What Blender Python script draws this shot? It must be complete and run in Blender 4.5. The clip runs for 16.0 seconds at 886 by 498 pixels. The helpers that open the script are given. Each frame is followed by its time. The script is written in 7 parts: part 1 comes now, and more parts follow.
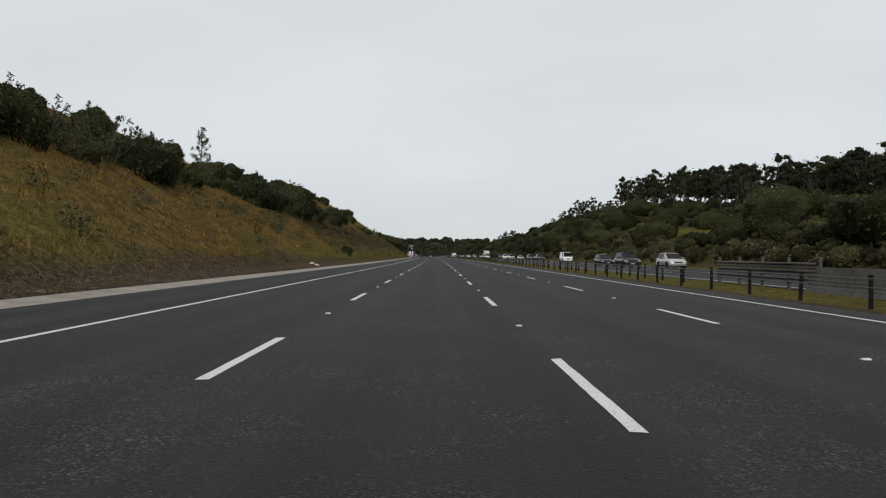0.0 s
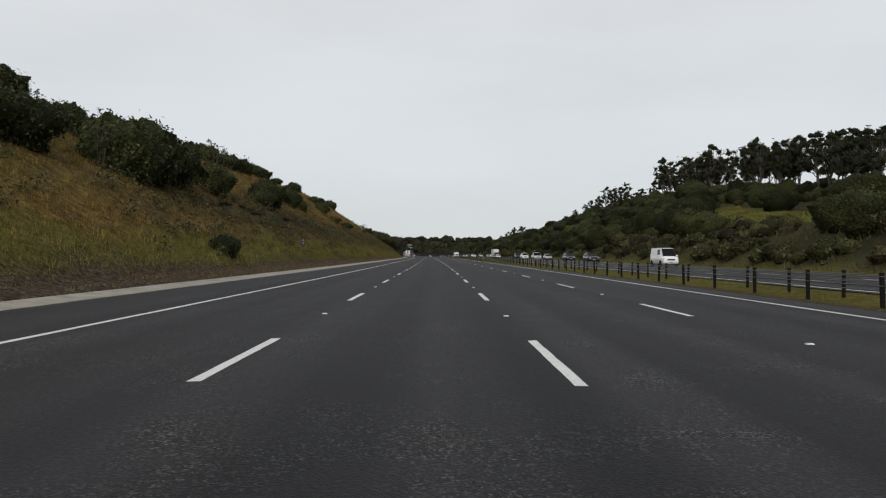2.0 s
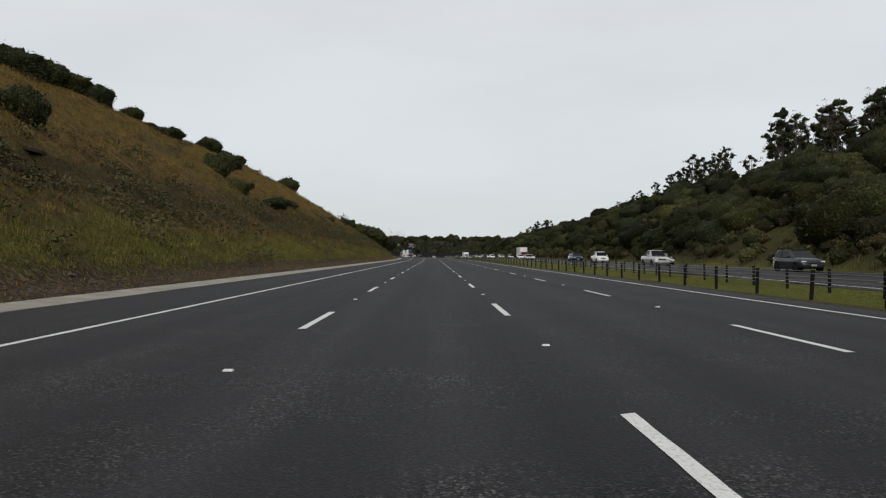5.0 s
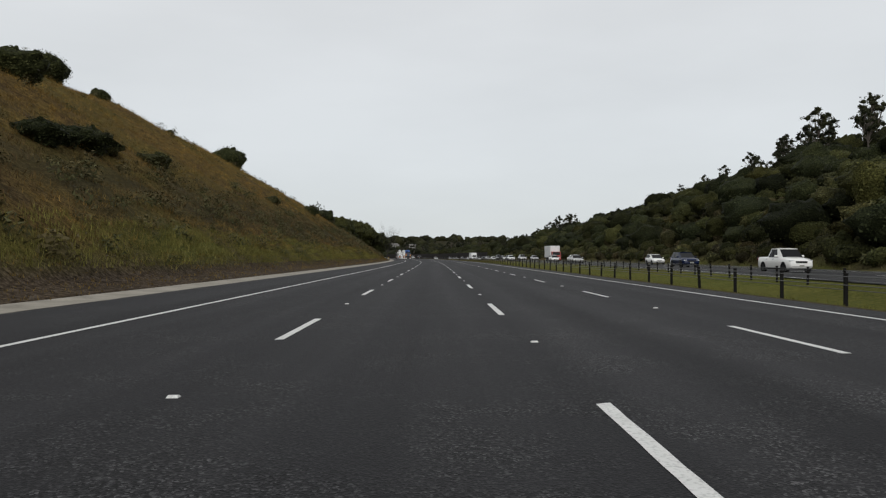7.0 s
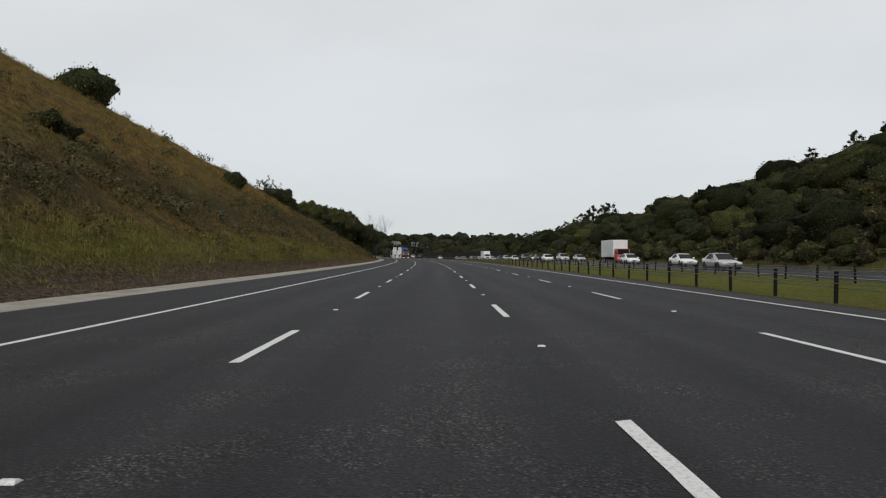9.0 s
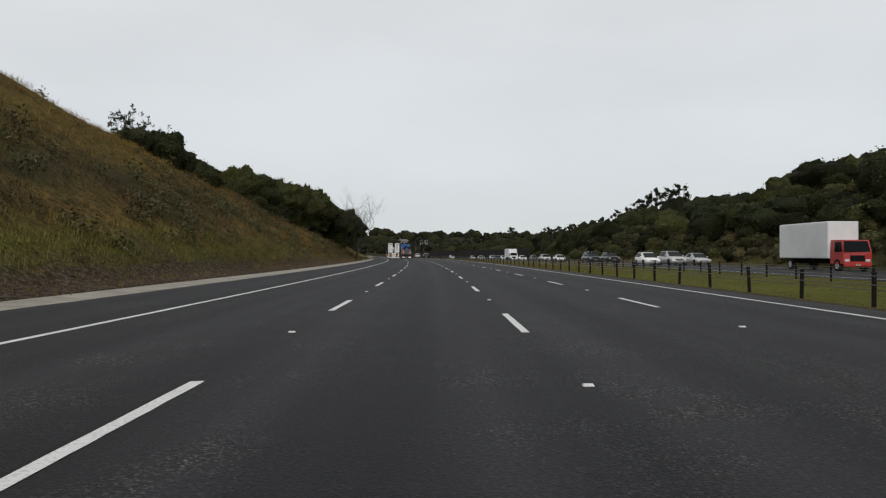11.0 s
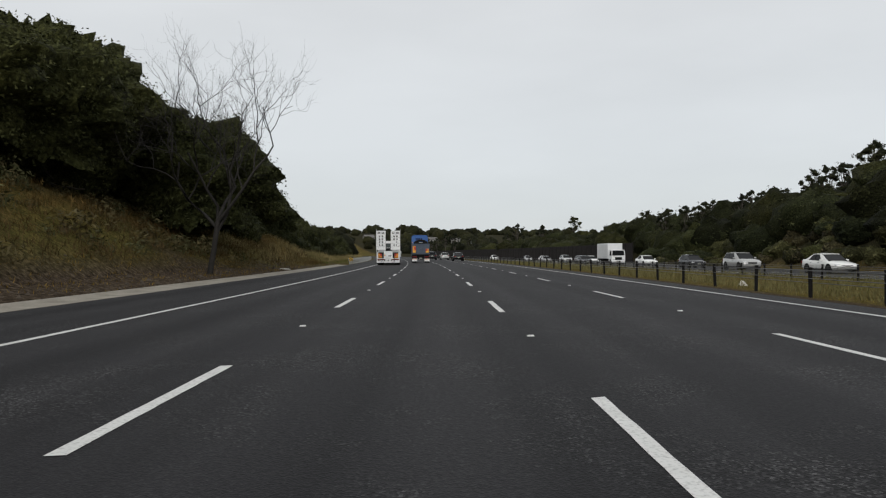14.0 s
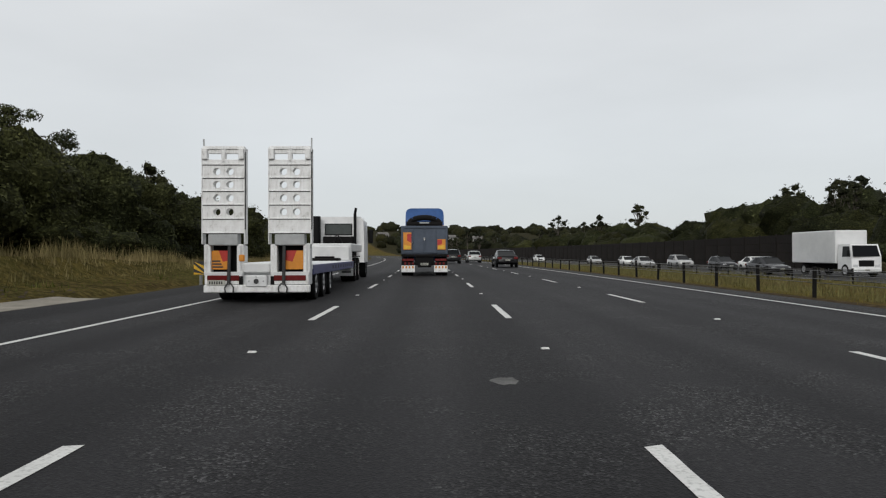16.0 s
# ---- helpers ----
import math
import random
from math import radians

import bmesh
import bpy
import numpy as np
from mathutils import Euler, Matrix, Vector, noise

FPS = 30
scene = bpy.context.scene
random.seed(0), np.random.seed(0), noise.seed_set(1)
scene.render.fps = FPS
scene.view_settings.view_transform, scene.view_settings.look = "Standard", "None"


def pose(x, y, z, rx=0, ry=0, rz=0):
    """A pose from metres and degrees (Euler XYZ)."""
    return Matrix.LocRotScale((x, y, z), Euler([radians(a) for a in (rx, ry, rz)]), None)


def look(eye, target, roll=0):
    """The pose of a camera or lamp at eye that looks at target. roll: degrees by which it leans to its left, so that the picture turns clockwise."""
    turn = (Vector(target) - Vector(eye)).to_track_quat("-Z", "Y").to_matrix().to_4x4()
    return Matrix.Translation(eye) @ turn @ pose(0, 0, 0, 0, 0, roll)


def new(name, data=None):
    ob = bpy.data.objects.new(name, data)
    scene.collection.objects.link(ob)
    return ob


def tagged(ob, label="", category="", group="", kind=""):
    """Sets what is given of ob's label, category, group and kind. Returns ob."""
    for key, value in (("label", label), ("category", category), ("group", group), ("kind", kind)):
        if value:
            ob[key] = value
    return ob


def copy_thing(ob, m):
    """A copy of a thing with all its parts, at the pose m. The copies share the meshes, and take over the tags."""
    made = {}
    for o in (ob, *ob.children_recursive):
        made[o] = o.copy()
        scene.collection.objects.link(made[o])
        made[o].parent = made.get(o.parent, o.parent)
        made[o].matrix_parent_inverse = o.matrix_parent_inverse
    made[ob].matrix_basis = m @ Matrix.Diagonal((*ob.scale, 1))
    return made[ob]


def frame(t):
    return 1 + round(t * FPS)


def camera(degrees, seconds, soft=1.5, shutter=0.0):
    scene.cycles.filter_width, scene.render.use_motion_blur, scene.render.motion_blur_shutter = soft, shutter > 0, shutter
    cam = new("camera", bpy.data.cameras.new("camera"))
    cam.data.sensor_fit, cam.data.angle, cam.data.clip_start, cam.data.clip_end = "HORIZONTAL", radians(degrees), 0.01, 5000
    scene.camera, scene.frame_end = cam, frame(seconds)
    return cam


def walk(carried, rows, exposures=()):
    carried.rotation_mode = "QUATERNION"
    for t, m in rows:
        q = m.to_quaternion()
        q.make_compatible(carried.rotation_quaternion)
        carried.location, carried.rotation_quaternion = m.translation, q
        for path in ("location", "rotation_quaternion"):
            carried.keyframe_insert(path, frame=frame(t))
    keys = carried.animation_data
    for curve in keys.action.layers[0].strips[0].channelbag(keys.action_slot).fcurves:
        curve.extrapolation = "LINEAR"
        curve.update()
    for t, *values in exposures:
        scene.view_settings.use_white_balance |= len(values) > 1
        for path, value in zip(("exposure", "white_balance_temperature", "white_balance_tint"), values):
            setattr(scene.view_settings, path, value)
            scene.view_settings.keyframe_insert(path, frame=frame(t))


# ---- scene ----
cam = camera(63.1, 16.0, soft=1.2)
PATH = [
    (0.0, (-0.010, 0.000, 1.165), (0.078, 10.000, 1.252), 0.49),
    (0.5, (0.086, 14.754, 1.165), (0.161, 24.754, 1.248), 0.12),
    (1.0, (0.096, 29.185, 1.165), (0.180, 39.185, 1.253), 0.08),
    (1.5, (0.104, 43.694, 1.165), (0.192, 53.694, 1.251), 0.05),
    (2.0, (0.149, 58.373, 1.165), (0.234, 68.373, 1.245), 0.18),
    (2.5, (0.193, 73.124, 1.165), (0.242, 83.124, 1.248), -0.00),
    (3.0, (0.091, 87.594, 1.165), (0.131, 97.594, 1.265), 0.24),
    (3.5, (0.011, 102.457, 1.165), (0.042, 112.457, 1.263), -0.02),
    (4.0, (-0.091, 117.282, 1.165), (-0.039, 127.282, 1.239), 0.12),
    (4.5, (-0.163, 132.088, 1.165), (-0.127, 142.088, 1.245), 0.09),
    (5.0, (-0.262, 146.875, 1.165), (-0.237, 156.875, 1.251), 0.06),
    (5.5, (-0.382, 161.676, 1.165), (-0.363, 171.676, 1.257), 0.04),
    (6.0, (-0.517, 176.525, 1.165), (-0.499, 186.525, 1.263), 0.01),
    (6.5, (-0.660, 191.457, 1.165), (-0.641, 201.457, 1.269), -0.02),
    (7.0, (-0.774, 206.470, 1.165), (-0.776, 216.470, 1.267), -0.04),
    (7.5, (-0.931, 221.489, 1.165), (-0.950, 231.489, 1.264), 0.21),
    (8.0, (-1.106, 236.739, 1.165), (-1.129, 246.739, 1.260), 0.06),
    (8.5, (-1.225, 251.866, 1.165), (-1.265, 261.866, 1.251), -0.05),
    (9.0, (-1.382, 267.075, 1.165), (-1.444, 277.075, 1.255), 0.08),
    (9.5, (-1.568, 282.565, 1.165), (-1.650, 292.565, 1.251), 0.09),
    (10.0, (-1.795, 298.337, 1.165), (-1.908, 308.337, 1.248), 0.10),
    (10.5, (-2.079, 314.206, 1.165), (-2.234, 324.205, 1.244), 0.12),
    (11.0, (-2.433, 329.986, 1.165), (-2.640, 339.984, 1.240), 0.13),
    (11.5, (-2.866, 345.492, 1.165), (-3.134, 355.488, 1.237), 0.14),
    (12.0, (-3.336, 360.725, 1.165), (-3.667, 370.720, 1.244), -0.38),
    (12.5, (-4.023, 376.179, 1.165), (-4.429, 386.171, 1.241), -0.01),
    (13.0, (-4.743, 391.435, 1.165), (-5.238, 401.423, 1.233), -0.05),
    (13.5, (-5.589, 406.790, 1.165), (-6.149, 416.774, 1.248), -0.22),
    (14.0, (-6.553, 422.216, 1.165), (-7.201, 432.195, 1.237), -0.17),
    (14.5, (-7.642, 437.562, 1.165), (-8.355, 447.536, 1.231), -0.36),
    (15.0, (-8.885, 453.043, 1.165), (-9.678, 463.012, 1.222), -0.24),
    (15.5, (-10.180, 468.497, 1.165), (-11.032, 478.460, 1.214), -0.50),
    (16.0, (-11.599, 483.502, 1.165), (-12.518, 493.460, 1.229), -0.14),
]
walk(cam, [(t, look(eye, target, roll)) for t, eye, target, roll in PATH])

# ---- overcast sky, one broad soft sun ----
SUN_ELEVATION, SUN_TURN = radians(30), radians(188)
world = bpy.data.worlds.new("overcast_sky")
scene.world = world
world.use_nodes = True
wt = world.node_tree
wn, wl = wt.nodes, wt.links
sky = wn.new("ShaderNodeTexSky")
sky.sky_type, sky.sun_disc = "NISHITA", False
sky.sun_elevation, sky.sun_rotation = SUN_ELEVATION, SUN_TURN
sky_dim = wn.new("ShaderNodeVectorMath")
sky_dim.operation = "SCALE"
sky_dim.inputs["Scale"].default_value = 0.1
wl.new(sky.outputs[0], sky_dim.inputs[0])
coord = wn.new("ShaderNodeTexCoord")
sep = wn.new("ShaderNodeSeparateXYZ")
wl.new(coord.outputs["Generated"], sep.inputs[0])
ramp = wn.new("ShaderNodeValToRGB")
ramp.color_ramp.elements[0].position, ramp.color_ramp.elements[0].color = 0.0, (0.64, 0.68, 0.70, 1)
ramp.color_ramp.elements[1].position, ramp.color_ramp.elements[1].color = 0.5, (0.76, 0.77, 0.78, 1)
mid = ramp.color_ramp.elements.new(0.12)
mid.color = (0.68, 0.71, 0.73, 1)
wl.new(sep.outputs["Z"], ramp.inputs[0])
cloud_map = wn.new("ShaderNodeMapping")
cloud_map.inputs["Scale"].default_value = (1.0, 1.0, 3.5)
wl.new(coord.outputs["Generated"], cloud_map.inputs[0])
cloud = wn.new("ShaderNodeTexNoise")
cloud.inputs["Scale"].default_value, cloud.inputs["Detail"].default_value = 1.7, 5
wl.new(cloud_map.outputs[0], cloud.inputs["Vector"])
cl_range = wn.new("ShaderNodeMapRange")
cl_range.inputs["From Min"].default_value, cl_range.inputs["From Max"].default_value = 0.3, 0.7
cl_range.inputs["To Min"].default_value, cl_range.inputs["To Max"].default_value = 0.93, 1.07
wl.new(cloud.outputs["Fac"], cl_range.inputs["Value"])
layer = wn.new("ShaderNodeVectorMath")
layer.operation = "SCALE"
wl.new(ramp.outputs[0], layer.inputs[0])
wl.new(cl_range.outputs[0], layer.inputs["Scale"])
mix = wn.new("ShaderNodeMix")
mix.data_type = "RGBA"
mix.inputs["Factor"].default_value = 0.93
wl.new(sky_dim.outputs[0], mix.inputs["A"])
wl.new(layer.outputs[0], mix.inputs["B"])
wl.new(mix.outputs["Result"], wn["Background"].inputs["Color"])
wn["Background"].inputs["Strength"].default_value = 1.0

sun = new("sun", bpy.data.lights.new("sun", "SUN"))
sun.data.energy, sun.data.angle, sun.data.color = 1.5, radians(50), (1.0, 0.98, 0.95)
sun.matrix_world = look((0, 0, 0), (-math.sin(SUN_TURN) * math.cos(SUN_ELEVATION), -math.cos(SUN_TURN) * math.cos(SUN_ELEVATION), -math.sin(SUN_ELEVATION)))

# ---- the line of the road: distance s along it, u to the right of the driving line ----
BEND_S = [-60, 0, 60, 120, 180, 240, 300, 360, 480, 960]
BEND = [-0.285, -0.109, 0.067, 0.147, 0.03, -0.036, 0.226, 0.473, 0.489, 0.579]
S_GRID = np.arange(-200.0, 1800.5, 1.0)
_k = np.interp(S_GRID, BEND_S, BEND) / 1000
_k[S_GRID < -60] = 0
_h = np.cumsum(_k) - _k / 2
_h -= np.interp(0, S_GRID, _h)
_x, _y = np.cumsum(-np.sin(_h)), np.cumsum(np.cos(_h))
_x -= np.interp(0, S_GRID, _x)
_y -= np.interp(0, S_GRID, _y)


def heading(s):
    return float(np.interp(s, S_GRID, _h))


def spots(s, u, z):
    """Points of the world for arrays of s, u and height."""
    s, u, z = np.broadcast_arrays(np.asarray(s, float), np.asarray(u, float), np.asarray(z, float))
    a = np.interp(s, S_GRID, _h)
    return np.stack([np.interp(s, S_GRID, _x) + u * np.cos(a), np.interp(s, S_GRID, _y) + u * np.sin(a), z], -1)


def on_road(s, u, z=0.0, turn=0.0):
    x, y, z = spots(s, u, z)
    return pose(x, y, z, 0, 0, math.degrees(heading(s)) + turn)


# ---- smooth value noise on arrays ----
_table = np.random.RandomState(5).rand(256, 256)


def vnoise(x, y):
    xi, yi = np.floor(x).astype(int), np.floor(y).astype(int)
    fx, fy = x - xi, y - yi
    fx, fy = fx * fx * (3 - 2 * fx), fy * fy * (3 - 2 * fy)
    g = lambda a, b: _table[a % 256, b % 256]
    return (g(xi, yi) * (1 - fx) + g(xi + 1, yi) * fx) * (1 - fy) + (g(xi, yi + 1) * (1 - fx) + g(xi + 1, yi + 1) * fx) * fy


def fbm(x, y):
    return vnoise(x, y) * 0.55 + vnoise(x * 2.1 + 9, y * 2.1 + 4) * 0.28 + vnoise(x * 4.3 + 31, y * 4.3 + 17) * 0.17


# ---- heights of the ground ----
CREST_S = [-200, 36, 60, 103, 128, 150, 168, 215, 270, 300, 335, 352, 385, 396, 413, 430, 450, 467, 480, 492, 506, 525, 1800]
CREST_Z = [7.0, 7.4, 7.6, 9.0, 9.6, 13.2, 15.7, 18.8, 20.4, 21.9, 21.2, 19.6, 16.2, 13.2, 11.0, 8.6, 6.6, 5.2, 4.3, 3.0, 1.2, 0.6, 0.5]
ONC_S = [-200, 0, 150, 230, 290, 400, 480, 560, 1800]
ONC_U = [13.8, 13.8, 14.2, 18.5, 21.5, 21.5, 23.0, 25.5, 27.0]
RIGHT_S = [-200, 0, 100, 155, 217, 262, 330, 371, 410, 460, 520, 570, 620, 720, 1800]
RIGHT_Z = [4.0, 5.0, 6.5, 8.7, 14.4, 19.4, 21.6, 19.2, 17.6, 14.2, 11.4, 6.0, 3.5, 1.8, 1.0]


def oncoming(s):
    """u of the near edge of the far carriageway."""
    return np.interp(s, ONC_S, ONC_U)


def far_z(s):
    """Height of the far carriageway."""
    return np.interp(s, [-200, 430, 500, 600, 1800], [-0.03, -0.03, -0.45, -0.8, -0.8])


def ground_z(s, u):
    s, u = np.broadcast_arrays(np.asarray(s, float), np.asarray(u, float))
    a = -u
    lump = (fbm(s * 0.13, u * 0.13) - 0.5)
    zc = np.interp(s, CREST_S, CREST_Z)
    ac = 11.9 + (zc - 0.35) / 0.7
    g2 = np.interp(s, [0, 60, 110, 160, 380, 1800], [0.2, 0.25, 0.42, 0.12, 0.1, 0.01])
    face = 0.35 + 0.7 * (a - 11.9)
    top = zc + g2 * np.minimum(a - ac, 30)
    k = 1.6
    bank = -k * np.log(np.exp(-np.clip(face, -30, 60) / k) + np.exp(-np.clip(top, -30, 60) / k)) + 0.25
    bank = np.where(zc > 3, bank, np.minimum(face, zc))
    verge = np.interp(a, [9.9, 10.1, 11.0, 12.3], [0.0, 0.06, 0.16, 0.4])
    wv = np.clip((a - 11.6) / 1.2, 0, 1)
    left = verge * (1 - wv) + np.maximum(bank, 0.3) * wv + lump * 1.5 * np.clip((a - 12) / 6, 0, 1)
    ledge = np.exp(-((left - 5.2) / 1.0) ** 2) * np.exp(-((s - 150) / 45) ** 2)
    left = left + ledge * 0.5 * np.sign(vnoise(s * 0.2, left * 1.6) - 0.5)
    o = oncoming(s)
    r = np.interp(s, RIGHT_S, RIGHT_Z)
    m = np.clip((u - 9.6) / np.maximum(o - 9.6, 1), 0, 1)
    median = -0.35 * np.sin(np.pi * m) * np.clip((o - 12) / 6, 0.3, 1)
    q = u - (o + 13.5) - np.interp(s, [500, 545], [0, 9])
    rise = np.where(q < 5, 0.6 * q, 3.0 + (r - 3.0) * (1 - np.exp(-np.maximum(q - 5, 0) / 24)) * 1.08)
    rise = np.minimum(np.maximum(rise, 0), np.maximum(r * 1.02, 0.4)) + lump * 1.6 * np.clip(q / 10, 0, 1) * np.clip(r / 6, 0.1, 1)
    drop = far_z(s) + 0.03
    right = np.where(u < o, median + drop * m ** 1.5, drop + np.where(q < 0, -0.08, rise))
    z = np.where(u < -9.95, left, np.where(u > 9.35, right, -0.08))
    # far wooded ridge ahead
    far = 24 * np.exp(-((s - 1230) / 150) ** 2) * np.clip((s - 900) / 200, 0, 1)
    return z + far


# ---- materials ----
def material(name, rough=0.9, spec=0.3, metal=0.0):
    m = bpy.data.materials.new(name)
    m.use_nodes = True
    b = m.node_tree.nodes["Principled BSDF"]
    b.inputs["Roughness"].default_value = rough
    b.inputs["Specular IOR Level"].default_value = spec
    b.inputs["Metallic"].default_value = metal
    return m, m.node_tree, b


def link(t, a, b):
    t.links.new(a, b)


def noise_node(t, scale, detail=4, vector=None, rough=0.55):
    n = t.nodes.new("ShaderNodeTexNoise")
    n.inputs["Scale"].default_value, n.inputs["Detail"].default_value, n.inputs["Roughness"].default_value = scale, detail, rough
    if vector is None:
        c = t.nodes.new("ShaderNodeTexCoord")
        vector = c.outputs["Object"]
    link(t, vector, n.inputs["Vector"])
    return n.outputs["Fac"]


def ramp_node(t, fac, stops):
    r = t.nodes.new("ShaderNodeValToRGB")
    e = r.color_ramp.elements
    while len(e) < len(stops):
        e.new(0.5)
    for i, (p, c) in enumerate(stops):
        e[i].position, e[i].color = p, (*c, 1)
    link(t, fac, r.inputs[0])
    return r.outputs[0]


def mix_node(t, fac, a, b, mode="MIX"):
    n = t.nodes.new("ShaderNodeMix")
    n.data_type, n.blend_type = "RGBA", mode
    for sock, v in (("Factor", fac), ("A", a), ("B", b)):
        if isinstance(v, (int, float)):
            n.inputs[sock].default_value = v
        elif isinstance(v, tuple):
            n.inputs[sock].default_value = (*v, 1)
        else:
            link(t, v, n.inputs[sock])
    return n.outputs["Result"]


def bump_node(t, b, height, strength, distance):
    n = t.nodes.new("ShaderNodeBump")
    n.inputs["Strength"].default_value, n.inputs["Distance"].default_value = strength, distance
    link(t, height, n.inputs["Height"])
    link(t, n.outputs[0], b.inputs["Normal"])


def speckled(name, dark, light, scale, rough=0.85, spec=0.3, bump=0.3, dist=0.01, metal=0.0, stain=0.35):
    """A surface of one colour with fine grain and larger soft stains."""
    m, t, b = material(name, rough, spec, metal)
    fine = noise_node(t, scale, 6)
    big = noise_node(t, scale / 14, 4)
    c = ramp_node(t, fine, [(0.3, dark), (0.7, light)])
    c2 = ramp_node(t, big, [(0.35, tuple(x * (1 - stain) for x in dark)), (0.65, light)])
    link(t, mix_node(t, 0.5, c, c2), b.inputs["Base Color"])
    if bump:
        bump_node(t, b, fine, bump, dist)
    return m


def asphalt_material():
    m, t, b = material("asphalt", 0.8, 0.2)
    c = t.nodes.new("ShaderNodeTexCoord")
    o, uv = c.outputs["Object"], c.outputs["UV"]
    grain = noise_node(t, 26, 6, o, 0.75)
    chips = t.nodes.new("ShaderNodeTexVoronoi")
    chips.inputs["Scale"].default_value = 58
    link(t, o, chips.inputs["Vector"])
    stretch = t.nodes.new("ShaderNodeMapping")
    stretch.inputs["Scale"].default_value = (1.1, 0.025, 1)
    link(t, uv, stretch.inputs[0])
    tracks = noise_node(t, 1.0, 4, stretch.outputs[0])
    patches = noise_node(t, 0.55, 7, o, 0.68)
    base = ramp_node(t, grain, [(0.34, (0.0088, 0.0088, 0.0092)), (0.54, (0.0196, 0.0194, 0.0203)), (0.7, (0.043, 0.0427, 0.0438))])
    tone = t.nodes.new("ShaderNodeSeparateXYZ")
    link(t, chips.outputs["Color"], tone.inputs[0])
    stone = ramp_node(t, tone.outputs[0], [(0.0, (0.002, 0.002, 0.002)), (0.45, (0.0105, 0.0105, 0.0108)), (0.75, (0.030, 0.0297, 0.0298)), (0.93, (0.068, 0.067, 0.066)), (1.0, (0.12, 0.118, 0.116))])
    rough_zone = ramp_node(t, patches, [(0.47, (0.12, 0.12, 0.12)), (0.60, (0.95, 0.95, 0.95))])
    col = mix_node(t, rough_zone, base, stone)
    col = mix_node(t, 1.0, col, ramp_node(t, tracks, [(0.3, (0.56, 0.56, 0.59)), (0.7, (1.16, 1.155, 1.2))]), "MULTIPLY")
    # wheel paths polished paler, the strips between them darker
    sx = t.nodes.new("ShaderNodeSeparateXYZ")
    link(t, uv, sx.inputs[0])
    wave = t.nodes.new("ShaderNodeMath")
    wave.operation, wave.inputs[1].default_value = "MULTIPLY_ADD", 2 * math.pi / 1.78
    wave.inputs[2].default_value = 0.9
    link(t, sx.outputs[0], wave.inputs[0])
    sine = t.nodes.new("ShaderNodeMath")
    sine.operation = "SINE"
    link(t, wave.outputs[0], sine.inputs[0])
    half = t.nodes.new("ShaderNodeMath")
    half.operation, half.inputs[1].default_value, half.inputs[2].default_value = "MULTIPLY_ADD", 0.5, 0.5
    link(t, sine.outputs[0], half.inputs[0])
    col = mix_node(t, 1.0, col, ramp_node(t, half.outputs[0], [(0.1, (0.82, 0.82, 0.83)), (0.9, (1.16, 1.16, 1.15))]), "MULTIPLY")
    link(t, col, b.inputs["Base Color"])
    bump_node(t, b, chips.outputs["Distance"], 0.6, 0.006)
    return m


def paint_line_material():
    m, t, b = material("road_paint", 0.6, 0.4)
    worn = noise_node(t, 30, 6)
    wide = noise_node(t, 1.5, 4)
    c = ramp_node(t, worn, [(0.30, (0.40, 0.40, 0.39)), (0.5, (0.66, 0.66, 0.64))])
    c = mix_node(t, 1.0, c, ramp_node(t, wide, [(0.3, (0.85, 0.85, 0.84)), (0.7, (1, 1, 1))]), "MULTIPLY")
    link(t, c, b.inputs["Base Color"])
    bump_node(t, b, worn, 0.2, 0.004)
    return m


def ground_material():
    """Bare earth, dry grass and green turf, by what grows where."""
    m, t, b = material("ground_cover", 0.97, 0.02)
    a = t.nodes.new("ShaderNodeAttribute")
    a.attribute_name = "cover"
    fine = noise_node(t, 5.5, 10, None, 0.72)
    tuft = noise_node(t, 0.55, 6)
    big = noise_node(t, 0.09, 5)
    earth = ramp_node(t, fine, [(0.36, (0.014, 0.011, 0.008)), (0.5, (0.052, 0.040, 0.029)), (0.64, (0.125, 0.099, 0.074))])
    dry = ramp_node(t, fine, [(0.36, (0.022, 0.014, 0.005)), (0.5, (0.102, 0.067, 0.021)), (0.66, (0.21, 0.140, 0.045))])
    weeds = ramp_node(t, tuft, [(0.38, (0.056, 0.037, 0.026)), (0.6, (0.104, 0.078, 0.030))])
    dry = mix_node(t, 0.4, dry, weeds)
    mott = noise_node(t, 1.7, 5, None, 0.62)
    dry = mix_node(t, 1.0, dry, ramp_node(t, mott, [(0.34, (0.45, 0.45, 0.46)), (0.52, (1.0, 1.0, 1.0)), (0.68, (1.5, 1.47, 1.4))]), "MULTIPLY")
    green = ramp_node(t, fine, [(0.36, (0.03, 0.037, 0.009)), (0.5, (0.082, 0.09, 0.022)), (0.66, (0.15, 0.145, 0.042))])
    s3 = t.nodes.new("ShaderNodeSeparateColor")
    link(t, a.outputs["Color"], s3.inputs[0])
    col = mix_node(t, s3.outputs[1], dry, green)
    col = mix_node(t, s3.outputs[0], col, earth)
    col = mix_node(t, 1.0, col, ramp_node(t, big, [(0.3, (0.8, 0.8, 0.8)), (0.7, (1.15, 1.12, 1.05))]), "MULTIPLY")
    # litter and undergrowth tone, darkened with the painted shade of scrub and trees
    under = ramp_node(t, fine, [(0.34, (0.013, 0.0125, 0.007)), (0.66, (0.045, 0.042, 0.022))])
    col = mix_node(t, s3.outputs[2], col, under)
    link(t, col, b.inputs["Base Color"])
    bump_node(t, b, fine, 0.7, 0.12)
    return m


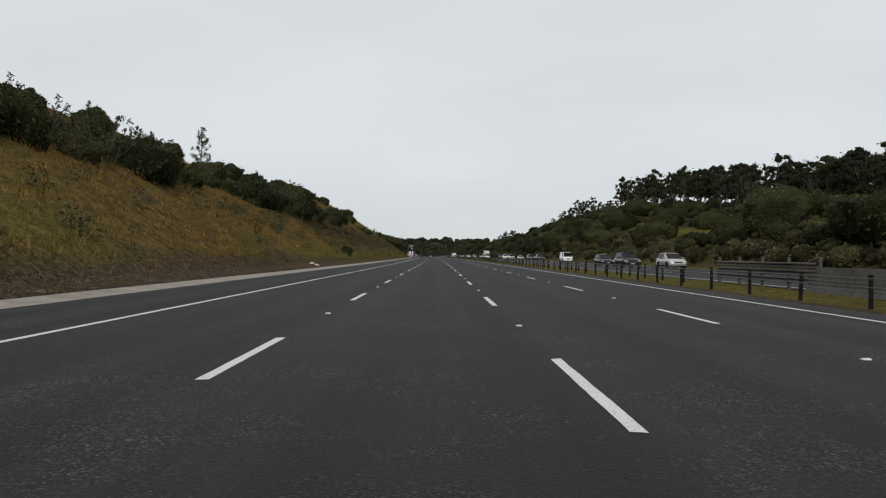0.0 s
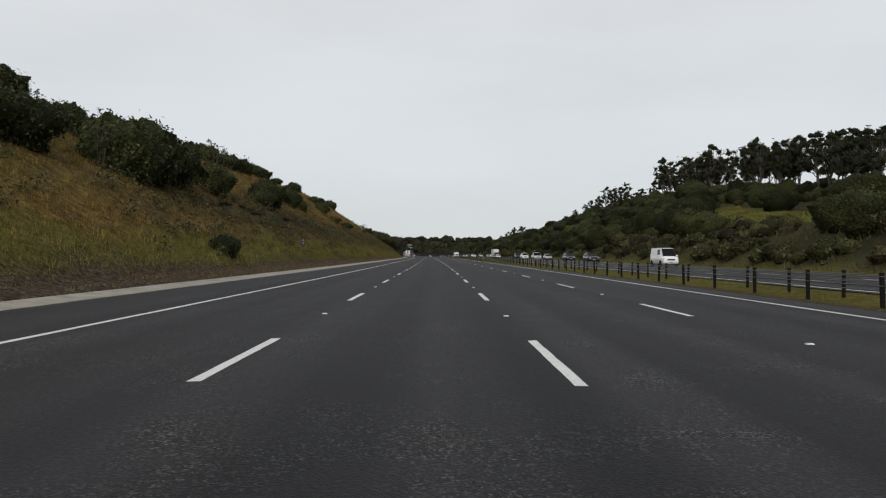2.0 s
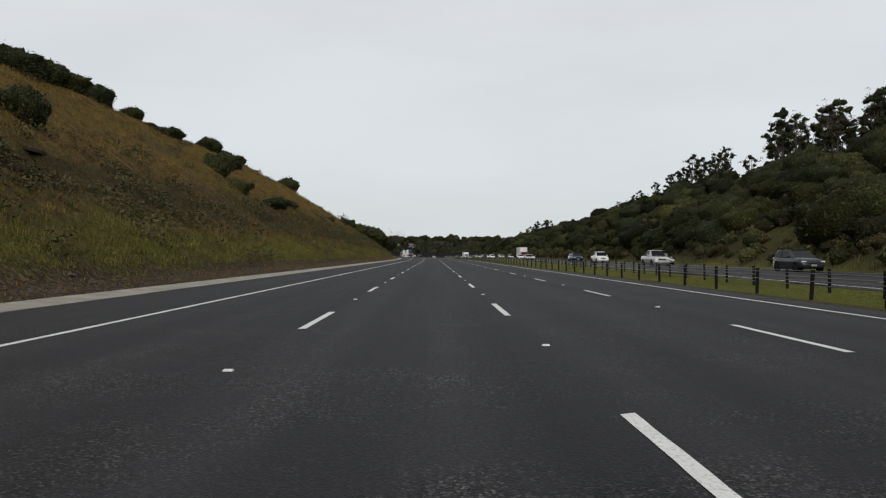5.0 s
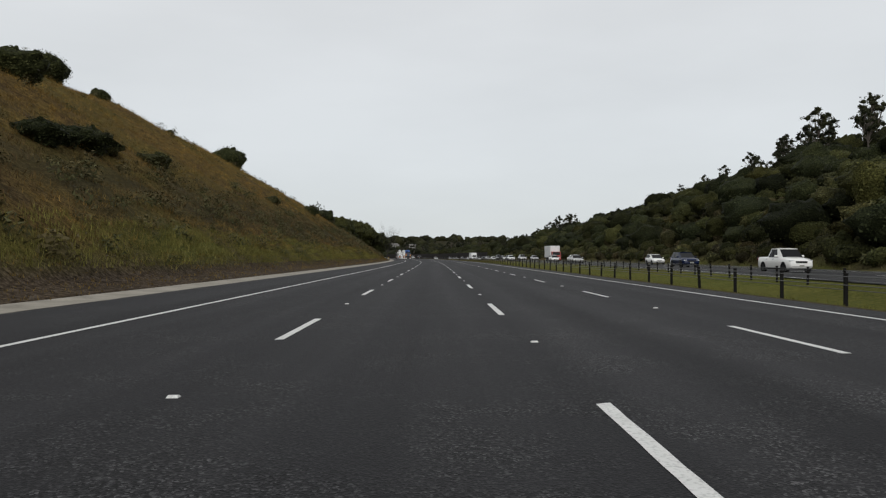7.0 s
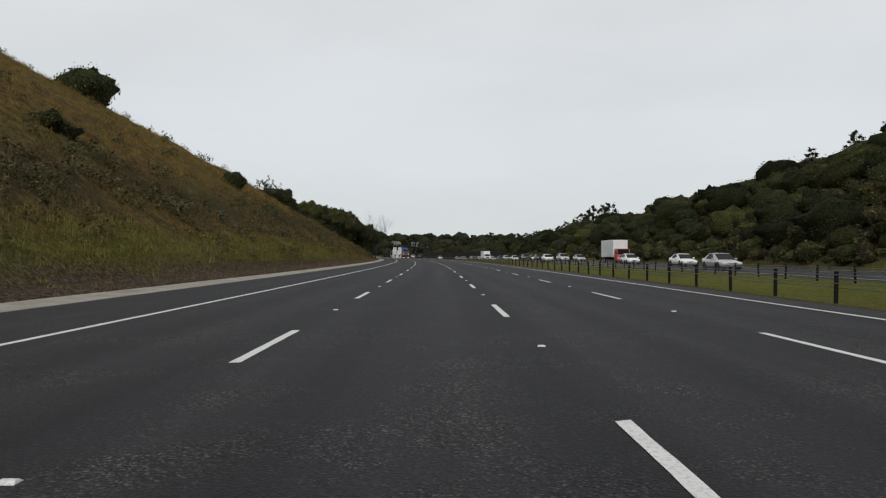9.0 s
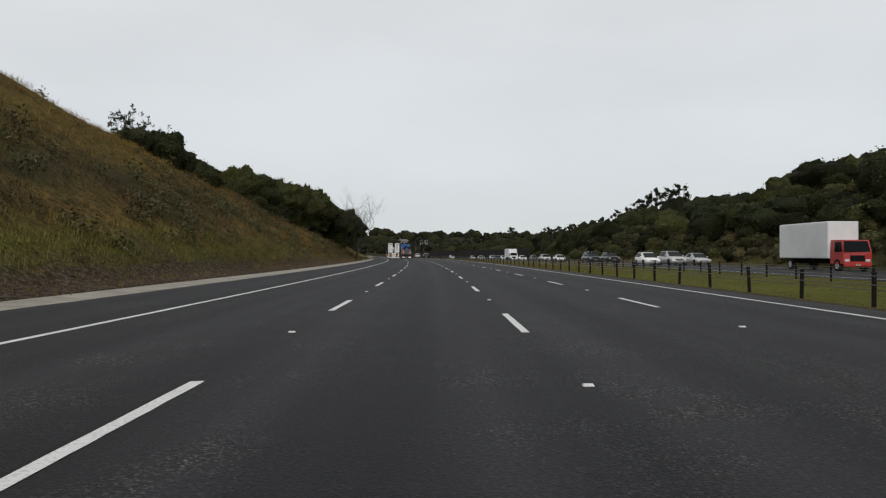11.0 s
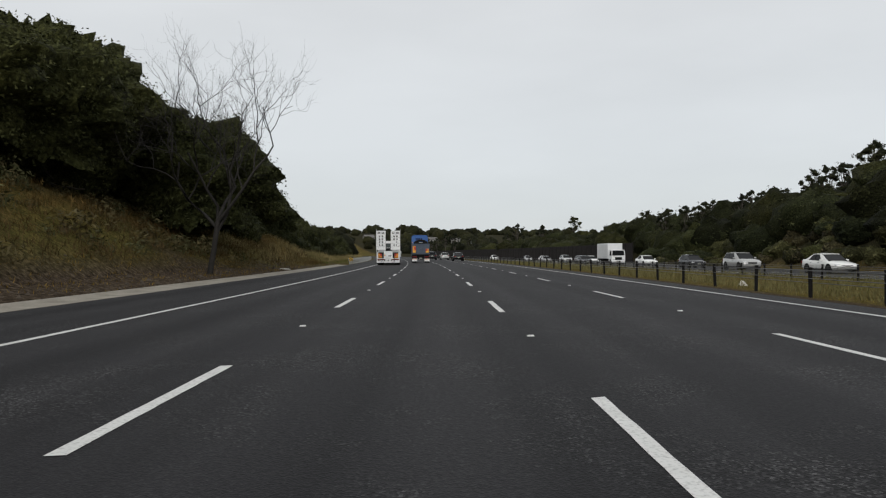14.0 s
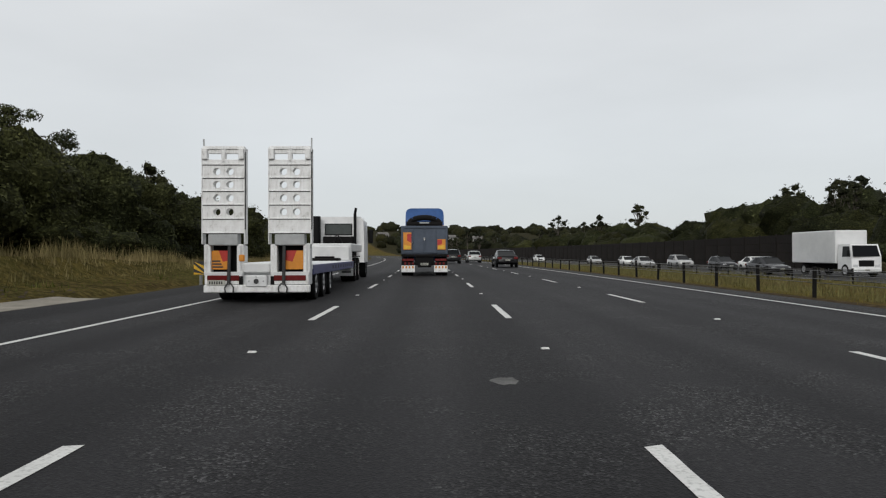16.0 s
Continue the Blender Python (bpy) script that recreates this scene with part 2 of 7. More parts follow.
def blade_material():
    """Grass blades: each takes the tint of its stand, varied from blade to blade."""
    m, t, b = material("grass_blades", 0.85, 0.04)
    a = t.nodes.new("ShaderNodeAttribute")
    a.attribute_name = "tint"
    g = t.nodes.new("ShaderNodeNewGeometry")
    v = ramp_node(t, g.outputs["Random Per Island"], [(0.0, (0.8, 0.8, 0.8)), (1.0, (1.2, 1.18, 1.12))])
    link(t, mix_node(t, 1.0, a.outputs["Color"], v, "MULTIPLY"), b.inputs["Base Color"])
    return m


def leaf_material(name, dark, midc, light, clump=False):
    """Single leaves, or the close-set leaf clumps behind them, with inner shade in their colour."""
    m, t, b = material(name, 0.75, 0.05)
    g = t.nodes.new("ShaderNodeNewGeometry")
    o = t.nodes.new("ShaderNodeObjectInfo")
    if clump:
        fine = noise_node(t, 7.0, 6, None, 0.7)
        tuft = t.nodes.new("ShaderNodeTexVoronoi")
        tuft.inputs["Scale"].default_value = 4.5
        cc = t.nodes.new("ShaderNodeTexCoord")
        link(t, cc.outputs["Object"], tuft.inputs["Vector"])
        # painted inner shade: clump tones darker than the leaves, darkest between tufts
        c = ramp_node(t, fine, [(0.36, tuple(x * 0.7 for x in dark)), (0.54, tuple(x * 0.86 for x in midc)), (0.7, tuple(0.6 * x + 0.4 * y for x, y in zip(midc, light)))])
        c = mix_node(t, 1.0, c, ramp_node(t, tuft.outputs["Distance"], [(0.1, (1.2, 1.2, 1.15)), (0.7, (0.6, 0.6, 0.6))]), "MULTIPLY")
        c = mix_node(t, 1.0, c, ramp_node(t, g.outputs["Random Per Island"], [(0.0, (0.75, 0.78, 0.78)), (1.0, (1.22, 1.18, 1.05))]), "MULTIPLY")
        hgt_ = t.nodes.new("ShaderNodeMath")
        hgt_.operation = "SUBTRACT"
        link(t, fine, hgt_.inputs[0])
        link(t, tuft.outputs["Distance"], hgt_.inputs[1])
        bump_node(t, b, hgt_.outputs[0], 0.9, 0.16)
    else:
        half_ = lambda p, q: tuple(0.5 * (x + y) for x, y in zip(p, q))
        c = ramp_node(t, g.outputs["Random Per Island"], [(0.0, half_(dark, midc)), (0.6, midc), (1.0, half_(midc, light))])
    big = noise_node(t, 0.5, 3)
    c = mix_node(t, 1.0, c, ramp_node(t, big, [(0.3, (0.7, 0.72, 0.7)), (0.7, (1.25, 1.2, 1.1))]), "MULTIPLY")
    c = mix_node(t, 1.0, c, ramp_node(t, o.outputs["Random"], [(0.0, (0.75, 0.8, 0.8)), (1.0, (1.25, 1.2, 1.0))]), "MULTIPLY")
    a = t.nodes.new("ShaderNodeAttribute")
    a.attribute_name = "tint"
    c = mix_node(t, 1.0, c, a.outputs["Color"], "MULTIPLY")
    link(t, c, b.inputs["Base Color"])
    return m


def plain(name, col, rough=0.5, spec=0.5, metal=0.0, vary=0.12, scale=6.0, coat=0.0):
    m, t, b = material(name, rough, spec, metal)
    n = noise_node(t, scale, 5)
    link(t, ramp_node(t, n, [(0.3, tuple(x * (1 - vary) for x in col)), (0.7, tuple(min(1, x * (1 + vary)) for x in col))]), b.inputs["Base Color"])
    b.inputs["Coat Weight"].default_value = coat
    return m


def streaked_material():
    """White steel with rubbed patches and dirt run down it."""
    m, t, b = material("ramp_white_scuffed", 0.55, 0.35)
    c = t.nodes.new("ShaderNodeTexCoord")
    runs = t.nodes.new("ShaderNodeMapping")
    runs.inputs["Scale"].default_value = (9.0, 9.0, 1.3)
    link(t, c.outputs["Object"], runs.inputs[0])
    streak = noise_node(t, 1.6, 6, runs.outputs[0], 0.7)
    rub = noise_node(t, 4.5, 8, c.outputs["Object"], 0.75)
    col = ramp_node(t, rub, [(0.30, (0.45, 0.44, 0.42)), (0.42, (0.74, 0.74, 0.73)), (0.6, (0.84, 0.845, 0.84))])
    col = mix_node(t, 1.0, col, ramp_node(t, streak, [(0.28, (0.66, 0.65, 0.63)), (0.46, (0.96, 0.96, 0.955)), (0.6, (1.0, 1.0, 1.0))]), "MULTIPLY")
    link(t, col, b.inputs["Base Color"])
    bump_node(t, b, rub, 0.1, 0.004)
    return m


M_ASPHALT = asphalt_material()
M_LINE = paint_line_material()
M_GROUND = ground_material()
M_BLADE = blade_material()
M_CONCRETE = speckled("concrete", (0.20, 0.18, 0.145), (0.33, 0.305, 0.255), 14, bump=0.3)
M_ROCK = speckled("layered_rock", (0.014, 0.010, 0.007), (0.056, 0.041, 0.029), 3.5, 0.95, 0.08, 0.8, 0.08)
LEAF_TONES = {
    "leaves_olive": ((0.019, 0.0215, 0.010), (0.053, 0.059, 0.027), (0.110, 0.114, 0.058)),
    "leaves_dark": ((0.0145, 0.0165, 0.0085), (0.044, 0.050, 0.024), (0.098, 0.105, 0.055)),
    "leaves_greygreen": ((0.023, 0.024, 0.013), (0.058, 0.061, 0.034), (0.118, 0.118, 0.070)),
    "leaves_gum": ((0.014, 0.0155, 0.010), (0.036, 0.040, 0.025), (0.078, 0.082, 0.054)),
    "scrub_dry": ((0.029, 0.025, 0.015), (0.068, 0.060, 0.036), (0.135, 0.118, 0.074)),
}
M_LEAF_OLIVE, M_LEAF_DARK, M_LEAF_GREY, M_LEAF_GUM, M_LEAF_DRY = (leaf_material(n_, *c_) for n_, c_ in LEAF_TONES.items())
M_PATCH = speckled("worn_patch", (0.06, 0.06, 0.058), (0.15, 0.148, 0.142), 25)
M_EARTH = speckled("dry_earth", (0.035, 0.028, 0.021), (0.11, 0.09, 0.07), 9, 0.95, 0.1, 0.5, 0.02)
SHADED_CLUMPS = {}
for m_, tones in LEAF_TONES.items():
    SHADED_CLUMPS[m_] = leaf_material(m_ + "_shaded_clumps", *tones, clump=True)
M_BARK = speckled("bark", (0.05, 0.042, 0.035), (0.14, 0.12, 0.10), 9, bump=0.6, dist=0.03)
M_BARK_DARK = speckled("bark_dark", (0.010, 0.009, 0.008), (0.036, 0.032, 0.028), 8, bump=0.4, dist=0.02)
M_POST = plain("post_black", (0.009, 0.0085, 0.008), 0.7, 0.12)
M_CABLE = plain("galvanised_cable", (0.10, 0.10, 0.10), 0.5, 0.5, 0.6)
M_GALV = speckled("galvanised_steel", (0.30, 0.31, 0.31), (0.46, 0.47, 0.47), 10, 0.5, 0.5, 0.1, 0.005, 0.5)
M_RAIL_OLD = speckled("weathered_rail", (0.04, 0.038, 0.034), (0.11, 0.105, 0.095), 6, 0.7, 0.3, 0.1, 0.005)
M_CONCRETE_OLD = speckled("weathered_concrete", (0.05, 0.05, 0.046), (0.12, 0.118, 0.108), 6, 0.9, 0.2, 0.3)
M_WALL = speckled("noise_wall_brown", (0.011, 0.0095, 0.009), (0.022, 0.0185, 0.017), 4, 0.9, 0.15, 0.3, 0.02)
M_MARKER = plain("marker_white", (0.55, 0.55, 0.53), 0.5, scale=40, vary=0.3)
M_TYRE = plain("rubber", (0.008, 0.008, 0.008), 0.85, 0.12)
M_RIM = plain("rim_alloy", (0.42, 0.42, 0.43), 0.35, 0.5, 0.7)
M_GLASS = plain("car_glass", (0.005, 0.006, 0.007), 0.08, 0.1, vary=0.0)
M_GLASS_GREY = plain("cab_glass_grey", (0.075, 0.085, 0.082), 0.15, 0.3, vary=0.1)
M_GRIME = speckled("grimy_joint", (0.03, 0.028, 0.026), (0.16, 0.155, 0.15), 5, 0.8, 0.1, 0.0)
M_TRIM = plain("black_trim", (0.006, 0.006, 0.0065), 0.55, 0.15)
M_CHROME = plain("chrome", (0.6, 0.6, 0.6), 0.2, 0.5, 1.0, 0.02)
M_LAMP_RED = plain("tail_lamp_red", (0.12, 0.009, 0.009), 0.2, 0.5)
M_LAMP_CLEAR = plain("headlamp_clear", (0.55, 0.56, 0.57), 0.12, 0.6)
M_PLATE = plain("plate_pale", (0.42, 0.42, 0.37), 0.5)
M_BAR = plain("plate_bars_dark", (0.03, 0.03, 0.03), 0.6)
M_WHITE = speckled("white_truck_paint", (0.62, 0.63, 0.63), (0.82, 0.825, 0.82), 3.0, 0.45, 0.4, 0.0, stain=0.25)
M_WHITE_DIRTY = streaked_material()
M_ORANGE = plain("reflective_orange", (0.62, 0.235, 0.02), 0.4)
M_YELLOW = plain("reflective_yellow", (0.66, 0.40, 0.03), 0.4)
M_RED = plain("reflective_red", (0.42, 0.028, 0.02), 0.4)
M_STEEL_BLUE = speckled("tipper_blue_grey", (0.045, 0.06, 0.085), (0.075, 0.095, 0.13), 4, 0.55, 0.4, 0.1)
M_CAB_BLUE = plain("cab_blue", (0.03, 0.10, 0.30), 0.35, 0.5, coat=0.3)
M_CHASSIS = plain("chassis_dark", (0.008, 0.0075, 0.0075), 0.75, 0.12)
M_DECK_BLUE = plain("deck_edge_blue", (0.07, 0.075, 0.17), 0.5)
M_GREY_BOX = plain("grey_steel_box", (0.36, 0.37, 0.37), 0.5)
M_BLUE_SIGN = plain("sign_blue", (0.012, 0.024, 0.10), 0.5, 0.2)
M_CLOTH = plain("pale_plastic_sheet", (0.50, 0.48, 0.44), 0.7, vary=0.35, scale=9)


# ---- building helpers ----
def put(name, V, F, mat, parent=None, label="", smooth=False):
    me = bpy.data.meshes.new(name)
    me.from_pydata([tuple(v) for v in V] if len(V) < 2000 else V, [], F)
    if smooth:
        me.shade_smooth()
    me.materials.append(mat)
    ob = new(name, me)
    if parent:
        ob.parent = parent
    if label:
        ob["label"] = label
    return ob


def part(name, bm, mat, parent, label=""):
    me = bpy.data.meshes.new(name)
    bm.to_mesh(me)
    bm.free()
    me.materials.append(mat)
    ob = new(name, me)
    ob.parent = parent
    if label:
        ob["label"] = label
    return ob


def box(bm, x0, x1, y0, y1, z0, z1, bevel=0.0):
    vs = [bm.verts.new((x, y, z)) for z in (z0, z1) for x, y in ((x0, y0), (x1, y0), (x1, y1), (x0, y1))]
    fs = [bm.faces.new([vs[i] for i in q]) for q in ((3, 2, 1, 0), (4, 5, 6, 7), (0, 1, 5, 4), (1, 2, 6, 5), (2, 3, 7, 6), (3, 0, 4, 7))]
    if bevel:
        es = {e for f in fs for e in f.edges}
        bmesh.ops.bevel(bm, geom=list(es), offset=bevel, segments=1, affect="EDGES")
    return bm


def boxes(*dims, bevel=0.0):
    bm = bmesh.new()
    for d in dims:
        box(bm, *d, bevel=bevel)
    return bm


def rod(bm, a, b, r, n=8, r2=None):
    a, b = Vector(a), Vector(b)
    m = Matrix.Translation((a + b) / 2) @ (b - a).to_track_quat("Z", "Y").to_matrix().to_4x4()
    bmesh.ops.create_cone(bm, cap_ends=True, segments=n, radius1=r, radius2=r if r2 is None else r2, depth=(b - a).length, matrix=m)
    return bm


def ribbon(name, mat, s0, s1, step, profile, parent=None, smooth=False, uv=False):
    """A strip along the road; profile(s array) gives u and z columns."""
    s = np.linspace(s0, s1, max(2, int(round((s1 - s0) / step)) + 1))
    cols = profile(s)
    n, k = len(s), len(cols)
    V = np.stack([spots(s, u, z) for u, z in cols], 1).reshape(-1, 3)
    i = np.arange(n - 1)[:, None] * k + np.arange(k - 1)[None, :]
    F = np.stack([i, i + 1, i + k + 1, i + k], -1).reshape(-1, 4)
    ob = put(name, V.tolist(), F.tolist(), mat, parent, smooth=smooth)
    if uv:
        U = np.stack([np.stack([np.broadcast_to(u, s.shape), s], -1) for u, z in cols], 1).reshape(-1, 2)
        lay = ob.data.uv_layers.new(name="UVMap")
        idx = np.empty(len(ob.data.loops), int)
        ob.data.loops.foreach_get("vertex_index", idx)
        lay.data.foreach_set("uv", U[idx].ravel())
    return ob


# ---- carriageways ----
road = ribbon("road", M_ASPHALT, -60, 1100, 4, lambda s: [(u, 0.0) for u in (-8.8, -5.6, -2.2, 1.3, 4.9, 8.2, 9.35)], uv=True)
tagged(road, "dark grey worn asphalt of a four-lane motorway", "road", kind="structure")
far_road = ribbon("road_oncoming", M_ASPHALT, -60, 1100, 4, lambda s: [(oncoming(s) + d, far_z(s)) for d in (0.0, 3.5, 7.0, 10.5, 13.4)], uv=True)
tagged(far_road, "grey asphalt carriageway for oncoming traffic beyond the median", "road", kind="structure")
gutter = ribbon("gutter", M_CONCRETE, -60, 503.0, 2, lambda s: [(-10.02 - 0.08 * vnoise(s * 0.7, s * 0), 0.05), (-9.9, 0.055), (-9.4, 0.012), (-8.85 + 0.1 * vnoise(s * 0.5, s * 0 + 3), 0.008), (-8.8, -0.03)])
tagged(gutter, "pale concrete dish gutter along the motorway shoulder", "gutter", kind="structure")

for u0, first, pitch in ((-2.162, 6.656, 11.663), (1.344, 4.772, 12.0), (4.932, 12.677, 11.905)):
    dash_mesh = None
    k = -4
    while first + k * pitch < 760:
        s0 = first + k * pitch
        if dash_mesh is None:
            n = 14
            rr = np.random.RandomState(int(first * 10))
            V, F = [], []
            for i in range(n + 1):
                y = 3.4 * i / n
                for x in (-0.065 + 0.008 * rr.rand(), 0.065 - 0.008 * rr.rand()):
                    V.append((x, y + (0.06 * rr.rand() - 0.03 if i in (0, n) else 0), 0.005))
                if i:
                    a = 2 * i
                    F.append((a - 2, a - 1, a + 1, a))
            d = put("lane_dash", V, F, M_LINE, road)
            dash_mesh = d.data
        else:
            d = new("lane_dash", dash_mesh)
            d.parent = road
        d.matrix_basis = on_road(s0, u0)
        k += 1
for u0 in (-5.604, 8.21):
    ob = ribbon("edge_line", M_LINE, -60, 900, 1.0, lambda s: [(u0 - 0.07 + 0.015 * vnoise(s * 3, s * 0 + u0), 0.005), (u0 + 0.07 - 0.015 * vnoise(s * 3, s * 0 + 8), 0.005)], road)
for d in (0.6, 12.2):
    ribbon("edge_line", M_LINE, -60, 900, 4, lambda s: [(oncoming(s) + d - 0.07, far_z(s) + 0.006), (oncoming(s) + d + 0.07, far_z(s) + 0.006)], far_road)
for d in (4.2, 7.9):
    for s0 in np.arange(-40, 640, 12.0):
        ob = ribbon("lane_dash", M_LINE, s0, s0 + 3.2, 3.2, lambda s: [(oncoming(s) + d - 0.06, far_z(s) + 0.006), (oncoming(s) + d + 0.06, far_z(s) + 0.006)], far_road)

# raised pavement markers, midway in the gaps
bm = bmesh.new()
vs = [bm.verts.new(v) for v in ((-0.05, -0.045, 0), (0.05, -0.045, 0), (0.05, 0.045, 0), (-0.05, 0.045, 0), (-0.042, -0.015, 0.018), (0.042, -0.015, 0.018), (0.042, 0.015, 0.018), (-0.042, 0.015, 0.018))]
for q in ((4, 5, 6, 7), (0, 1, 5, 4), (1, 2, 6, 5), (2, 3, 7, 6), (3, 0, 4, 7)):
    bm.faces.new([vs[i] for i in q])
stud = part("pavement_marker", bm, M_MARKER, road)
stud_mesh = stud.data
first_stud = True
for u0, first, pitch in ((-2.162, 14.2, 11.663), (1.344, 11.98, 12.016), (4.932, 8.3, 11.905)):
    for k in range(-2, 46):
        ob = stud if first_stud else new("pavement_marker", stud_mesh)
        first_stud = False
        ob.parent = road
        ob.matrix_basis = on_road(first + k * pitch, u0 + 0.02, 0.002)
# a worn pale patch and a few tar repairs
rr = np.random.RandomState(3)
for name, s0, u0, w, l, mt in (("road_patch", 490.4, 0.66, 0.13, 0.2, M_PATCH), ("tar_repair", 61.5, 1.55, 0.12, 0.35, M_TYRE), ("tar_repair", 408.6, 1.6, 0.12, 0.3, M_TYRE), ("tar_repair", 251.0, 1.45, 0.1, 0.3, M_TYRE)):
    n = 14
    V = [(w * (0.8 + 0.4 * rr.rand()) * math.cos(i * 2 * math.pi / n), l * (0.75 + 0.5 * rr.rand()) * math.sin(i * 2 * math.pi / n), 0.004) for i in range(n)]
    ob = put(name, V, [tuple(range(n))], mt, road)
    ob.matrix_basis = on_road(s0, u0)

# ---- the ground: one sheet to the horizon ----
s_list = np.concatenate([np.arange(-160, 620, 2.0), np.arange(620, 1000, 8.0), np.arange(1000, 1600, 20.0)])
u_list = np.concatenate([-np.array([420, 320, 240, 180, 140, 110, 90, 78, 68, 60]), np.arange(-54, -12, 1.0), np.arange(-12, -9.9, 0.3), [-9.95, -9.3, 0.0, 9.3, 9.36], np.arange(9.8, 46, 1.2), np.arange(46, 130, 3.0), [135, 150, 175, 210, 260, 330, 420]])
SS, UU = np.meshgrid(s_list, u_list, indexing="ij")
ZZ = ground_z(SS, UU)
V = spots(SS, UU, ZZ).reshape(-1, 3)
ns, nu = SS.shape
i = np.arange(ns - 1)[:, None] * nu + np.arange(nu - 1)[None, :]
F = np.stack([i, i + 1, i + nu + 1, i + nu], -1).reshape(-1, 4)
rim = np.concatenate([np.arange(nu), np.arange(1, ns) * nu + nu - 1, (ns - 1) * nu + np.arange(nu - 2, -1, -1), np.arange(ns - 2, 0, -1) * nu])
away = V[rim, :2] - np.array([-60.0, 700.0])
away = away / np.linalg.norm(away, axis=1)[:, None] * 4600 + np.array([-60.0, 700.0])
base, nr = len(V), len(rim)
V = np.concatenate([V, np.concatenate([away, np.full((nr, 1), -6.0)], 1)])
F = F.tolist() + [(int(rim[j]), int(rim[(j + 1) % nr]), base + (j + 1) % nr, base + j) for j in range(nr)]
ground = put("ground", V.tolist(), F, M_GROUND, smooth=True)
tagged(ground, "grassy motorway cutting, median and wooded hills", "ground", kind="structure")


def earthiness(s, u):
    """How bare the soil is, 0 to 1."""
    a = -np.asarray(u)
    n = fbm(np.asarray(s) * 0.35, np.asarray(u) * 0.35)
    strip = np.clip((13.0 + 2.2 * (n - 0.5) - a) / 0.9, 0, 1) * (a > 9.5)
    strip = strip * np.interp(s, [-60, 455, 480, 500], [1, 1, 0.9, 0.1])
    z = ground_z(s, u)
    band = np.exp(-((z - 5.2) / 0.9) ** 2) * np.exp(-((s - 150) / 42) ** 2)
    low = np.interp(s, [-60, 40, 90], [1.0, 1.0, 0.0]) * np.clip((1.2 - z) / 0.6, 0, 1) * (a > 10)
    toe = np.where(np.asarray(u) > 9.3, np.clip((10.3 + n - np.asarray(u)) / 0.8, 0, 1) * 0.8, 0)
    q = np.asarray(u) - oncoming(s) - 13.4
    cut = np.where((q > 0) & (q < 12), 0.65 * np.clip(n * 2.2 - 0.55, 0, 1), 0)
    weedy = np.exp(-((z - 5.0) / 2.6) ** 2) * np.interp(s, [100, 135, 380, 430], [0.0, 0.4, 0.4, 0.2]) * np.clip(fbm(np.asarray(s) * 0.16 + 7, np.asarray(u) * 0.3 + 2) * 2.2 - 0.45, 0, 1) * (a > 12)
    return np.clip(strip + weedy + band * 0.5 * (n > 0.42) + low * 0.9 + toe + cut + np.clip((n - 0.68) * 4, 0, 0.6) * (a > 12), 0, 1)


def greenness(s, u):
    a = -np.asarray(u)
    z = ground_z(s, u)
    n = fbm(np.asarray(s) * 0.11 + 40, np.asarray(u) * 0.2)
    low = np.clip((3.0 + 2.0 * (n - 0.5) - z) / 1.2, 0, 1) * np.interp(s, [40, 110, 360, 420, 500], [0.15, 0.85, 0.7, 0.25, 0.3])
    left = np.clip(low * 0.9 + (n - 0.5) * 0.9 + np.interp(s, [0, 300], [0.05, 0.15]), 0, 1)
    med = np.clip(np.interp(s, [0, 100, 160, 380, 430, 600], [0.45, 0.65, 0.95, 0.9, 0.25, 0.3]) + (n - 0.5) * 0.5, 0, 1)
    return np.where(a > 0, left, med)


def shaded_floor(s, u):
    """Leaf litter and undergrowth below scrub and woods, tree shade painted in with them, 0 to 1."""
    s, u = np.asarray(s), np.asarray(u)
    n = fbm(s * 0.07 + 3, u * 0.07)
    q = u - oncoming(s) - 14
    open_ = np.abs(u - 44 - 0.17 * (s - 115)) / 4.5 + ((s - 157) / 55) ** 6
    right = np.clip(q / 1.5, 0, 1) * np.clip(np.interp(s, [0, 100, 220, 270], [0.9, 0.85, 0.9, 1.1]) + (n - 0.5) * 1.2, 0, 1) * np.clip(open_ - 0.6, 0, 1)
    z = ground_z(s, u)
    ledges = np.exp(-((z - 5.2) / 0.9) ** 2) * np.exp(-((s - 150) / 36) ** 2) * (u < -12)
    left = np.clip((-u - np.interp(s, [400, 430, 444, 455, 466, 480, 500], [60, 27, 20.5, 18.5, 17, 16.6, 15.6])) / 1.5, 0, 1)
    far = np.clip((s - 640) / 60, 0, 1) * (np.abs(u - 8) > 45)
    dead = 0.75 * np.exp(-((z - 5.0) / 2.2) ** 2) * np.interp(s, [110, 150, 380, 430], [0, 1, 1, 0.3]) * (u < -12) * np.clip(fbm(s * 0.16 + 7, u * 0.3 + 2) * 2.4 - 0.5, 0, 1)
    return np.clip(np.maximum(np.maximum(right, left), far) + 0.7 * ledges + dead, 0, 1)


E_ = earthiness(SS, UU).ravel()
G_ = greenness(SS, UU).ravel()
col = np.ones((len(V), 4), np.float32)
col[:, 0] = np.concatenate([E_, np.zeros(nr)])
col[:, 1] = np.concatenate([G_, np.full(nr, 0.6)])
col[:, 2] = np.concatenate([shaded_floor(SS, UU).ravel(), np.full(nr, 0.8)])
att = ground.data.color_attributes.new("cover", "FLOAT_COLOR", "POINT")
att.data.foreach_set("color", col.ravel())

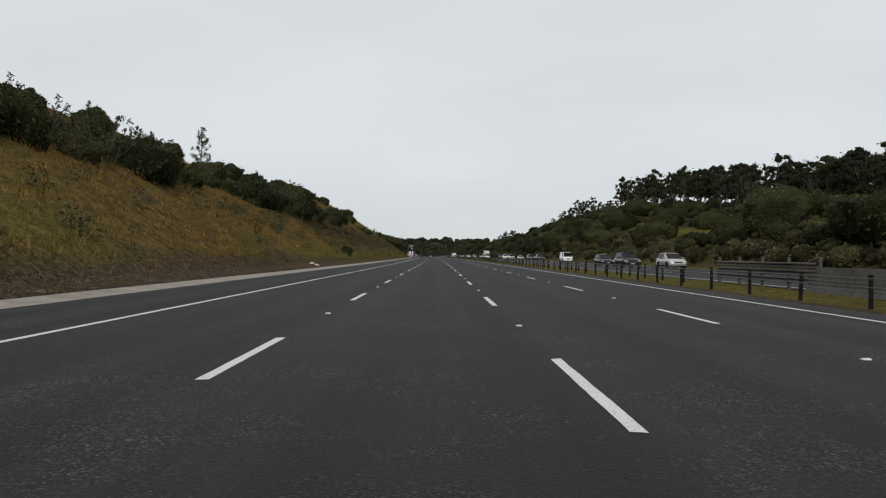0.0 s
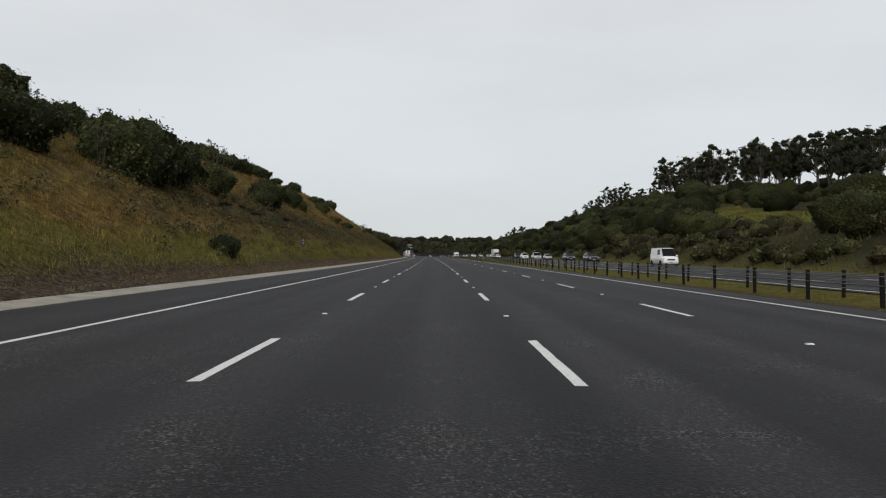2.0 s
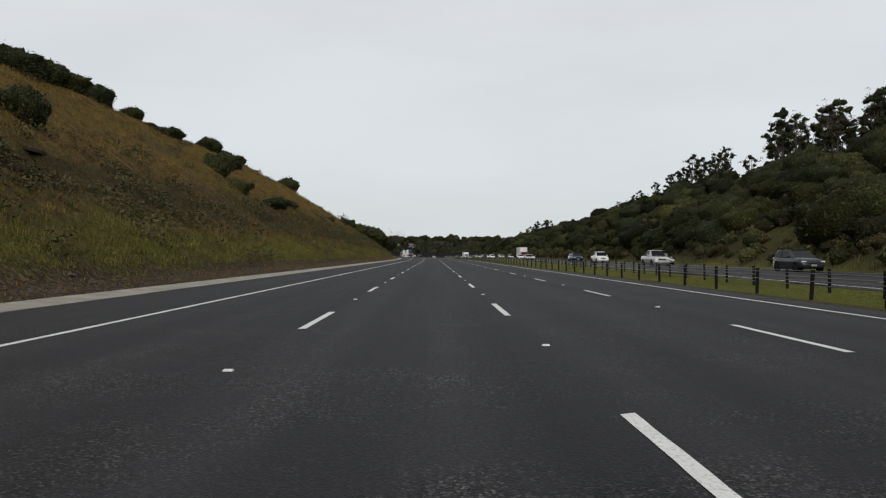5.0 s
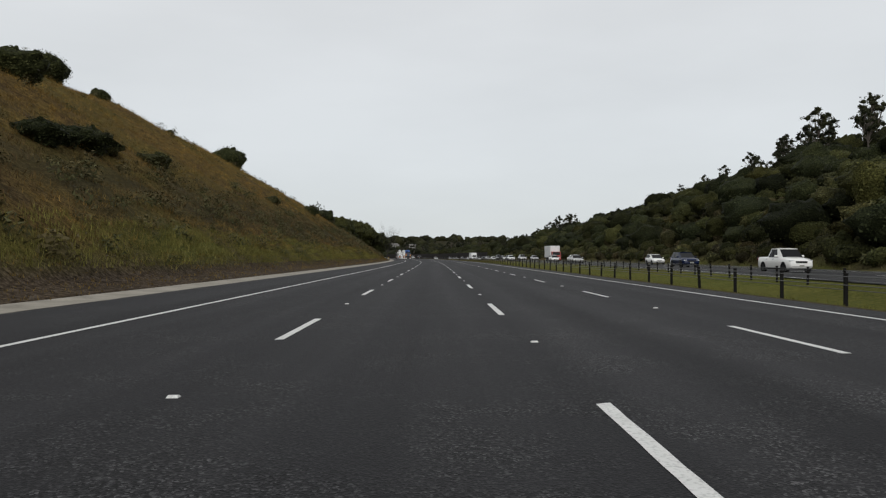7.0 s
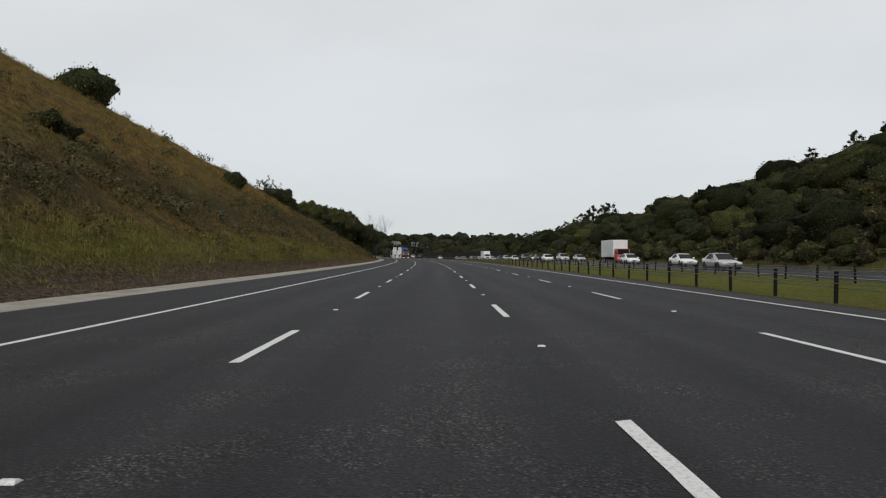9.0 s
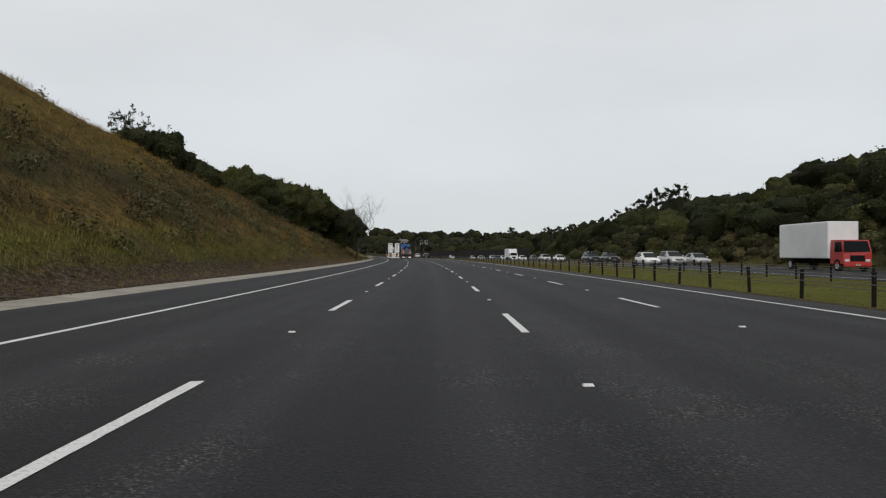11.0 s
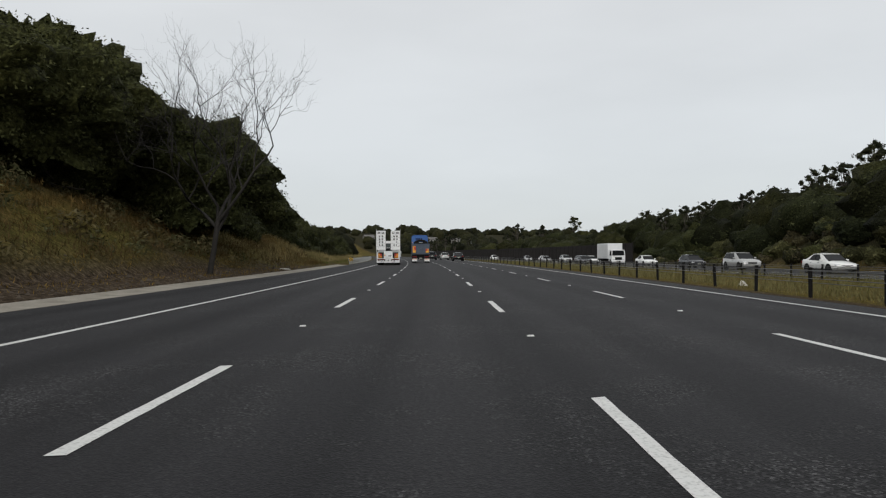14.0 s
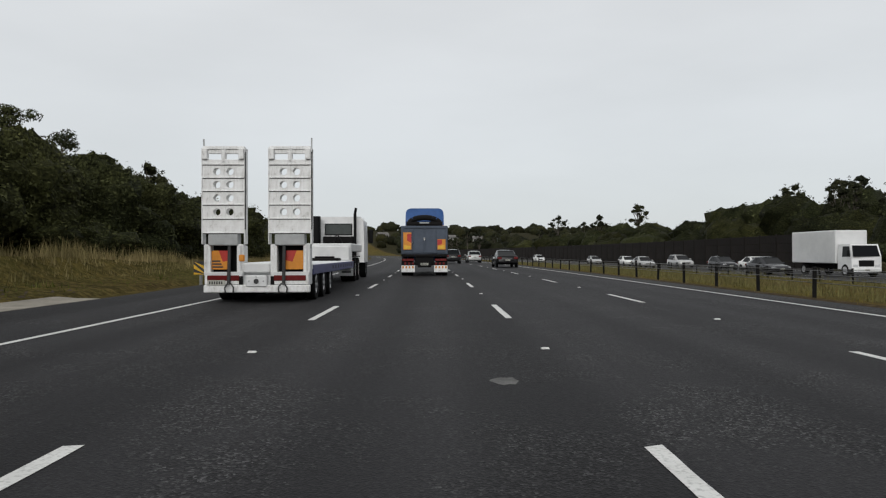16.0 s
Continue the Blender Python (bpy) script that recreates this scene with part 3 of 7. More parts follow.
# ---- wire rope barriers ----
def rope_barrier(name, s0, s1, gap, line, label):
    root = tagged(new(name), label, "barrier", "wire rope barriers")
    bm = bmesh.new()
    box(bm, -0.05, 0.05, -0.035, 0.035, -0.3, 0.80, 0.012)
    box(bm, -0.056, 0.056, -0.041, 0.041, 0.80, 0.85, 0.012)
    mesh = None
    rg = np.random.RandomState(11)
    for s in np.arange(s0, s1, gap):
        u = float(line(s))
        if mesh is None:
            p = part("post", bm, M_POST, root)
            mesh = p.data
        else:
            p = new("post", mesh)
            p.parent = root
        p.matrix_basis = on_road(s, u, float(ground_z(s, u))) @ pose(0, 0, 0, rg.normal(0, 1.2), rg.normal(0, 1.5), rg.normal(0, 4))
    for h in (0.42, 0.53, 0.64, 0.75):
        ss = np.arange(s0, s1, gap)
        off = 0.06 if h in (0.42, 0.64) else -0.06
        uu = np.array([float(line(s)) for s in ss]) + off
        C = spots(ss, uu, ground_z(ss, uu) + h)
        V, F = [], []
        for i, c in enumerate(C):
            for a in range(4):
                V.append((c[0] + 0.011 * math.cos(a * math.pi / 2), c[1], c[2] + 0.011 * math.sin(a * math.pi / 2)))
                if i:
                    b = i * 4
                    F.append((b - 4 + a, b - 4 + (a + 1) % 4, b + (a + 1) % 4, b + a))
        put("cable", V, F, M_CABLE, root)
    return root


rope_barrier("wire_rope_barrier", -20, 700, 3.4, lambda s: 10.5, "black-posted wire rope barrier along the median edge")
rope_barrier("wire_rope_barrier", 36, 560, 3.4, lambda s: oncoming(s) - 1.6, "black-posted wire rope barrier beside the oncoming carriageway")

# ---- noise wall: posts with stacked dark panels ----
noise_wall = tagged(new("noise_wall"), "long dark brown noise wall of stacked panels between posts", "wall", kind="structure")
panel_mesh = post_mesh = None
for k, s in enumerate(np.arange(560, 900, 4.0)):
    u = float(oncoming(s)) + 16.5
    tall = 4.1
    if panel_mesh is None:
        bm = boxes(*[(-0.05, 0.05, 0.08, 3.92, 0.02 + 0.88 * j, 0.88 + 0.88 * j) for j in range(4)], bevel=0.02)
        p = part("panel", bm, M_WALL, noise_wall)
        q = part("post", boxes((-0.11, 0.11, -0.09, 0.09, -0.4, 3.62), bevel=0.015), M_WALL, noise_wall)
        panel_mesh, post_mesh = p.data, q.data
    else:
        p, q = new("panel", panel_mesh), new("post", post_mesh)
        p.parent = q.parent = noise_wall
    ang = math.degrees(math.atan2(float(oncoming(s + 4) - oncoming(s)), 4.0))
    z = float(ground_z(s, u)) - 0.15
    for ob in (p, q):
        ob.matrix_basis = on_road(s, u, z, -ang) @ Matrix.Diagonal((1, 1, tall / 3.5, 1))


# ---- steel guard rails ----
def guard_rail(s0, s1, line, tiers, label, mat):
    root = tagged(new("guard_rail"), label, "guard rail", "steel guard rails")
    n = max(2, int((s1 - s0) / 2) + 1)
    ss = np.linspace(s0, s1, n)
    for t in range(tiers):
        zz = 0.40 + 0.27 * t if tiers > 1 else 0.62
        prof = [(0.0, -0.15), (-0.04, -0.12), (-0.04, -0.06), (0.04, -0.02), (0.04, 0.02), (-0.04, 0.06), (-0.04, 0.12), (0.0, 0.15)]
        if tiers > 1:
            prof = [(a, b * 0.72) for a, b in prof]
        V, F = [], []
        for i, s in enumerate(ss):
            u = float(line(s))
            for a, b in prof:
                V.append(tuple(spots(s, u + a, float(ground_z(s, u)) + zz + b)))
            if i:
                for j in range(7):
                    c = i * 8 + j
                    F.append((c - 8, c - 7, c + 1, c))
        rail = put("rail", V, F, mat, root)
        sol = rail.modifiers.new("thick", "SOLIDIFY")
        sol.thickness = 0.006
    for s in ss:
        u = float(line(s)) + 0.12
        p = part("post", boxes((-0.05, 0.05, -0.06, 0.06, -0.3, 0.42 + 0.27 * tiers), bevel=0.01), mat, root)
        p.matrix_basis = on_road(s, u, float(ground_z(s, u)))
    return root


guard_rail(25.4, 34.5, lambda s: 13.4, 3, "weathered three-tier steel guard rail at a bridge end", M_RAIL_OLD)
guard_rail(513.5, 610, lambda s: -9.6 - 0.0 * s, 1, "galvanised steel guard rail along the shoulder", M_GALV)
concrete_barrier = tagged(new("concrete_barrier"), "pale weathered concrete barrier at a bridge", "barrier")
bm = bmesh.new()
prof = [(-0.3, 0), (-0.26, 0.25), (-0.12, 0.5), (-0.1, 1.15), (0.1, 1.15), (0.12, 0.5), (0.26, 0.25), (0.3, 0)]
ends = [[bm.verts.new((x, y, z)) for x, z in prof] for y in (0.01, 2.98)]
for j in range(7):
    bm.faces.new((ends[0][j], ends[0][j + 1], ends[1][j + 1], ends[1][j]))
bm.faces.new(ends[0][::-1])
bm.faces.new(ends[1])
seg = part("barrier_segment", bm, M_CONCRETE_OLD, concrete_barrier)
for s in np.arange(-40, 25.3, 3.0):
    q = seg if s == -40 else new("barrier_segment", seg.data)
    q.parent = concrete_barrier
    q.matrix_basis = on_road(s, 13.5, -0.3)


# ---- signs and litter on the verge ----
def thing_at(name, s, u, label, category, z=None, turn=0.0):
    ob = tagged(new(name), label, category)
    ob.matrix_basis = on_road(s, u, float(ground_z(s, u)) if z is None else z, turn)
    return ob


r = thing_at("marker_sign", 126.6, -12.4, "small blue motorway marker sign on a thin post", "sign")
part("post", rod(bmesh.new(), (0, 0, -0.3), (0, 0, 1.9), 0.02), M_BARK, r)
sg = part("sign_plate", boxes((-0.1, 0.1, -0.05, -0.035, 1.4, 1.9), bevel=0.004), M_BLUE_SIGN, r)
part("symbol", boxes((-0.04, 0.0, -0.057, -0.0545, 1.70, 1.84), (-0.06, 0.06, -0.057, -0.0545, 1.47, 1.50), (-0.06, 0.06, -0.057, -0.0545, 1.56, 1.59)), M_MARKER, sg, "pale symbol and bars")

r = thing_at("hazard_sign", 512.5, -9.2, "black and yellow striped hazard sign at a guard rail end", "sign")
part("post", rod(bmesh.new(), (0, 0.05, -0.3), (0, 0.05, 0.95), 0.035), M_GALV, r)
sg = part("sign_plate", boxes((-0.25, 0.25, -0.01, 0.01, 0.44, 0.96), bevel=0.004), M_BAR, r, "black sign plate")
for lo in (-0.30, 0.02, 0.34):
    q = [(-0.245, max(0.445, min(0.955, 0.70 - lo + d))) for d in (0.0, 0.17)] + [(0.245, max(0.445, min(0.955, 0.70 - lo - 0.42 + d))) for d in (0.17, 0.0)]
    if q[0][1] < q[1][1] or q[3][1] < q[2][1]:
        bm = bmesh.new()
        bm.faces.new([bm.verts.new((x, -0.0135, z)) for x, z in q])
        part("stripe", bm, M_YELLOW, sg, "yellow diagonal stripe")


def crumpled(name, s, u, sx, sy, sz, seed, label):
    ob = tagged(new(name), label, "litter")
    ob.matrix_basis = on_road(s, u, float(ground_z(s, u)) - 0.02)
    rg = np.random.RandomState(seed)
    V, F = [], []
    n, m = 14, 9
    for i in range(n):
        for j in range(m):
            a, b = i / (n - 1) - 0.5, j / (m - 1) - 0.5
            h = sz * (0.25 + 0.75 * rg.rand()) * max(0.05, 1 - 3.6 * (a * a + b * b))
            V.append((a * sx + 0.06 * sx * rg.randn() * 0.4, b * sy + 0.35 * sx * a * a + 0.05 * rg.randn() * 0.4, h))
            if i and j:
                c = i * m + j
                F.append((c - m - 1, c - m, c, c - 1))
    p = put("sheet", V, F, M_CLOTH, ob, smooth=True)
    p.modifiers.new("thick", "SOLIDIFY").thickness = 0.01
    return ob


crumpled("plastic_sheet", 67.2, -11.7, 0.35, 2.2, 0.2, 1, "crumpled dirty white plastic sheet on bare soil")
crumpled("plastic_sheet", 65.4, -11.0, 0.6, 0.5, 0.18, 2, "crumpled dirty white plastic sheet on bare soil")
crumpled("plastic_bag", 73.0, -14.2, 0.25, 0.3, 0.2, 3, "white plastic scrap in dry grass")
crumpled("plastic_bag", 456.0, 14.5, 0.45, 0.35, 0.3, 4, "white plastic bag in the median grass")
for j, (s, u) in enumerate(((124.0, -13.6), (131.0, -16.5), (222.5, -13.4), (360.5, -13.0), (497.0, -11.2))):
    crumpled("litter_scrap", s, u, 0.2, 0.16, 0.1, 10 + j, "pale scrap of litter in roadside grass")
crumpled("broken_bark", 474.5, -10.6, 0.9, 0.25, 0.12, 21, "pale broken piece of wood beside the gutter")


# ---- layered rock outcrop in the cutting ----
rg = np.random.RandomState(8)
outcrop = tagged(new("rock_outcrop"), "dark layered rock ledges exposed in the grassy cutting", "rock", kind="structure")
for s in np.arange(118, 184, 2.0):
    for row in range(11):
        if rg.rand() < 0.55:
            continue
        zt = 4.0 + row * 0.2 + rg.randn() * 0.06 + 0.3 * math.sin(s * 0.05)
        u = -(11.9 + (zt - 0.35) / 0.7) + rg.randn() * 0.12
        g = float(ground_z(s, u))
        l, d, h = 1.0 + rg.rand() * 2.6, 0.30, 0.03 + 0.05 * rg.rand()
        bm = bmesh.new()
        ring = []
        for zz, k in ((-0.12, 1.0), (h * 0.5, 0.98), (h, 0.85)):
            ring.append([bm.verts.new((k * d * (0.45 + 0.3 * rg.rand()) * math.cos(a), k * l * (0.5 + 0.12 * rg.rand()) * math.sin(a), zz + 0.02 * rg.randn())) for a in np.arange(9) * 2 * math.pi / 9])
        for a, b in zip(ring, ring[1:]):
            for j in range(9):
                bm.faces.new((a[j], a[(j + 1) % 9], b[(j + 1) % 9], b[j]))
        bm.faces.new(ring[-1])
        st = part("stone", bm, M_ROCK, outcrop)
        st.matrix_basis = on_road(s + rg.randn(), u, g - 0.03, rg.randn() * 4)


# ---- grass: blades scattered over the banks ----
def blades(name, s, u, height, per, width, tint, rng, label, lean=0.9):
    """Tufts at s, u: per blades each, as one joined mesh."""
    n = len(s)
    z = ground_z(s, u)
    base = spots(s, u, z - 0.04)
    B = np.repeat(base, per, 0) + np.concatenate([rng.normal(0, 0.24, (n * per, 2)), np.zeros((n * per, 1))], 1)
    H = np.repeat(height, per) * rng.uniform(0.5, 1.15, n * per)
    a = rng.uniform(0, 2 * np.pi, n * per)
    L = rng.uniform(0.1, lean, n * per) * H
    w = width * rng.uniform(0.6, 1.4, n * per)
    side = np.stack([-np.sin(a), np.cos(a), np.zeros_like(a)], 1) * w[:, None]
    tip = B + np.stack([np.cos(a) * L, np.sin(a) * L, H], 1)
    V = np.stack([B - side, B + side, tip], 1).reshape(-1, 3)
    F = np.arange(len(V)).reshape(-1, 3)
    ob = put(name, V, F, M_BLADE)
    T = np.repeat(np.repeat(tint * rng.uniform(0.75, 1.22, n)[:, None], per, 0), 3, 0)
    C = np.ones((len(V), 4), np.float32)
    C[:, :3] = T
    ob.data.color_attributes.new("tint", "FLOAT_COLOR", "POINT").data.foreach_set("color", C.ravel())
    return tagged(ob, label, "grass", kind="stuff")


GOLD, OLIVE, GREEN, BROWN, STRAW = (np.array(c) for c in ((0.205, 0.130, 0.036), (0.125, 0.092, 0.026), (0.07, 0.082, 0.02), (0.056, 0.036, 0.021), (0.26, 0.21, 0.105)))
rg = np.random.RandomState(21)
n = 50000
s = rg.uniform(-10, 500, n)
zc = np.interp(s, CREST_S, CREST_Z)
amax = 13.5 + zc / 0.7 + np.where(s < 160, 14, 4)
a = 11.2 + (amax - 11.2) * rg.rand(n) ** 1.15
u = -a
keep = (rg.rand(n) > 1.1 * earthiness(s, u)) & (rg.rand(n) > 0.75 * shaded_floor(s, u) * (s > 430))
s, u = s[keep], u[keep]
z = ground_z(s, u)
g = greenness(s, u)
patch = fbm(s * 0.16 + 7, u * 0.3 + 2)
fine = fbm(s * 0.6 + 70, u * 0.6)
golden = np.clip(1.4 - g * 1.2, 0, 1)
midband = np.exp(-((z - 5.5) / 2.6) ** 2) * np.interp(s, [95, 130, 380, 430], [0.05, 0.85, 0.85, 0.3])
t = OLIVE * (g)[:, None] + GOLD * (1 - g)[:, None]
mixb = np.clip(midband * (0.45 + patch * 1.1) + (fine > 0.56) * np.interp(s, [90, 130], [0.22, 0.4]), 0, 0.95)[:, None]
t = t * (1 - mixb) + BROWN * mixb
mo = (np.clip((patch - 0.45) * 2.4, 0, 0.7) * np.interp(s, [80, 140], [0.5, 1.0]))[:, None]
t = t * (1 - mo) + OLIVE * mo
strip_ = (np.clip((2.1 + 1.2 * (patch - 0.5) - z) / 0.5, 0, 1) * np.interp(s, [65, 130, 350, 400], [0.1, 0.9, 0.9, 0.35]))[:, None]
t = t * (1 - strip_) + (np.array((0.138, 0.122, 0.038)) * (0.6 + 0.8 * fine[:, None])) * strip_
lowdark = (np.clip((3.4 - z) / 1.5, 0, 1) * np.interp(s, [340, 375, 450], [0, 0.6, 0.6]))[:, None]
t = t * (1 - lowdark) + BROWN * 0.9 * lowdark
# browner grass below the tree belt, with the trees' gloom painted in
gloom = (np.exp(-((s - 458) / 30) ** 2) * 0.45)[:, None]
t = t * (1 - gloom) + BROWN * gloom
# tussock shadows painted into the tint: tufts pale, gaps between them dark
tuss = fbm(s * 0.9 + 11, u * 1.2 + 5)
t = t * (0.42 + 1.38 * tuss)[:, None]
hgt = (0.10 + 0.34 * fine + 0.34 * (tuss - 0.5)) * np.interp(s, [0, 40, 470, 500], [1.0, 1.0, 1.0, 1.3])
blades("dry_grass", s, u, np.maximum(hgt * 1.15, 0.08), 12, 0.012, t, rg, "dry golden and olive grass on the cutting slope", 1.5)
n = 13000
s = 60 + 340 * rg.rand(n)
u = -(12.4 + 2.6 * rg.rand(n) ** 1.3)
keep = rg.rand(n) < np.interp(s, [60, 130, 350, 400], [0.1, 1, 1, 0.3]) * np.clip(fbm(s * 0.3, u * 0.3) * 2.2, 0.4, 1)
s, u = s[keep], u[keep]
f = fbm(s * 0.5, u * 0.5)[:, None]
blades("verge_grass", s, u, (0.12 + 0.26 * rg.rand(len(s))) * (0.5 + f[:, 0]), 10, 0.012, np.array((0.135, 0.126, 0.036)) * (0.4 + 1.1 * f), rg, "bright yellow-green grass at the foot of the cutting", 0.8)
n = 9000
s = rg.uniform(470, 620, n)
u = rg.uniform(-18, -10.3, n)
keep = (rg.rand(n) > 0.9 * earthiness(s, u)) & (rg.rand(n) < np.clip((-u - 9.8) / 3, 0.12, 1))
s, u = s[keep], u[keep]
f = fbm(s * 0.4, u * 0.4)[:, None]
clump = np.clip((fbm(s * 0.9 + 5, u * 0.9) - 0.3) * 2.6, 0.15, 1.25)
low_ = np.clip((11.4 + u) / -0.8, 0, 1)[:, None]
blades("tall_grass", s, u, np.interp(-u, [10.3, 11.4, 12.6], [0.08, 0.25, 0.65]) * clump, 9, 0.016, (STRAW * (0.35 + 0.9 * f) + GREEN * (1 - f) * 0.4) * low_ + GREEN * 1.1 * (1 - low_), rg, "tall straw-coloured grass on the verge", 0.6)
n = 5600
s = rg.uniform(-5, 500, n)
u = -10.3 - 2.6 * rg.rand(n) ** 0.7
f = fbm(s * 0.5 + 9, u * 0.5)[:, None]
blades("verge_weeds", s, u, 0.05 + 0.14 * rg.rand(n), 9, 0.014, OLIVE * f + GOLD * 0.8 * (1 - f), rg, "sparse low weeds and dry grass on bare soil", 1.4)
n = 27000
s = rg.uniform(-15, 620, n)
o = oncoming(s)
u = 9.5 + (o - 0.3 - 9.5) * rg.rand(n)
keep = rg.rand(n) > 0.85 * earthiness(s, u)
s, u = s[keep], u[keep]
g = greenness(s, u)
rank = np.interp(s, [370, 430], [0, 1]) * np.clip((u - 11.2) / 2, 0, 1)
t = np.array((0.105, 0.105, 0.028)) * g[:, None] + (OLIVE * (1 - rank)[:, None] + np.array((0.135, 0.122, 0.06)) * rank[:, None]) * (1 - g)[:, None]
blades("median_grass", s, u, 0.05 + 0.06 * rg.rand(len(s)) + 0.55 * rank * rg.rand(len(s)), 6, 0.014, t, rg, "mown green and straw-coloured grass on the median")


n = 11000
s = rg.uniform(15, 545, n)
u = oncoming(s) + 13.6 + 16 * rg.rand(n) ** 1.4
f = fbm(s * 0.25 + 3, u * 0.25)
keep = rg.rand(n) < np.clip(f * 2.4 - 0.5, 0.1, 1)
s, u, f = s[keep], u[keep], f[keep]
blades("slope_grass", s, u, 0.3 + 0.5 * rg.rand(len(s)), 9, 0.018, np.array((0.088, 0.078, 0.040)) * (0.4 + 1.1 * f)[:, None], rg, "rough grey-brown grass at the foot of the wooded hill")
n = 3600
s = rg.uniform(104, 212, n)
u = 44 + 0.17 * (s - 115) + rg.uniform(-4.5, 4.5, n)
f = fbm(s * 0.3 + 30, u * 0.3)
blades("bench_grass", s, u, 0.2 + 0.3 * rg.rand(n), 8, 0.04, np.array((0.135, 0.125, 0.036)) * (0.4 + 1.1 * f)[:, None], rg, "yellow-green grass on the open bench of the hill")


# ---- trees and shrubs ----
def tube(V, F, pts, radii, n=5):
    start = len(V)
    for i, (p, r) in enumerate(zip(pts, radii)):
        d = (pts[min(i + 1, len(pts) - 1)] - pts[max(i - 1, 0)]).normalized()
        x = d.orthogonal().normalized()
        y = d.cross(x)
        for a in range(n):
            q = p + x * (r * math.cos(2 * math.pi * a / n)) + y * (r * math.sin(2 * math.pi * a / n))
            V.append(tuple(q))
        if i:
            b = start + i * n
            for a in range(n):
                F.append((b - n + a, b - n + (a + 1) % n, b + (a + 1) % n, b + a))


def grow(V, F, tips, p, d, length, radius, depth, rng, spread=0.7, up=0.15, kids=3, n=5, wander=0.16):
    pts, q = [p.copy()], p.copy()
    steps = 4
    for k in range(steps):
        d = (d + Vector(rng.normal(0, wander, 3)) + Vector((0, 0, up * 0.4))).normalized()
        q = q + d * (length / steps)
        pts.append(q.copy())
    tube(V, F, pts, [radius * (1 - 0.5 * k / steps) for k in range(steps + 1)], n)
    tips.append(q.copy())
    if depth > 0:
        for k in range(kids):
            at_ = pts[rng.randint(2, steps + 1)]
            e = (d + Vector(rng.normal(0, spread, 3)) + Vector((0, 0, up))).normalized()
            grow(V, F, tips, at_, e, length * rng.uniform(0.55, 0.8), radius * 0.52, depth - 1, rng, spread, up, kids, max(3, n - 1), wander)


def leaves(rng, lobes, n, size, fill=0.35, long=1.6):
    """Small pointed leaves on and in a set of rounded lobes."""
    L = np.array(lobes, float)
    w = (L[:, 3] * L[:, 4] + L[:, 3] * L[:, 5] + L[:, 4] * L[:, 5])
    k = rng.choice(len(L), n, p=w / w.sum())
    d = rng.normal(size=(n, 3))
    d /= np.linalg.norm(d, axis=1)[:, None]
    d[:, 2] = np.where(d[:, 2] < -0.75, -d[:, 2], d[:, 2])
    r = 1 - fill * rng.rand(n) ** 2 + 0.035 * rng.randn(n)
    P = L[k, :3] + d * L[k, 3:6] * r[:, None]
    N = d + rng.normal(0, 0.4, (n, 3)) + np.array([0, 0, 0.2])
    N /= np.linalg.norm(N, axis=1)[:, None]
    X = np.cross(N, rng.normal(size=(n, 3)))
    X /= np.linalg.norm(X, axis=1)[:, None] + 1e-9
    Y = np.cross(N, X)
    sz = size * rng.uniform(0.6, 1.5, n)[:, None]
    return np.stack([P - X * sz * long * 0.5, P + X * sz * long * 0.35 - Y * sz * 0.5, P + X * sz * long * 0.5 + Y * sz * 0.5 - N * sz * 0.2], 1).reshape(-1, 3)


def mound(rng, lobes, na=16, ne=8, rough=0.05, low=-0.95):
    """The close-set leaf mass of a heap of lobes: one lumpy skin seen from its middle."""
    L = np.array(lobes, float)
    mid_ = L[:, :3].mean(0) * 0.5 + L[0, :3] * 0.5
    e = np.linspace(low, 1.3, ne)
    A, E = np.meshgrid(np.arange(na) * 2 * np.pi / na + rng.rand(), e)
    A = A + (np.arange(ne) % 2)[:, None] * np.pi / na
    D = np.stack([np.cos(A) * np.cos(E), np.sin(A) * np.cos(E), np.sin(E)], -1).reshape(-1, 3)
    D = np.concatenate([D, [[0, 0, 1.0]]])
    pq = (mid_ - L[:, :3]) / L[:, 3:6]
    q = D[:, None, :] / L[None, :, 3:6]
    a, b, c = (q * q).sum(-1), (q * pq[None]).sum(-1), (pq * pq).sum(-1)[None] - 1
    disc = b * b - a * c
    r = np.where(disc > 0, (-b + np.sqrt(np.maximum(disc, 0))) / a, 0).max(1)
    r = np.maximum(r, 0.3 * np.median(r)) * (1 + rough * rng.randn(len(r)))
    V = mid_ + D * r[:, None]
    j = np.arange(na)
    tri = []
    for i in range(ne - 1):
        b0, b1 = i * na, (i + 1) * na
        tri += [(b0 + j, b0 + (j + 1) % na, b1 + (j + 1) % na), (b0 + j, b1 + (j + 1) % na, b1 + j)]
    tri += [((ne - 1) * na + j, (ne - 1) * na + (j + 1) % na, np.full(na, ne * na))]
    return V, np.concatenate([np.stack(t_, 1) for t_ in tri])


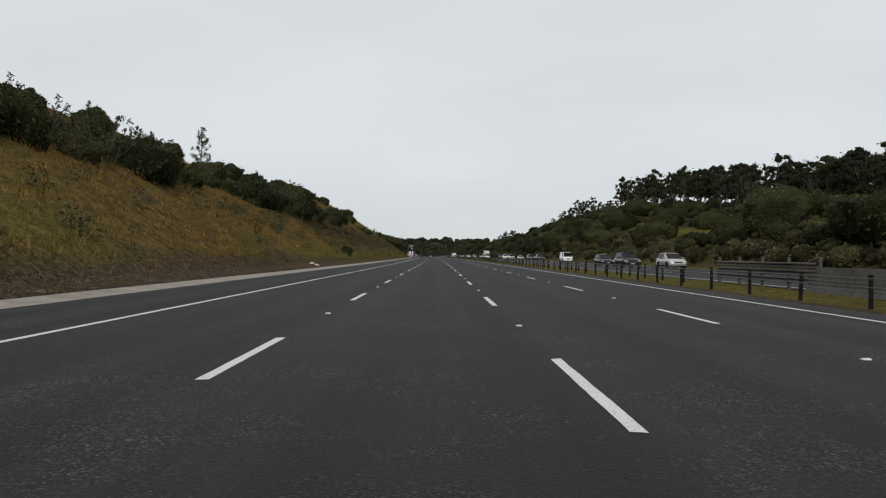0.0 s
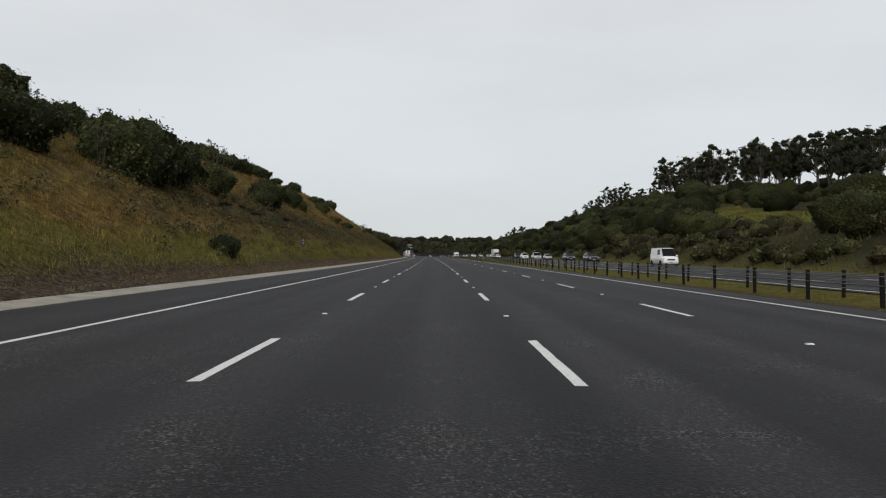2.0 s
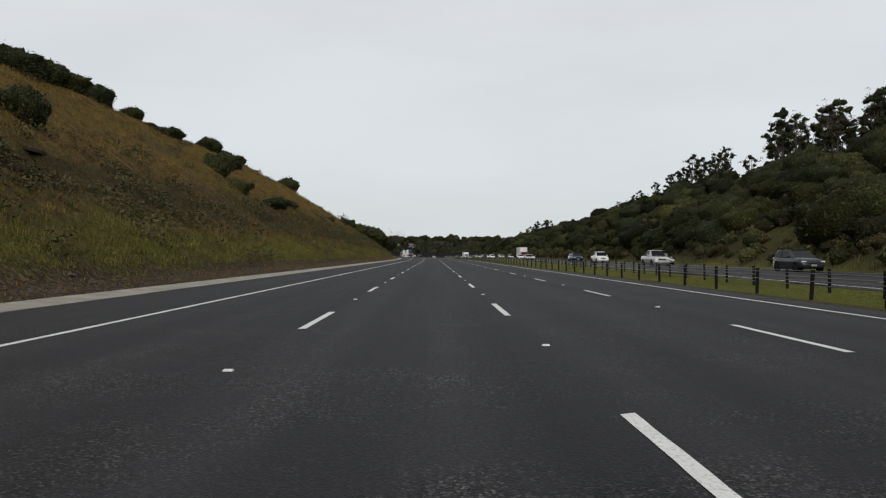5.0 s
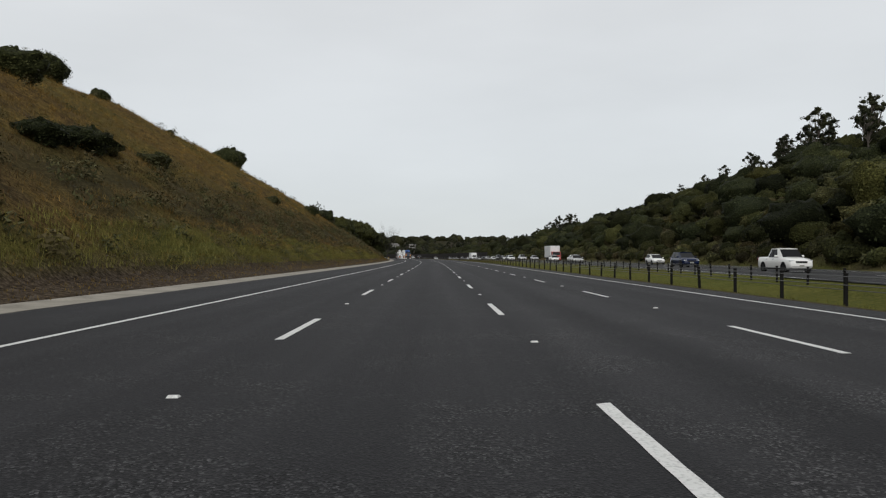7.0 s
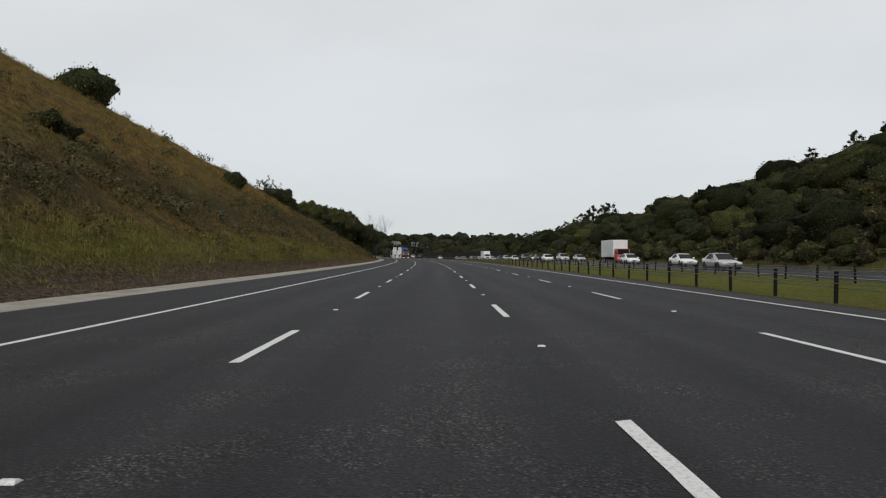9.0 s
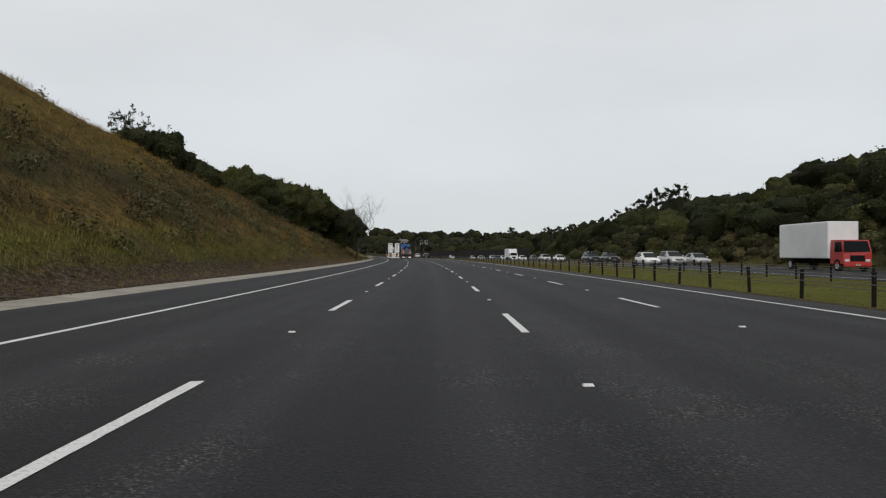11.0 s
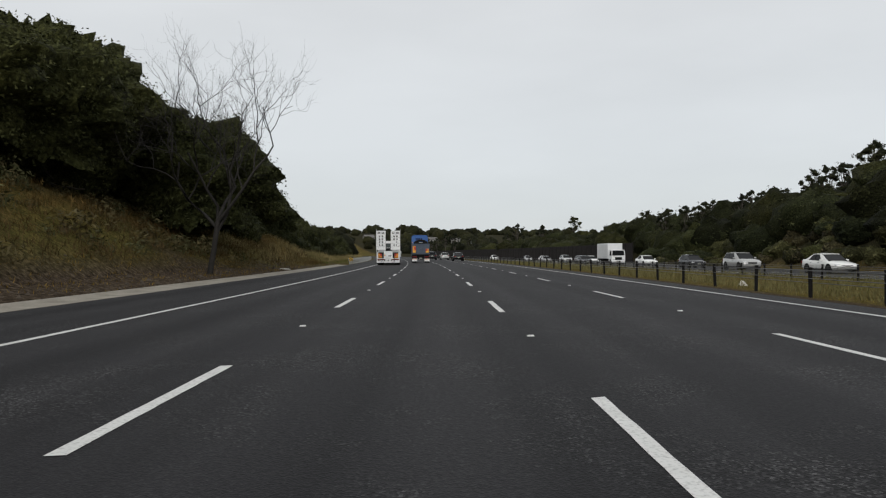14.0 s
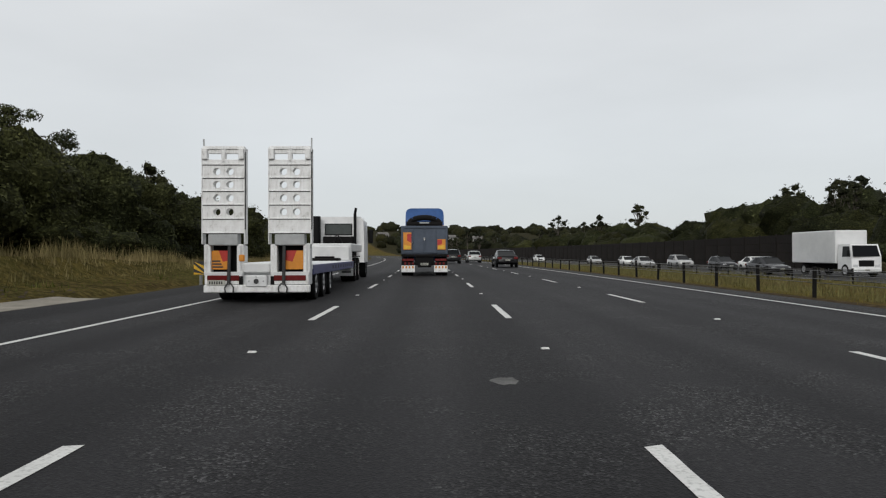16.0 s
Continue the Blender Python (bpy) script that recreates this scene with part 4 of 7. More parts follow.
def skin_leaves(rng, V, F, n, size, long=1.6, out=0.06):
    """Leaves standing off a leaf mass, spread evenly over its skin."""
    P0, P1, P2 = V[F[:, 0]], V[F[:, 1]], V[F[:, 2]]
    N = np.cross(P1 - P0, P2 - P0)
    area = np.linalg.norm(N, axis=1)
    N = N / (area[:, None] + 1e-9)
    k = rng.choice(len(F), n, p=area / area.sum())
    a, b = rng.rand(n), rng.rand(n)
    a, b = np.where(a + b > 1, 1 - a, a)[:, None], np.where(a + b > 1, 1 - b, b)[:, None]
    P = P0[k] + (P1 - P0)[k] * a + (P2 - P0)[k] * b + N[k] * (np.abs(rng.normal(0, out, n)) - out * 0.3)[:, None]
    M = N[k] + rng.normal(0, 0.45, (n, 3)) + np.array([0, 0, 0.25])
    M /= np.linalg.norm(M, axis=1)[:, None]
    X = np.cross(M, rng.normal(size=(n, 3)))
    X /= np.linalg.norm(X, axis=1)[:, None] + 1e-9
    Y = np.cross(M, X)
    sz = size * rng.uniform(0.6, 1.5, n)[:, None]
    return np.stack([P - X * sz * long * 0.5, P + X * sz * long * 0.35 - Y * sz * 0.5, P + X * sz * long * 0.5 + Y * sz * 0.5 - M * sz * 0.2], 1).reshape(-1, 3)


def crown(rng, lobes, n, size, na=16, ne=8, long=1.6, out=0.06, rough=0.05, low=-0.95):
    V, F = mound(rng, lobes, na, ne, rough, low)
    return skin_leaves(rng, V, F, n, size, long, out), V, F


def join_crowns(parts_):
    """Several crowns as one set of leaves and skins."""
    L, VV, FF, start = [], [], [], 0
    for l_, v_, f_ in parts_:
        L.append(l_)
        VV.append(v_)
        FF.append(f_ + start)
        start += len(v_)
    return np.concatenate(L), np.concatenate(VV), np.concatenate(FF)


def triples(V):
    return np.arange(len(V)).reshape(-1, 3)


def dome_lobes(rng, r, h, n, sag=0.25):
    """Lobes heaped into an uneven crown of radius r and height h, base at 0."""
    out = [(0, 0, h * 0.36, r * 0.8, r * 0.8, h * 0.5)]
    for i in range(n):
        a, q = rng.uniform(0, 2 * math.pi), r * math.sqrt(rng.rand()) * 0.92
        zz = h * (0.2 + 0.58 * math.sqrt(max(0, 1 - (q / r) ** 2)) * rng.uniform(0.75, 1.12))
        k = r * rng.uniform(0.14, 0.32)
        out.append((q * math.cos(a), q * math.sin(a), zz, k, k * rng.uniform(0.8, 1.2), k * rng.uniform(0.65, 1.0)))
    return out


def foliage(name, lv, mat, parent=None, tint=None):
    """Leaves, and where given the leaf clumps behind them, as one mesh."""
    if not isinstance(lv, tuple):
        ob = put(name, lv, triples(lv), mat, parent)
        ob.data.color_attributes.new("tint", "FLOAT_COLOR", "POINT").data.foreach_set("color", np.ones(len(lv) * 4, np.float32))
        return ob
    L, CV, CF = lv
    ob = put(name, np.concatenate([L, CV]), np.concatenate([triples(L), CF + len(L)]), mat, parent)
    ob.data.materials.append(SHADED_CLUMPS[mat.name])
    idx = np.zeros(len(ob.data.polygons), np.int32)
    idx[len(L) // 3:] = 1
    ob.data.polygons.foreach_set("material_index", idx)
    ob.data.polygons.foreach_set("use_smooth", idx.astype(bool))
    C = np.ones((len(L) + len(CV), 4), np.float32)
    if tint is not None:
        C[:, :3] = tint
    ob.data.color_attributes.new("tint", "FLOAT_COLOR", "POINT").data.foreach_set("color", C.ravel())
    return ob


def make_tree(name, rng, kind, label, category="tree"):
    root = new(name)
    V, F, tips = [], [], []
    if kind == "shrub":
        r, h = 2.0, 2.6
        for k in range(3):
            grow(V, F, tips, Vector((0, 0, -0.3)), Vector((rng.normal(0, 0.6), rng.normal(0, 0.6), 1)).normalized(), 1.7, 0.06, 1, rng, kids=2, n=4)
        lv = crown(rng, dome_lobes(rng, r, h, 30), 1500, 0.095, 22, 10, out=0.16, rough=0.09)
        mt, bark = M_LEAF_OLIVE, M_BARK
    elif kind == "greyshrub":
        r, h = 1.8, 2.1
        for k in range(3):
            grow(V, F, tips, Vector((0, 0, -0.3)), Vector((rng.normal(0, 0.6), rng.normal(0, 0.6), 1)).normalized(), 1.4, 0.05, 1, rng, kids=2, n=4)
        lv = crown(rng, dome_lobes(rng, r, h, 24), 1200, 0.09, 20, 9, out=0.2, rough=0.12)
        mt, bark = M_LEAF_GREY, M_BARK
    elif kind == "bigtree":
        grow(V, F, tips, Vector((0, 0, -0.4)), Vector((0.1, 0, 1)), 2.8, 0.22, 2, rng, up=0.0, kids=3)
        lv = crown(rng, dome_lobes(rng, 3.6, 7.0, 90), 11500, 0.08, 44, 20, out=0.22, rough=0.07, low=-0.7)
        mt, bark = M_LEAF_OLIVE, M_BARK
    elif kind == "thicket":
        grow(V, F, tips, Vector((0, 0, -0.4)), Vector((0.1, 0, 1)), 2.6, 0.22, 2, rng, up=0.0, kids=3)
        lv = crown(rng, dome_lobes(rng, 3.6, 7.0, 60), 5000, 0.105, 34, 15, out=0.25, rough=0.08, low=-0.8)
        mt, bark = (M_LEAF_OLIVE if "olive" in label else M_LEAF_DARK), M_BARK
    elif kind == "gum":
        H = 13.0
        lean = Vector((rng.normal(0, 0.5), rng.normal(0, 0.5), 0))
        pts = [Vector((0, 0, -0.5))] + [lean * (k / 5) ** 2 + Vector((0.1 * math.sin(k * 1.3), 0.1 * math.cos(k), H * 0.5 * k / 5)) for k in range(1, 6)]
        tube(V, F, pts, [0.19 - 0.016 * k for k in range(6)], 6)
        clouds, sprays = [], []
        for k in range(16):
            q = pts[rng.randint(3, 6)]
            a = k * 2.4 + rng.rand()
            f_ = (k + rng.rand()) / 16
            w_ = math.sqrt(rng.uniform(0.02, 1.0)) * math.sqrt(1.08 - (1.5 * f_ - 0.5) ** 2)
            e = Vector((q.x + w_ * 2.7 * math.cos(a), q.y + w_ * 2.7 * math.sin(a), H * (0.40 + 0.54 * f_) + rng.normal(0, 0.4)))
            mid_ = q.lerp(e, 0.5) + Vector((0, 0, 0.3))
            tube(V, F, [q, mid_, e], [0.11, 0.075, 0.03], 4)
            big = rng.uniform(0.7, 1.3)
            lob = [(e.x, e.y, e.z + 0.1, big * 0.7, big * 0.7, big * 0.6)]
            for j in range(6):
                c = e + Vector((rng.normal(0, 0.55), rng.normal(0, 0.55), rng.normal(0.1, 0.4))) * big
                k_ = big * rng.uniform(0.3, 0.55)
                lob.append((c.x, c.y, c.z, k_, k_, k_ * rng.uniform(0.6, 0.9)))
                if j < 2:
                    tube(V, F, [mid_, c], [0.045, 0.015], 3)
            sprays += lob
            clouds.append(mound(rng, [(x_, y_, z_, a_ * 0.72, b_ * 0.72, c_ * 0.7) for x_, y_, z_, a_, b_, c_ in lob], 7, 4, 0.2, -1.0))
        lv = join_crowns([(leaves(rng, sprays, 1500, 0.18, 0.7, 1.7), *clouds[0])] + [(np.zeros((0, 3)), *c_) for c_ in clouds[1:]])
        mt, bark = M_LEAF_GUM, M_BARK
    elif kind == "oak":
        H = 6.0
        pts = [Vector((0.08 * math.sin(k), 0.08 * math.cos(2 * k), -0.4 + H * k / 7)) for k in range(8)]
        tube(V, F, pts, [0.13 - 0.014 * k for k in range(8)], 5)
        lob = []
        for k in range(46):
            f = rng.uniform(0.2, 1.0)
            a = rng.uniform(0, 2 * math.pi)
            l = (1.2 - f) * rng.uniform(0.5, 2.2) + 0.15
            c = Vector((l * math.cos(a), l * math.sin(a), H * f + 0.2))
            tube(V, F, [Vector((0, 0, H * f - 0.3)), c], [0.035, 0.012], 3)
            lob.append((c.x, c.y, c.z, 0.3, 0.3, 0.42))
        lv = leaves(rng, lob, 1300, 0.10, 0.9, 2.6)
        mt, bark = M_LEAF_DARK, M_BARK
    elif kind == "sprig":
        for k in range(7):
            grow(V, F, tips, Vector((rng.normal(0, 0.3), rng.normal(0, 0.3), -0.3)), Vector((rng.normal(0, 0.4), rng.normal(0, 0.4), 1)).normalized(), 1.6, 0.035, 2, rng, 0.5, 0.3, 2, 3)
        lob = [(t_.x, t_.y, t_.z, 0.2, 0.2, 0.2) for t_ in tips]
        lv = leaves(rng, lob, 420, 0.11, 0.9, 2.2)
        mt, bark = M_LEAF_GREY, M_BARK
    elif kind == "pine":
        H = 8.5
        pts = [Vector((0, 0, -0.4 + H * k / 6)) for k in range(7)]
        tube(V, F, pts, [0.2 - 0.025 * k for k in range(7)], 6)
        lob = []
        for k in range(30):
            f = rng.uniform(0.4, 1.0)
            a = rng.uniform(0, 2 * math.pi)
            l = rng.uniform(0.6, 2.1) * (1.25 - 0.7 * f)
            c = Vector((l * math.cos(a), l * math.sin(a), H * f + 0.4))
            tube(V, F, [Vector((0, 0, H * f - 0.2)), c], [0.05, 0.02], 4)
            lob.append((c.x, c.y, c.z, 0.6, 0.6, 0.42))
        lv = leaves(rng, lob, 4800, 0.085, 0.8, 2.6)
        mt, bark = M_LEAF_DARK, M_BARK
    elif kind == "dead":
        tube(V, F, [Vector((0, 0, -0.4)), Vector((0.1, 0, 1.0)), Vector((0.15, 0.05, 2.2))], [0.11, 0.09, 0.08], 7)
        for k, (dx, dy) in enumerate(((0.55, 0.2), (-0.6, 0.1), (0.1, -0.45), (0.85, -0.1), (-0.15, 0.5))):
            LV, LF = [], []
            grow(LV, LF, tips, Vector((0.15, 0.05, 1.7 + 0.12 * k)), Vector((dx, dy, 1)).normalized(), 3.0, 0.064, 5, rng, 0.55, 0.3, 3, 5, 0.28)
            put("limb", LV, LF, M_BARK_DARK, root, smooth=True)
        mt, bark, lv = None, M_BARK_DARK, None
    put("trunk", V, F, bark, root, smooth=True)
    if lv is not None:
        foliage("crown", lv, mt, root)
    return tagged(root, label, category)


used = {}


def plant(kind, s, u, size, rng, group, sink=0.4, stretch=1.0):
    """A plant of a kind at s, u, of that size beside the pattern, turned by chance."""
    pats = PATTERNS[kind]
    i = rng.randint(len(pats))
    m = on_road(s, u, float(ground_z(s, u)) - (0.9 if kind in ("thicket", "bigtree") else sink if "shrub" in kind else 0.15) * size, rng.uniform(0, 360)) @ Matrix.Diagonal((size, size, size * stretch, 1))
    if (kind, i) not in used:
        used[kind, i] = pats[i]
        pats[i].matrix_basis = m
        ob = pats[i]
    else:
        src = pats[i]
        ob = copy_thing(src, Matrix())
        ob.matrix_basis = m
    ob["group"] = group
    return ob


rg = np.random.RandomState(77)
PATTERNS = {
    "shrub": [make_tree("shrub", rg, "shrub", "dense olive-green shrub on a slope", "shrub") for k in range(3)],
    "greyshrub": [make_tree("shrub", rg, "greyshrub", "low grey-green shrub on a slope", "shrub") for k in range(2)],
    "bigtree": [make_tree("tree", rg, "bigtree", "tall broad olive-green tree with dense fine leaves") for k in range(2)],
    "thicket": [make_tree("tree", rg, "thicket", "broad dark green tree with a dense uneven crown") for k in range(2)] + [make_tree("tree", rg, "thicket", "broad olive-green tree with a dense uneven crown")],
    "gum": [make_tree("gum_tree", rg, "gum", "tall slender gum tree with open clumped crown") for k in range(4)],
    "oak": [make_tree("she_oak", rg, "oak", "feathery dark she-oak on the bank top") for k in range(1)],
    "sprig": [make_tree("sapling", rg, "sprig", "sparse twiggy sapling on the bank crest", "sapling") for k in range(2)],
    "pine": [make_tree("pine_tree", rg, "pine", "tall dark pine with tufted branches") for k in range(2)],
    "dead": [make_tree("bare_tree", rg, "dead", "bare grey branching tree without leaves") for k in range(1)],
}

# left bank: single bushes on the grass
for s, u, z_, kind in (
    (35, -23.5, 1.3, "shrub"), (38.8, -22.9, 1.15, "shrub"), (45.5, -22.7, 0.85, "greyshrub"), (53.5, -22.2, 1.2, "shrub"), (57, -22.5, 1.15, "shrub"), (60.5, -23.2, 0.75, "greyshrub"), (65, -23.6, 0.6, "shrub"), (70, -24.0, 0.7, "shrub"), (76, -24.2, 0.6, "greyshrub"), (82, -24.2, 0.7, "shrub"),
    (93, -24.0, 1.45, "shrub"), (97, -22.7, 1.2, "shrub"), (101, -24.0, 0.8, "greyshrub"), (110.5, -22.6, 1.5, "shrub"), (115, -23.2, 1.8, "shrub"), (119.5, -22.6, 1.4, "shrub"), (128.5, -21.8, 1.15, "shrub"), (131, -22.6, 0.8, "shrub"), (103, -13.0, 0.5, "shrub"),
    (148, -21.4, 0.9, "shrub"), (151, -21.6, 1.4, "shrub"), (154.5, -22.4, 1.2, "shrub"), (181.5, -24.4, 1.05, "shrub"), (189, -24.0, 0.8, "shrub"), (168, -24.0, 0.5, "greyshrub"),
    (248, -22.8, 0.8, "shrub"), (251, -23.1, 0.7, "shrub"), (254.5, -23.3, 0.95, "shrub"), (258, -23.7, 0.75, "greyshrub"), (267.5, -24.2, 0.8, "greyshrub"), (270.5, -24.5, 0.55, "shrub"), (263, -33.0, 1.35, "shrub"), (239, -27.5, 1.0, "shrub"), (253, -38.5, 1.0, "shrub"), (247, -38.0, 0.9, "greyshrub"), (242, -37.5, 0.6, "shrub"), (236, -24.0, 0.8, "greyshrub"),
    (287, -43.4, 1.25, "shrub"), (284, -43.6, 0.8, "shrub"), (305, -45.5, 0.75, "shrub"), (309, -45.5, 0.6, "shrub"), (352.5, -40.6, 1.7, "shrub"), (329, -44.5, 0.4, "shrub"),
    (311, -23.6, 0.8, "greyshrub"), (313.5, -24.0, 0.65, "greyshrub"), (361, -25.6, 0.8, "shrub"), (405.5, -27.5, 1.25, "shrub"), (409, -27.0, 1.0, "shrub"), (402, -29, 1.0, "greyshrub"), (410, -24.0, 0.6, "shrub"), (413, -24.2, 0.55, "shrub"), (416, -24.6, 0.5, "greyshrub")):
    plant(kind, s, u, z_, rg, "bushes on the cutting slope", stretch=0.75 if 240 < s < 270 or 308 < s < 315 else 1.15)
plant("oak", 113.3, -37.0, 1.05, rg, "trees on the bank top")
for s, u in ((34, -24), (41, -24.5), (45, -24), (50, -23.6), (58, -25), (64, -26), (70, -27), (93, -24), (97, -23.5), (102, -24), (108, -23), (114, -23.5), (120, -27), (128, -28), (152, -27), (160, -31), (166, -33), (341, -44.0), (345, -43.5), (358, -41.5), (360, -41), (364, -40.5), (369, -39.4), (373, -38.5), (378, -37.5), (383, -36.5), (386, -36), (392, -33), (402, -30), (406, -29.5), (410, -28.5), (205, -38), (327, -43)):
    plant("sprig", s, u, rg.uniform(0.8, 1.4) * (0.5 if 290 < s < 395 else 1), rg, "saplings on the bank crest")
for k in range(34):
    s = rg.uniform(54, 150)
    u = -np.interp(s, [54, 75, 103, 130, 152], [23.2, 24.2, 25.0, 26.0, 31]) - abs(rg.normal(0, 5.5))
    plant("shrub" if rg.rand() < 0.7 else "greyshrub", s, u, rg.uniform(0.4, 0.9), rg, "bushes along the bank top", stretch=0.85)
for k in range(34):
    s = rg.uniform(56, 145)
    plant("shrub" if rg.rand() < 0.7 else "greyshrub", s, -np.interp(s, [56, 103, 140], [27, 29, 31]) - rg.uniform(0.5, 22), rg.uniform(0.6, 1.25), rg, "bushes along the bank top")
for k in range(16):
    plant("shrub", rg.uniform(58, 140), -rg.uniform(44, 62), rg.uniform(0.9, 1.5), rg, "bushes along the bank top")
for s, u, z_ in ((40, -27, 0.42), (46, -28, 0.48), (60, -29, 0.40)):
    plant("thicket", s, u, z_, rg, "trees on the bank top")
for k in range(44):
    s = rg.uniform(160, 242)
    e = 11.9 + np.interp(s, CREST_S, CREST_Z) / 0.7 - 1.0
    plant("shrub", s, -e - rg.uniform(0, 5), rg.uniform(0.6, 1.3), rg, "bushes along the bank top")
# left tree belt past the cutting
for k in range(30):
    s = rg.uniform(424, 505)
    e = max(10.8 + np.interp(s, CREST_S, CREST_Z) / 0.7, 15.2)
    plant("shrub", s, -e - rg.uniform(0, 1.8), rg.uniform(0.7, 1.2), rg, "bushes below the trees")
for k in range(24):
    s = rg.uniform(427, 472)
    e = np.interp(s, [427, 440, 455, 470], [27.5, 24.5, 20.5, 19.5])
    plant("thicket", s, -e - rg.uniform(0, 12), rg.uniform(0.8, 1.2), rg, "trees above the cutting")
for s, u, z_ in ((432, -26, 0.95), (440, -25, 1.05), (447, -22.5, 1.1), (452, -20.6, 1.2), (457, -20.0, 1.32), (462, -20.4, 1.45), (467, -20.2, 1.15), (467.3, -15.2, 1.3), (474.5, -17.0, 0.95), (479.5, -18.8, 0.9), (484, -19.2, 0.98), (489, -19.4, 1.1), (494, -19.3, 1.22), (499, -19.5, 1.32), (503.5, -19.9, 1.3), (508, -20, 0.95), (449, -27, 1.2), (456, -26, 1.3), (470, -25, 1.05), (482, -26, 0.7), (492, -26, 0.8)):
    plant("bigtree", s, u, z_, rg, "trees beside the shoulder")
for k in range(6):
    plant("shrub", rg.uniform(470, 484), -rg.uniform(15.6, 17.0), rg.uniform(0.4, 0.75), rg, "bushes below the trees")
bare = plant("dead", 460.5, -11.7, 1.2, rg, "trees beside the shoulder")
lean = Matrix(((1, 0, 0.17, 0), (0, 1, 0, 0), (0, 0, 1, 0), (0, 0, 0, 1)))
bare.matrix_basis = on_road(458.4, -11.2, float(ground_z(458.4, -11.2)) - 0.2, 4) @ lean @ Matrix.Diagonal((1.5, 1.3, 1.36, 1))
for k in range(28):
    s = 508 + 120 * rg.rand() ** 1.3
    plant("thicket", s, -17.5 - abs(rg.normal(0, 5.0)), rg.uniform(0.75, 1.1), rg, "trees beside the shoulder")
for k in range(36):
    s = rg.uniform(478, 600)
    plant("shrub", s, -15.4 - rg.uniform(0, 2.2), rg.uniform(0.7, 1.15), rg, "bushes beside the shoulder")
for s, u, z_ in ((515, -18.5, 1.0), (520.5, -17.8, 0.95), (526.5, -17.6, 0.95), (533, -17.6, 0.9), (541, -17.4, 0.85)):
    plant("thicket", s, u, z_, rg, "trees beside the shoulder")
for s, u, z_ in ((519.5, -20.6, 0.84), (523, -19.8, 0.8), (525, -27.5, 0.9), (529.5, -22, 0.75)):
    plant("pine", s, u, z_, rg, "pines beside the shoulder")
plant("gum", 536, -20.5, 0.64, rg, "gums beside the shoulder", stretch=0.9)

# right hill: gums on the crest, shrubs down the slope
for k in range(104):
    s = rg.uniform(125, 345)
    u = rg.uniform(82, 110)
    plant("gum", s, u, rg.uniform(0.9, 1.3), rg, "gum trees on the hill crest")
for s, u, z_ in ((396, 97, 1.1), (413, 99, 1.05), (404, 100, 0.9), (388, 98, 1.0), (380, 96, 0.9), (356, 95, 0.9), (371, 94.5, 0.95), (470, 85, 0.5), (566, 92, 0.9), (572, 96, 0.85), (562, 86, 0.8), (590, 93, 0.8), (608, 94.5, 0.9), (559, 56, 0.68), (569, 52, 0.66), (548, 62, 0.64), (542, 66, 0.62), (537, 60, 0.55), (575, 54, 0.62), (565, 55, 0.6), (580, 57, 0.7), (532, 64, 0.7), (555, 70, 0.65), (520, 62, 0.75), (526, 67, 0.85), (515, 66, 0.85), (522, 72, 0.9), (538, 70, 0.8), (510, 70, 0.85), (529, 60, 0.7), (588, 55, 0.7), (594, 58, 0.65)):
    plant("gum", s, u, z_, rg, "gum trees beyond the oncoming carriageway")


def clearing(s, u):
    """The open grassy bench on the hillside."""
    return abs(u - 44 - 0.17 * (s - 115)) < 4.5 and 104 < s < 212


def below_bench(s, u):
    return 95 < s < 200 and u < 42 + 0.17 * (s - 115)


count = 0
while count < 84:
    s, q = rg.uniform(10, 330), rg.uniform(2, 24)
    u = float(oncoming(s)) + 14.5 + q
    if clearing(s, u) or (below_bench(s, u) and rg.rand() < 0.8):
        continue
    plant("shrub" if rg.rand() < 0.5 else "greyshrub", s, u, rg.uniform(0.6, 1.15) * (0.7 + 0.03 * q), rg, "shrubs on the hillside")
    count += 1

for s, u, z_ in ((118, 63, 0.75), (124, 66, 0.85), (109, 58, 0.6), (131, 68, 0.8), (101, 55, 0.6), (138, 64, 0.6), (113, 69, 0.9), (150, 66, 0.5), (95, 50, 0.5), (160, 60, 0.5)):
    plant("thicket", s, u, z_, rg, "trees on the hillside")
for s, u, z_ in ((104, 76, 1.15), (112, 80, 1.2), (118, 78, 1.0), (98, 72, 1.0), (108, 85, 1.2), (122, 84, 1.1), (92, 74, 1.0), (86, 70, 0.9), (132, 86, 1.2), (138, 90, 1.3), (143, 85, 1.15), (147, 93, 1.3), (152, 88, 1.2), (158, 84, 1.1), (127, 92, 1.25), (163, 91, 1.2)):
    plant("gum", s, u, z_, rg, "gum trees on the hill crest")
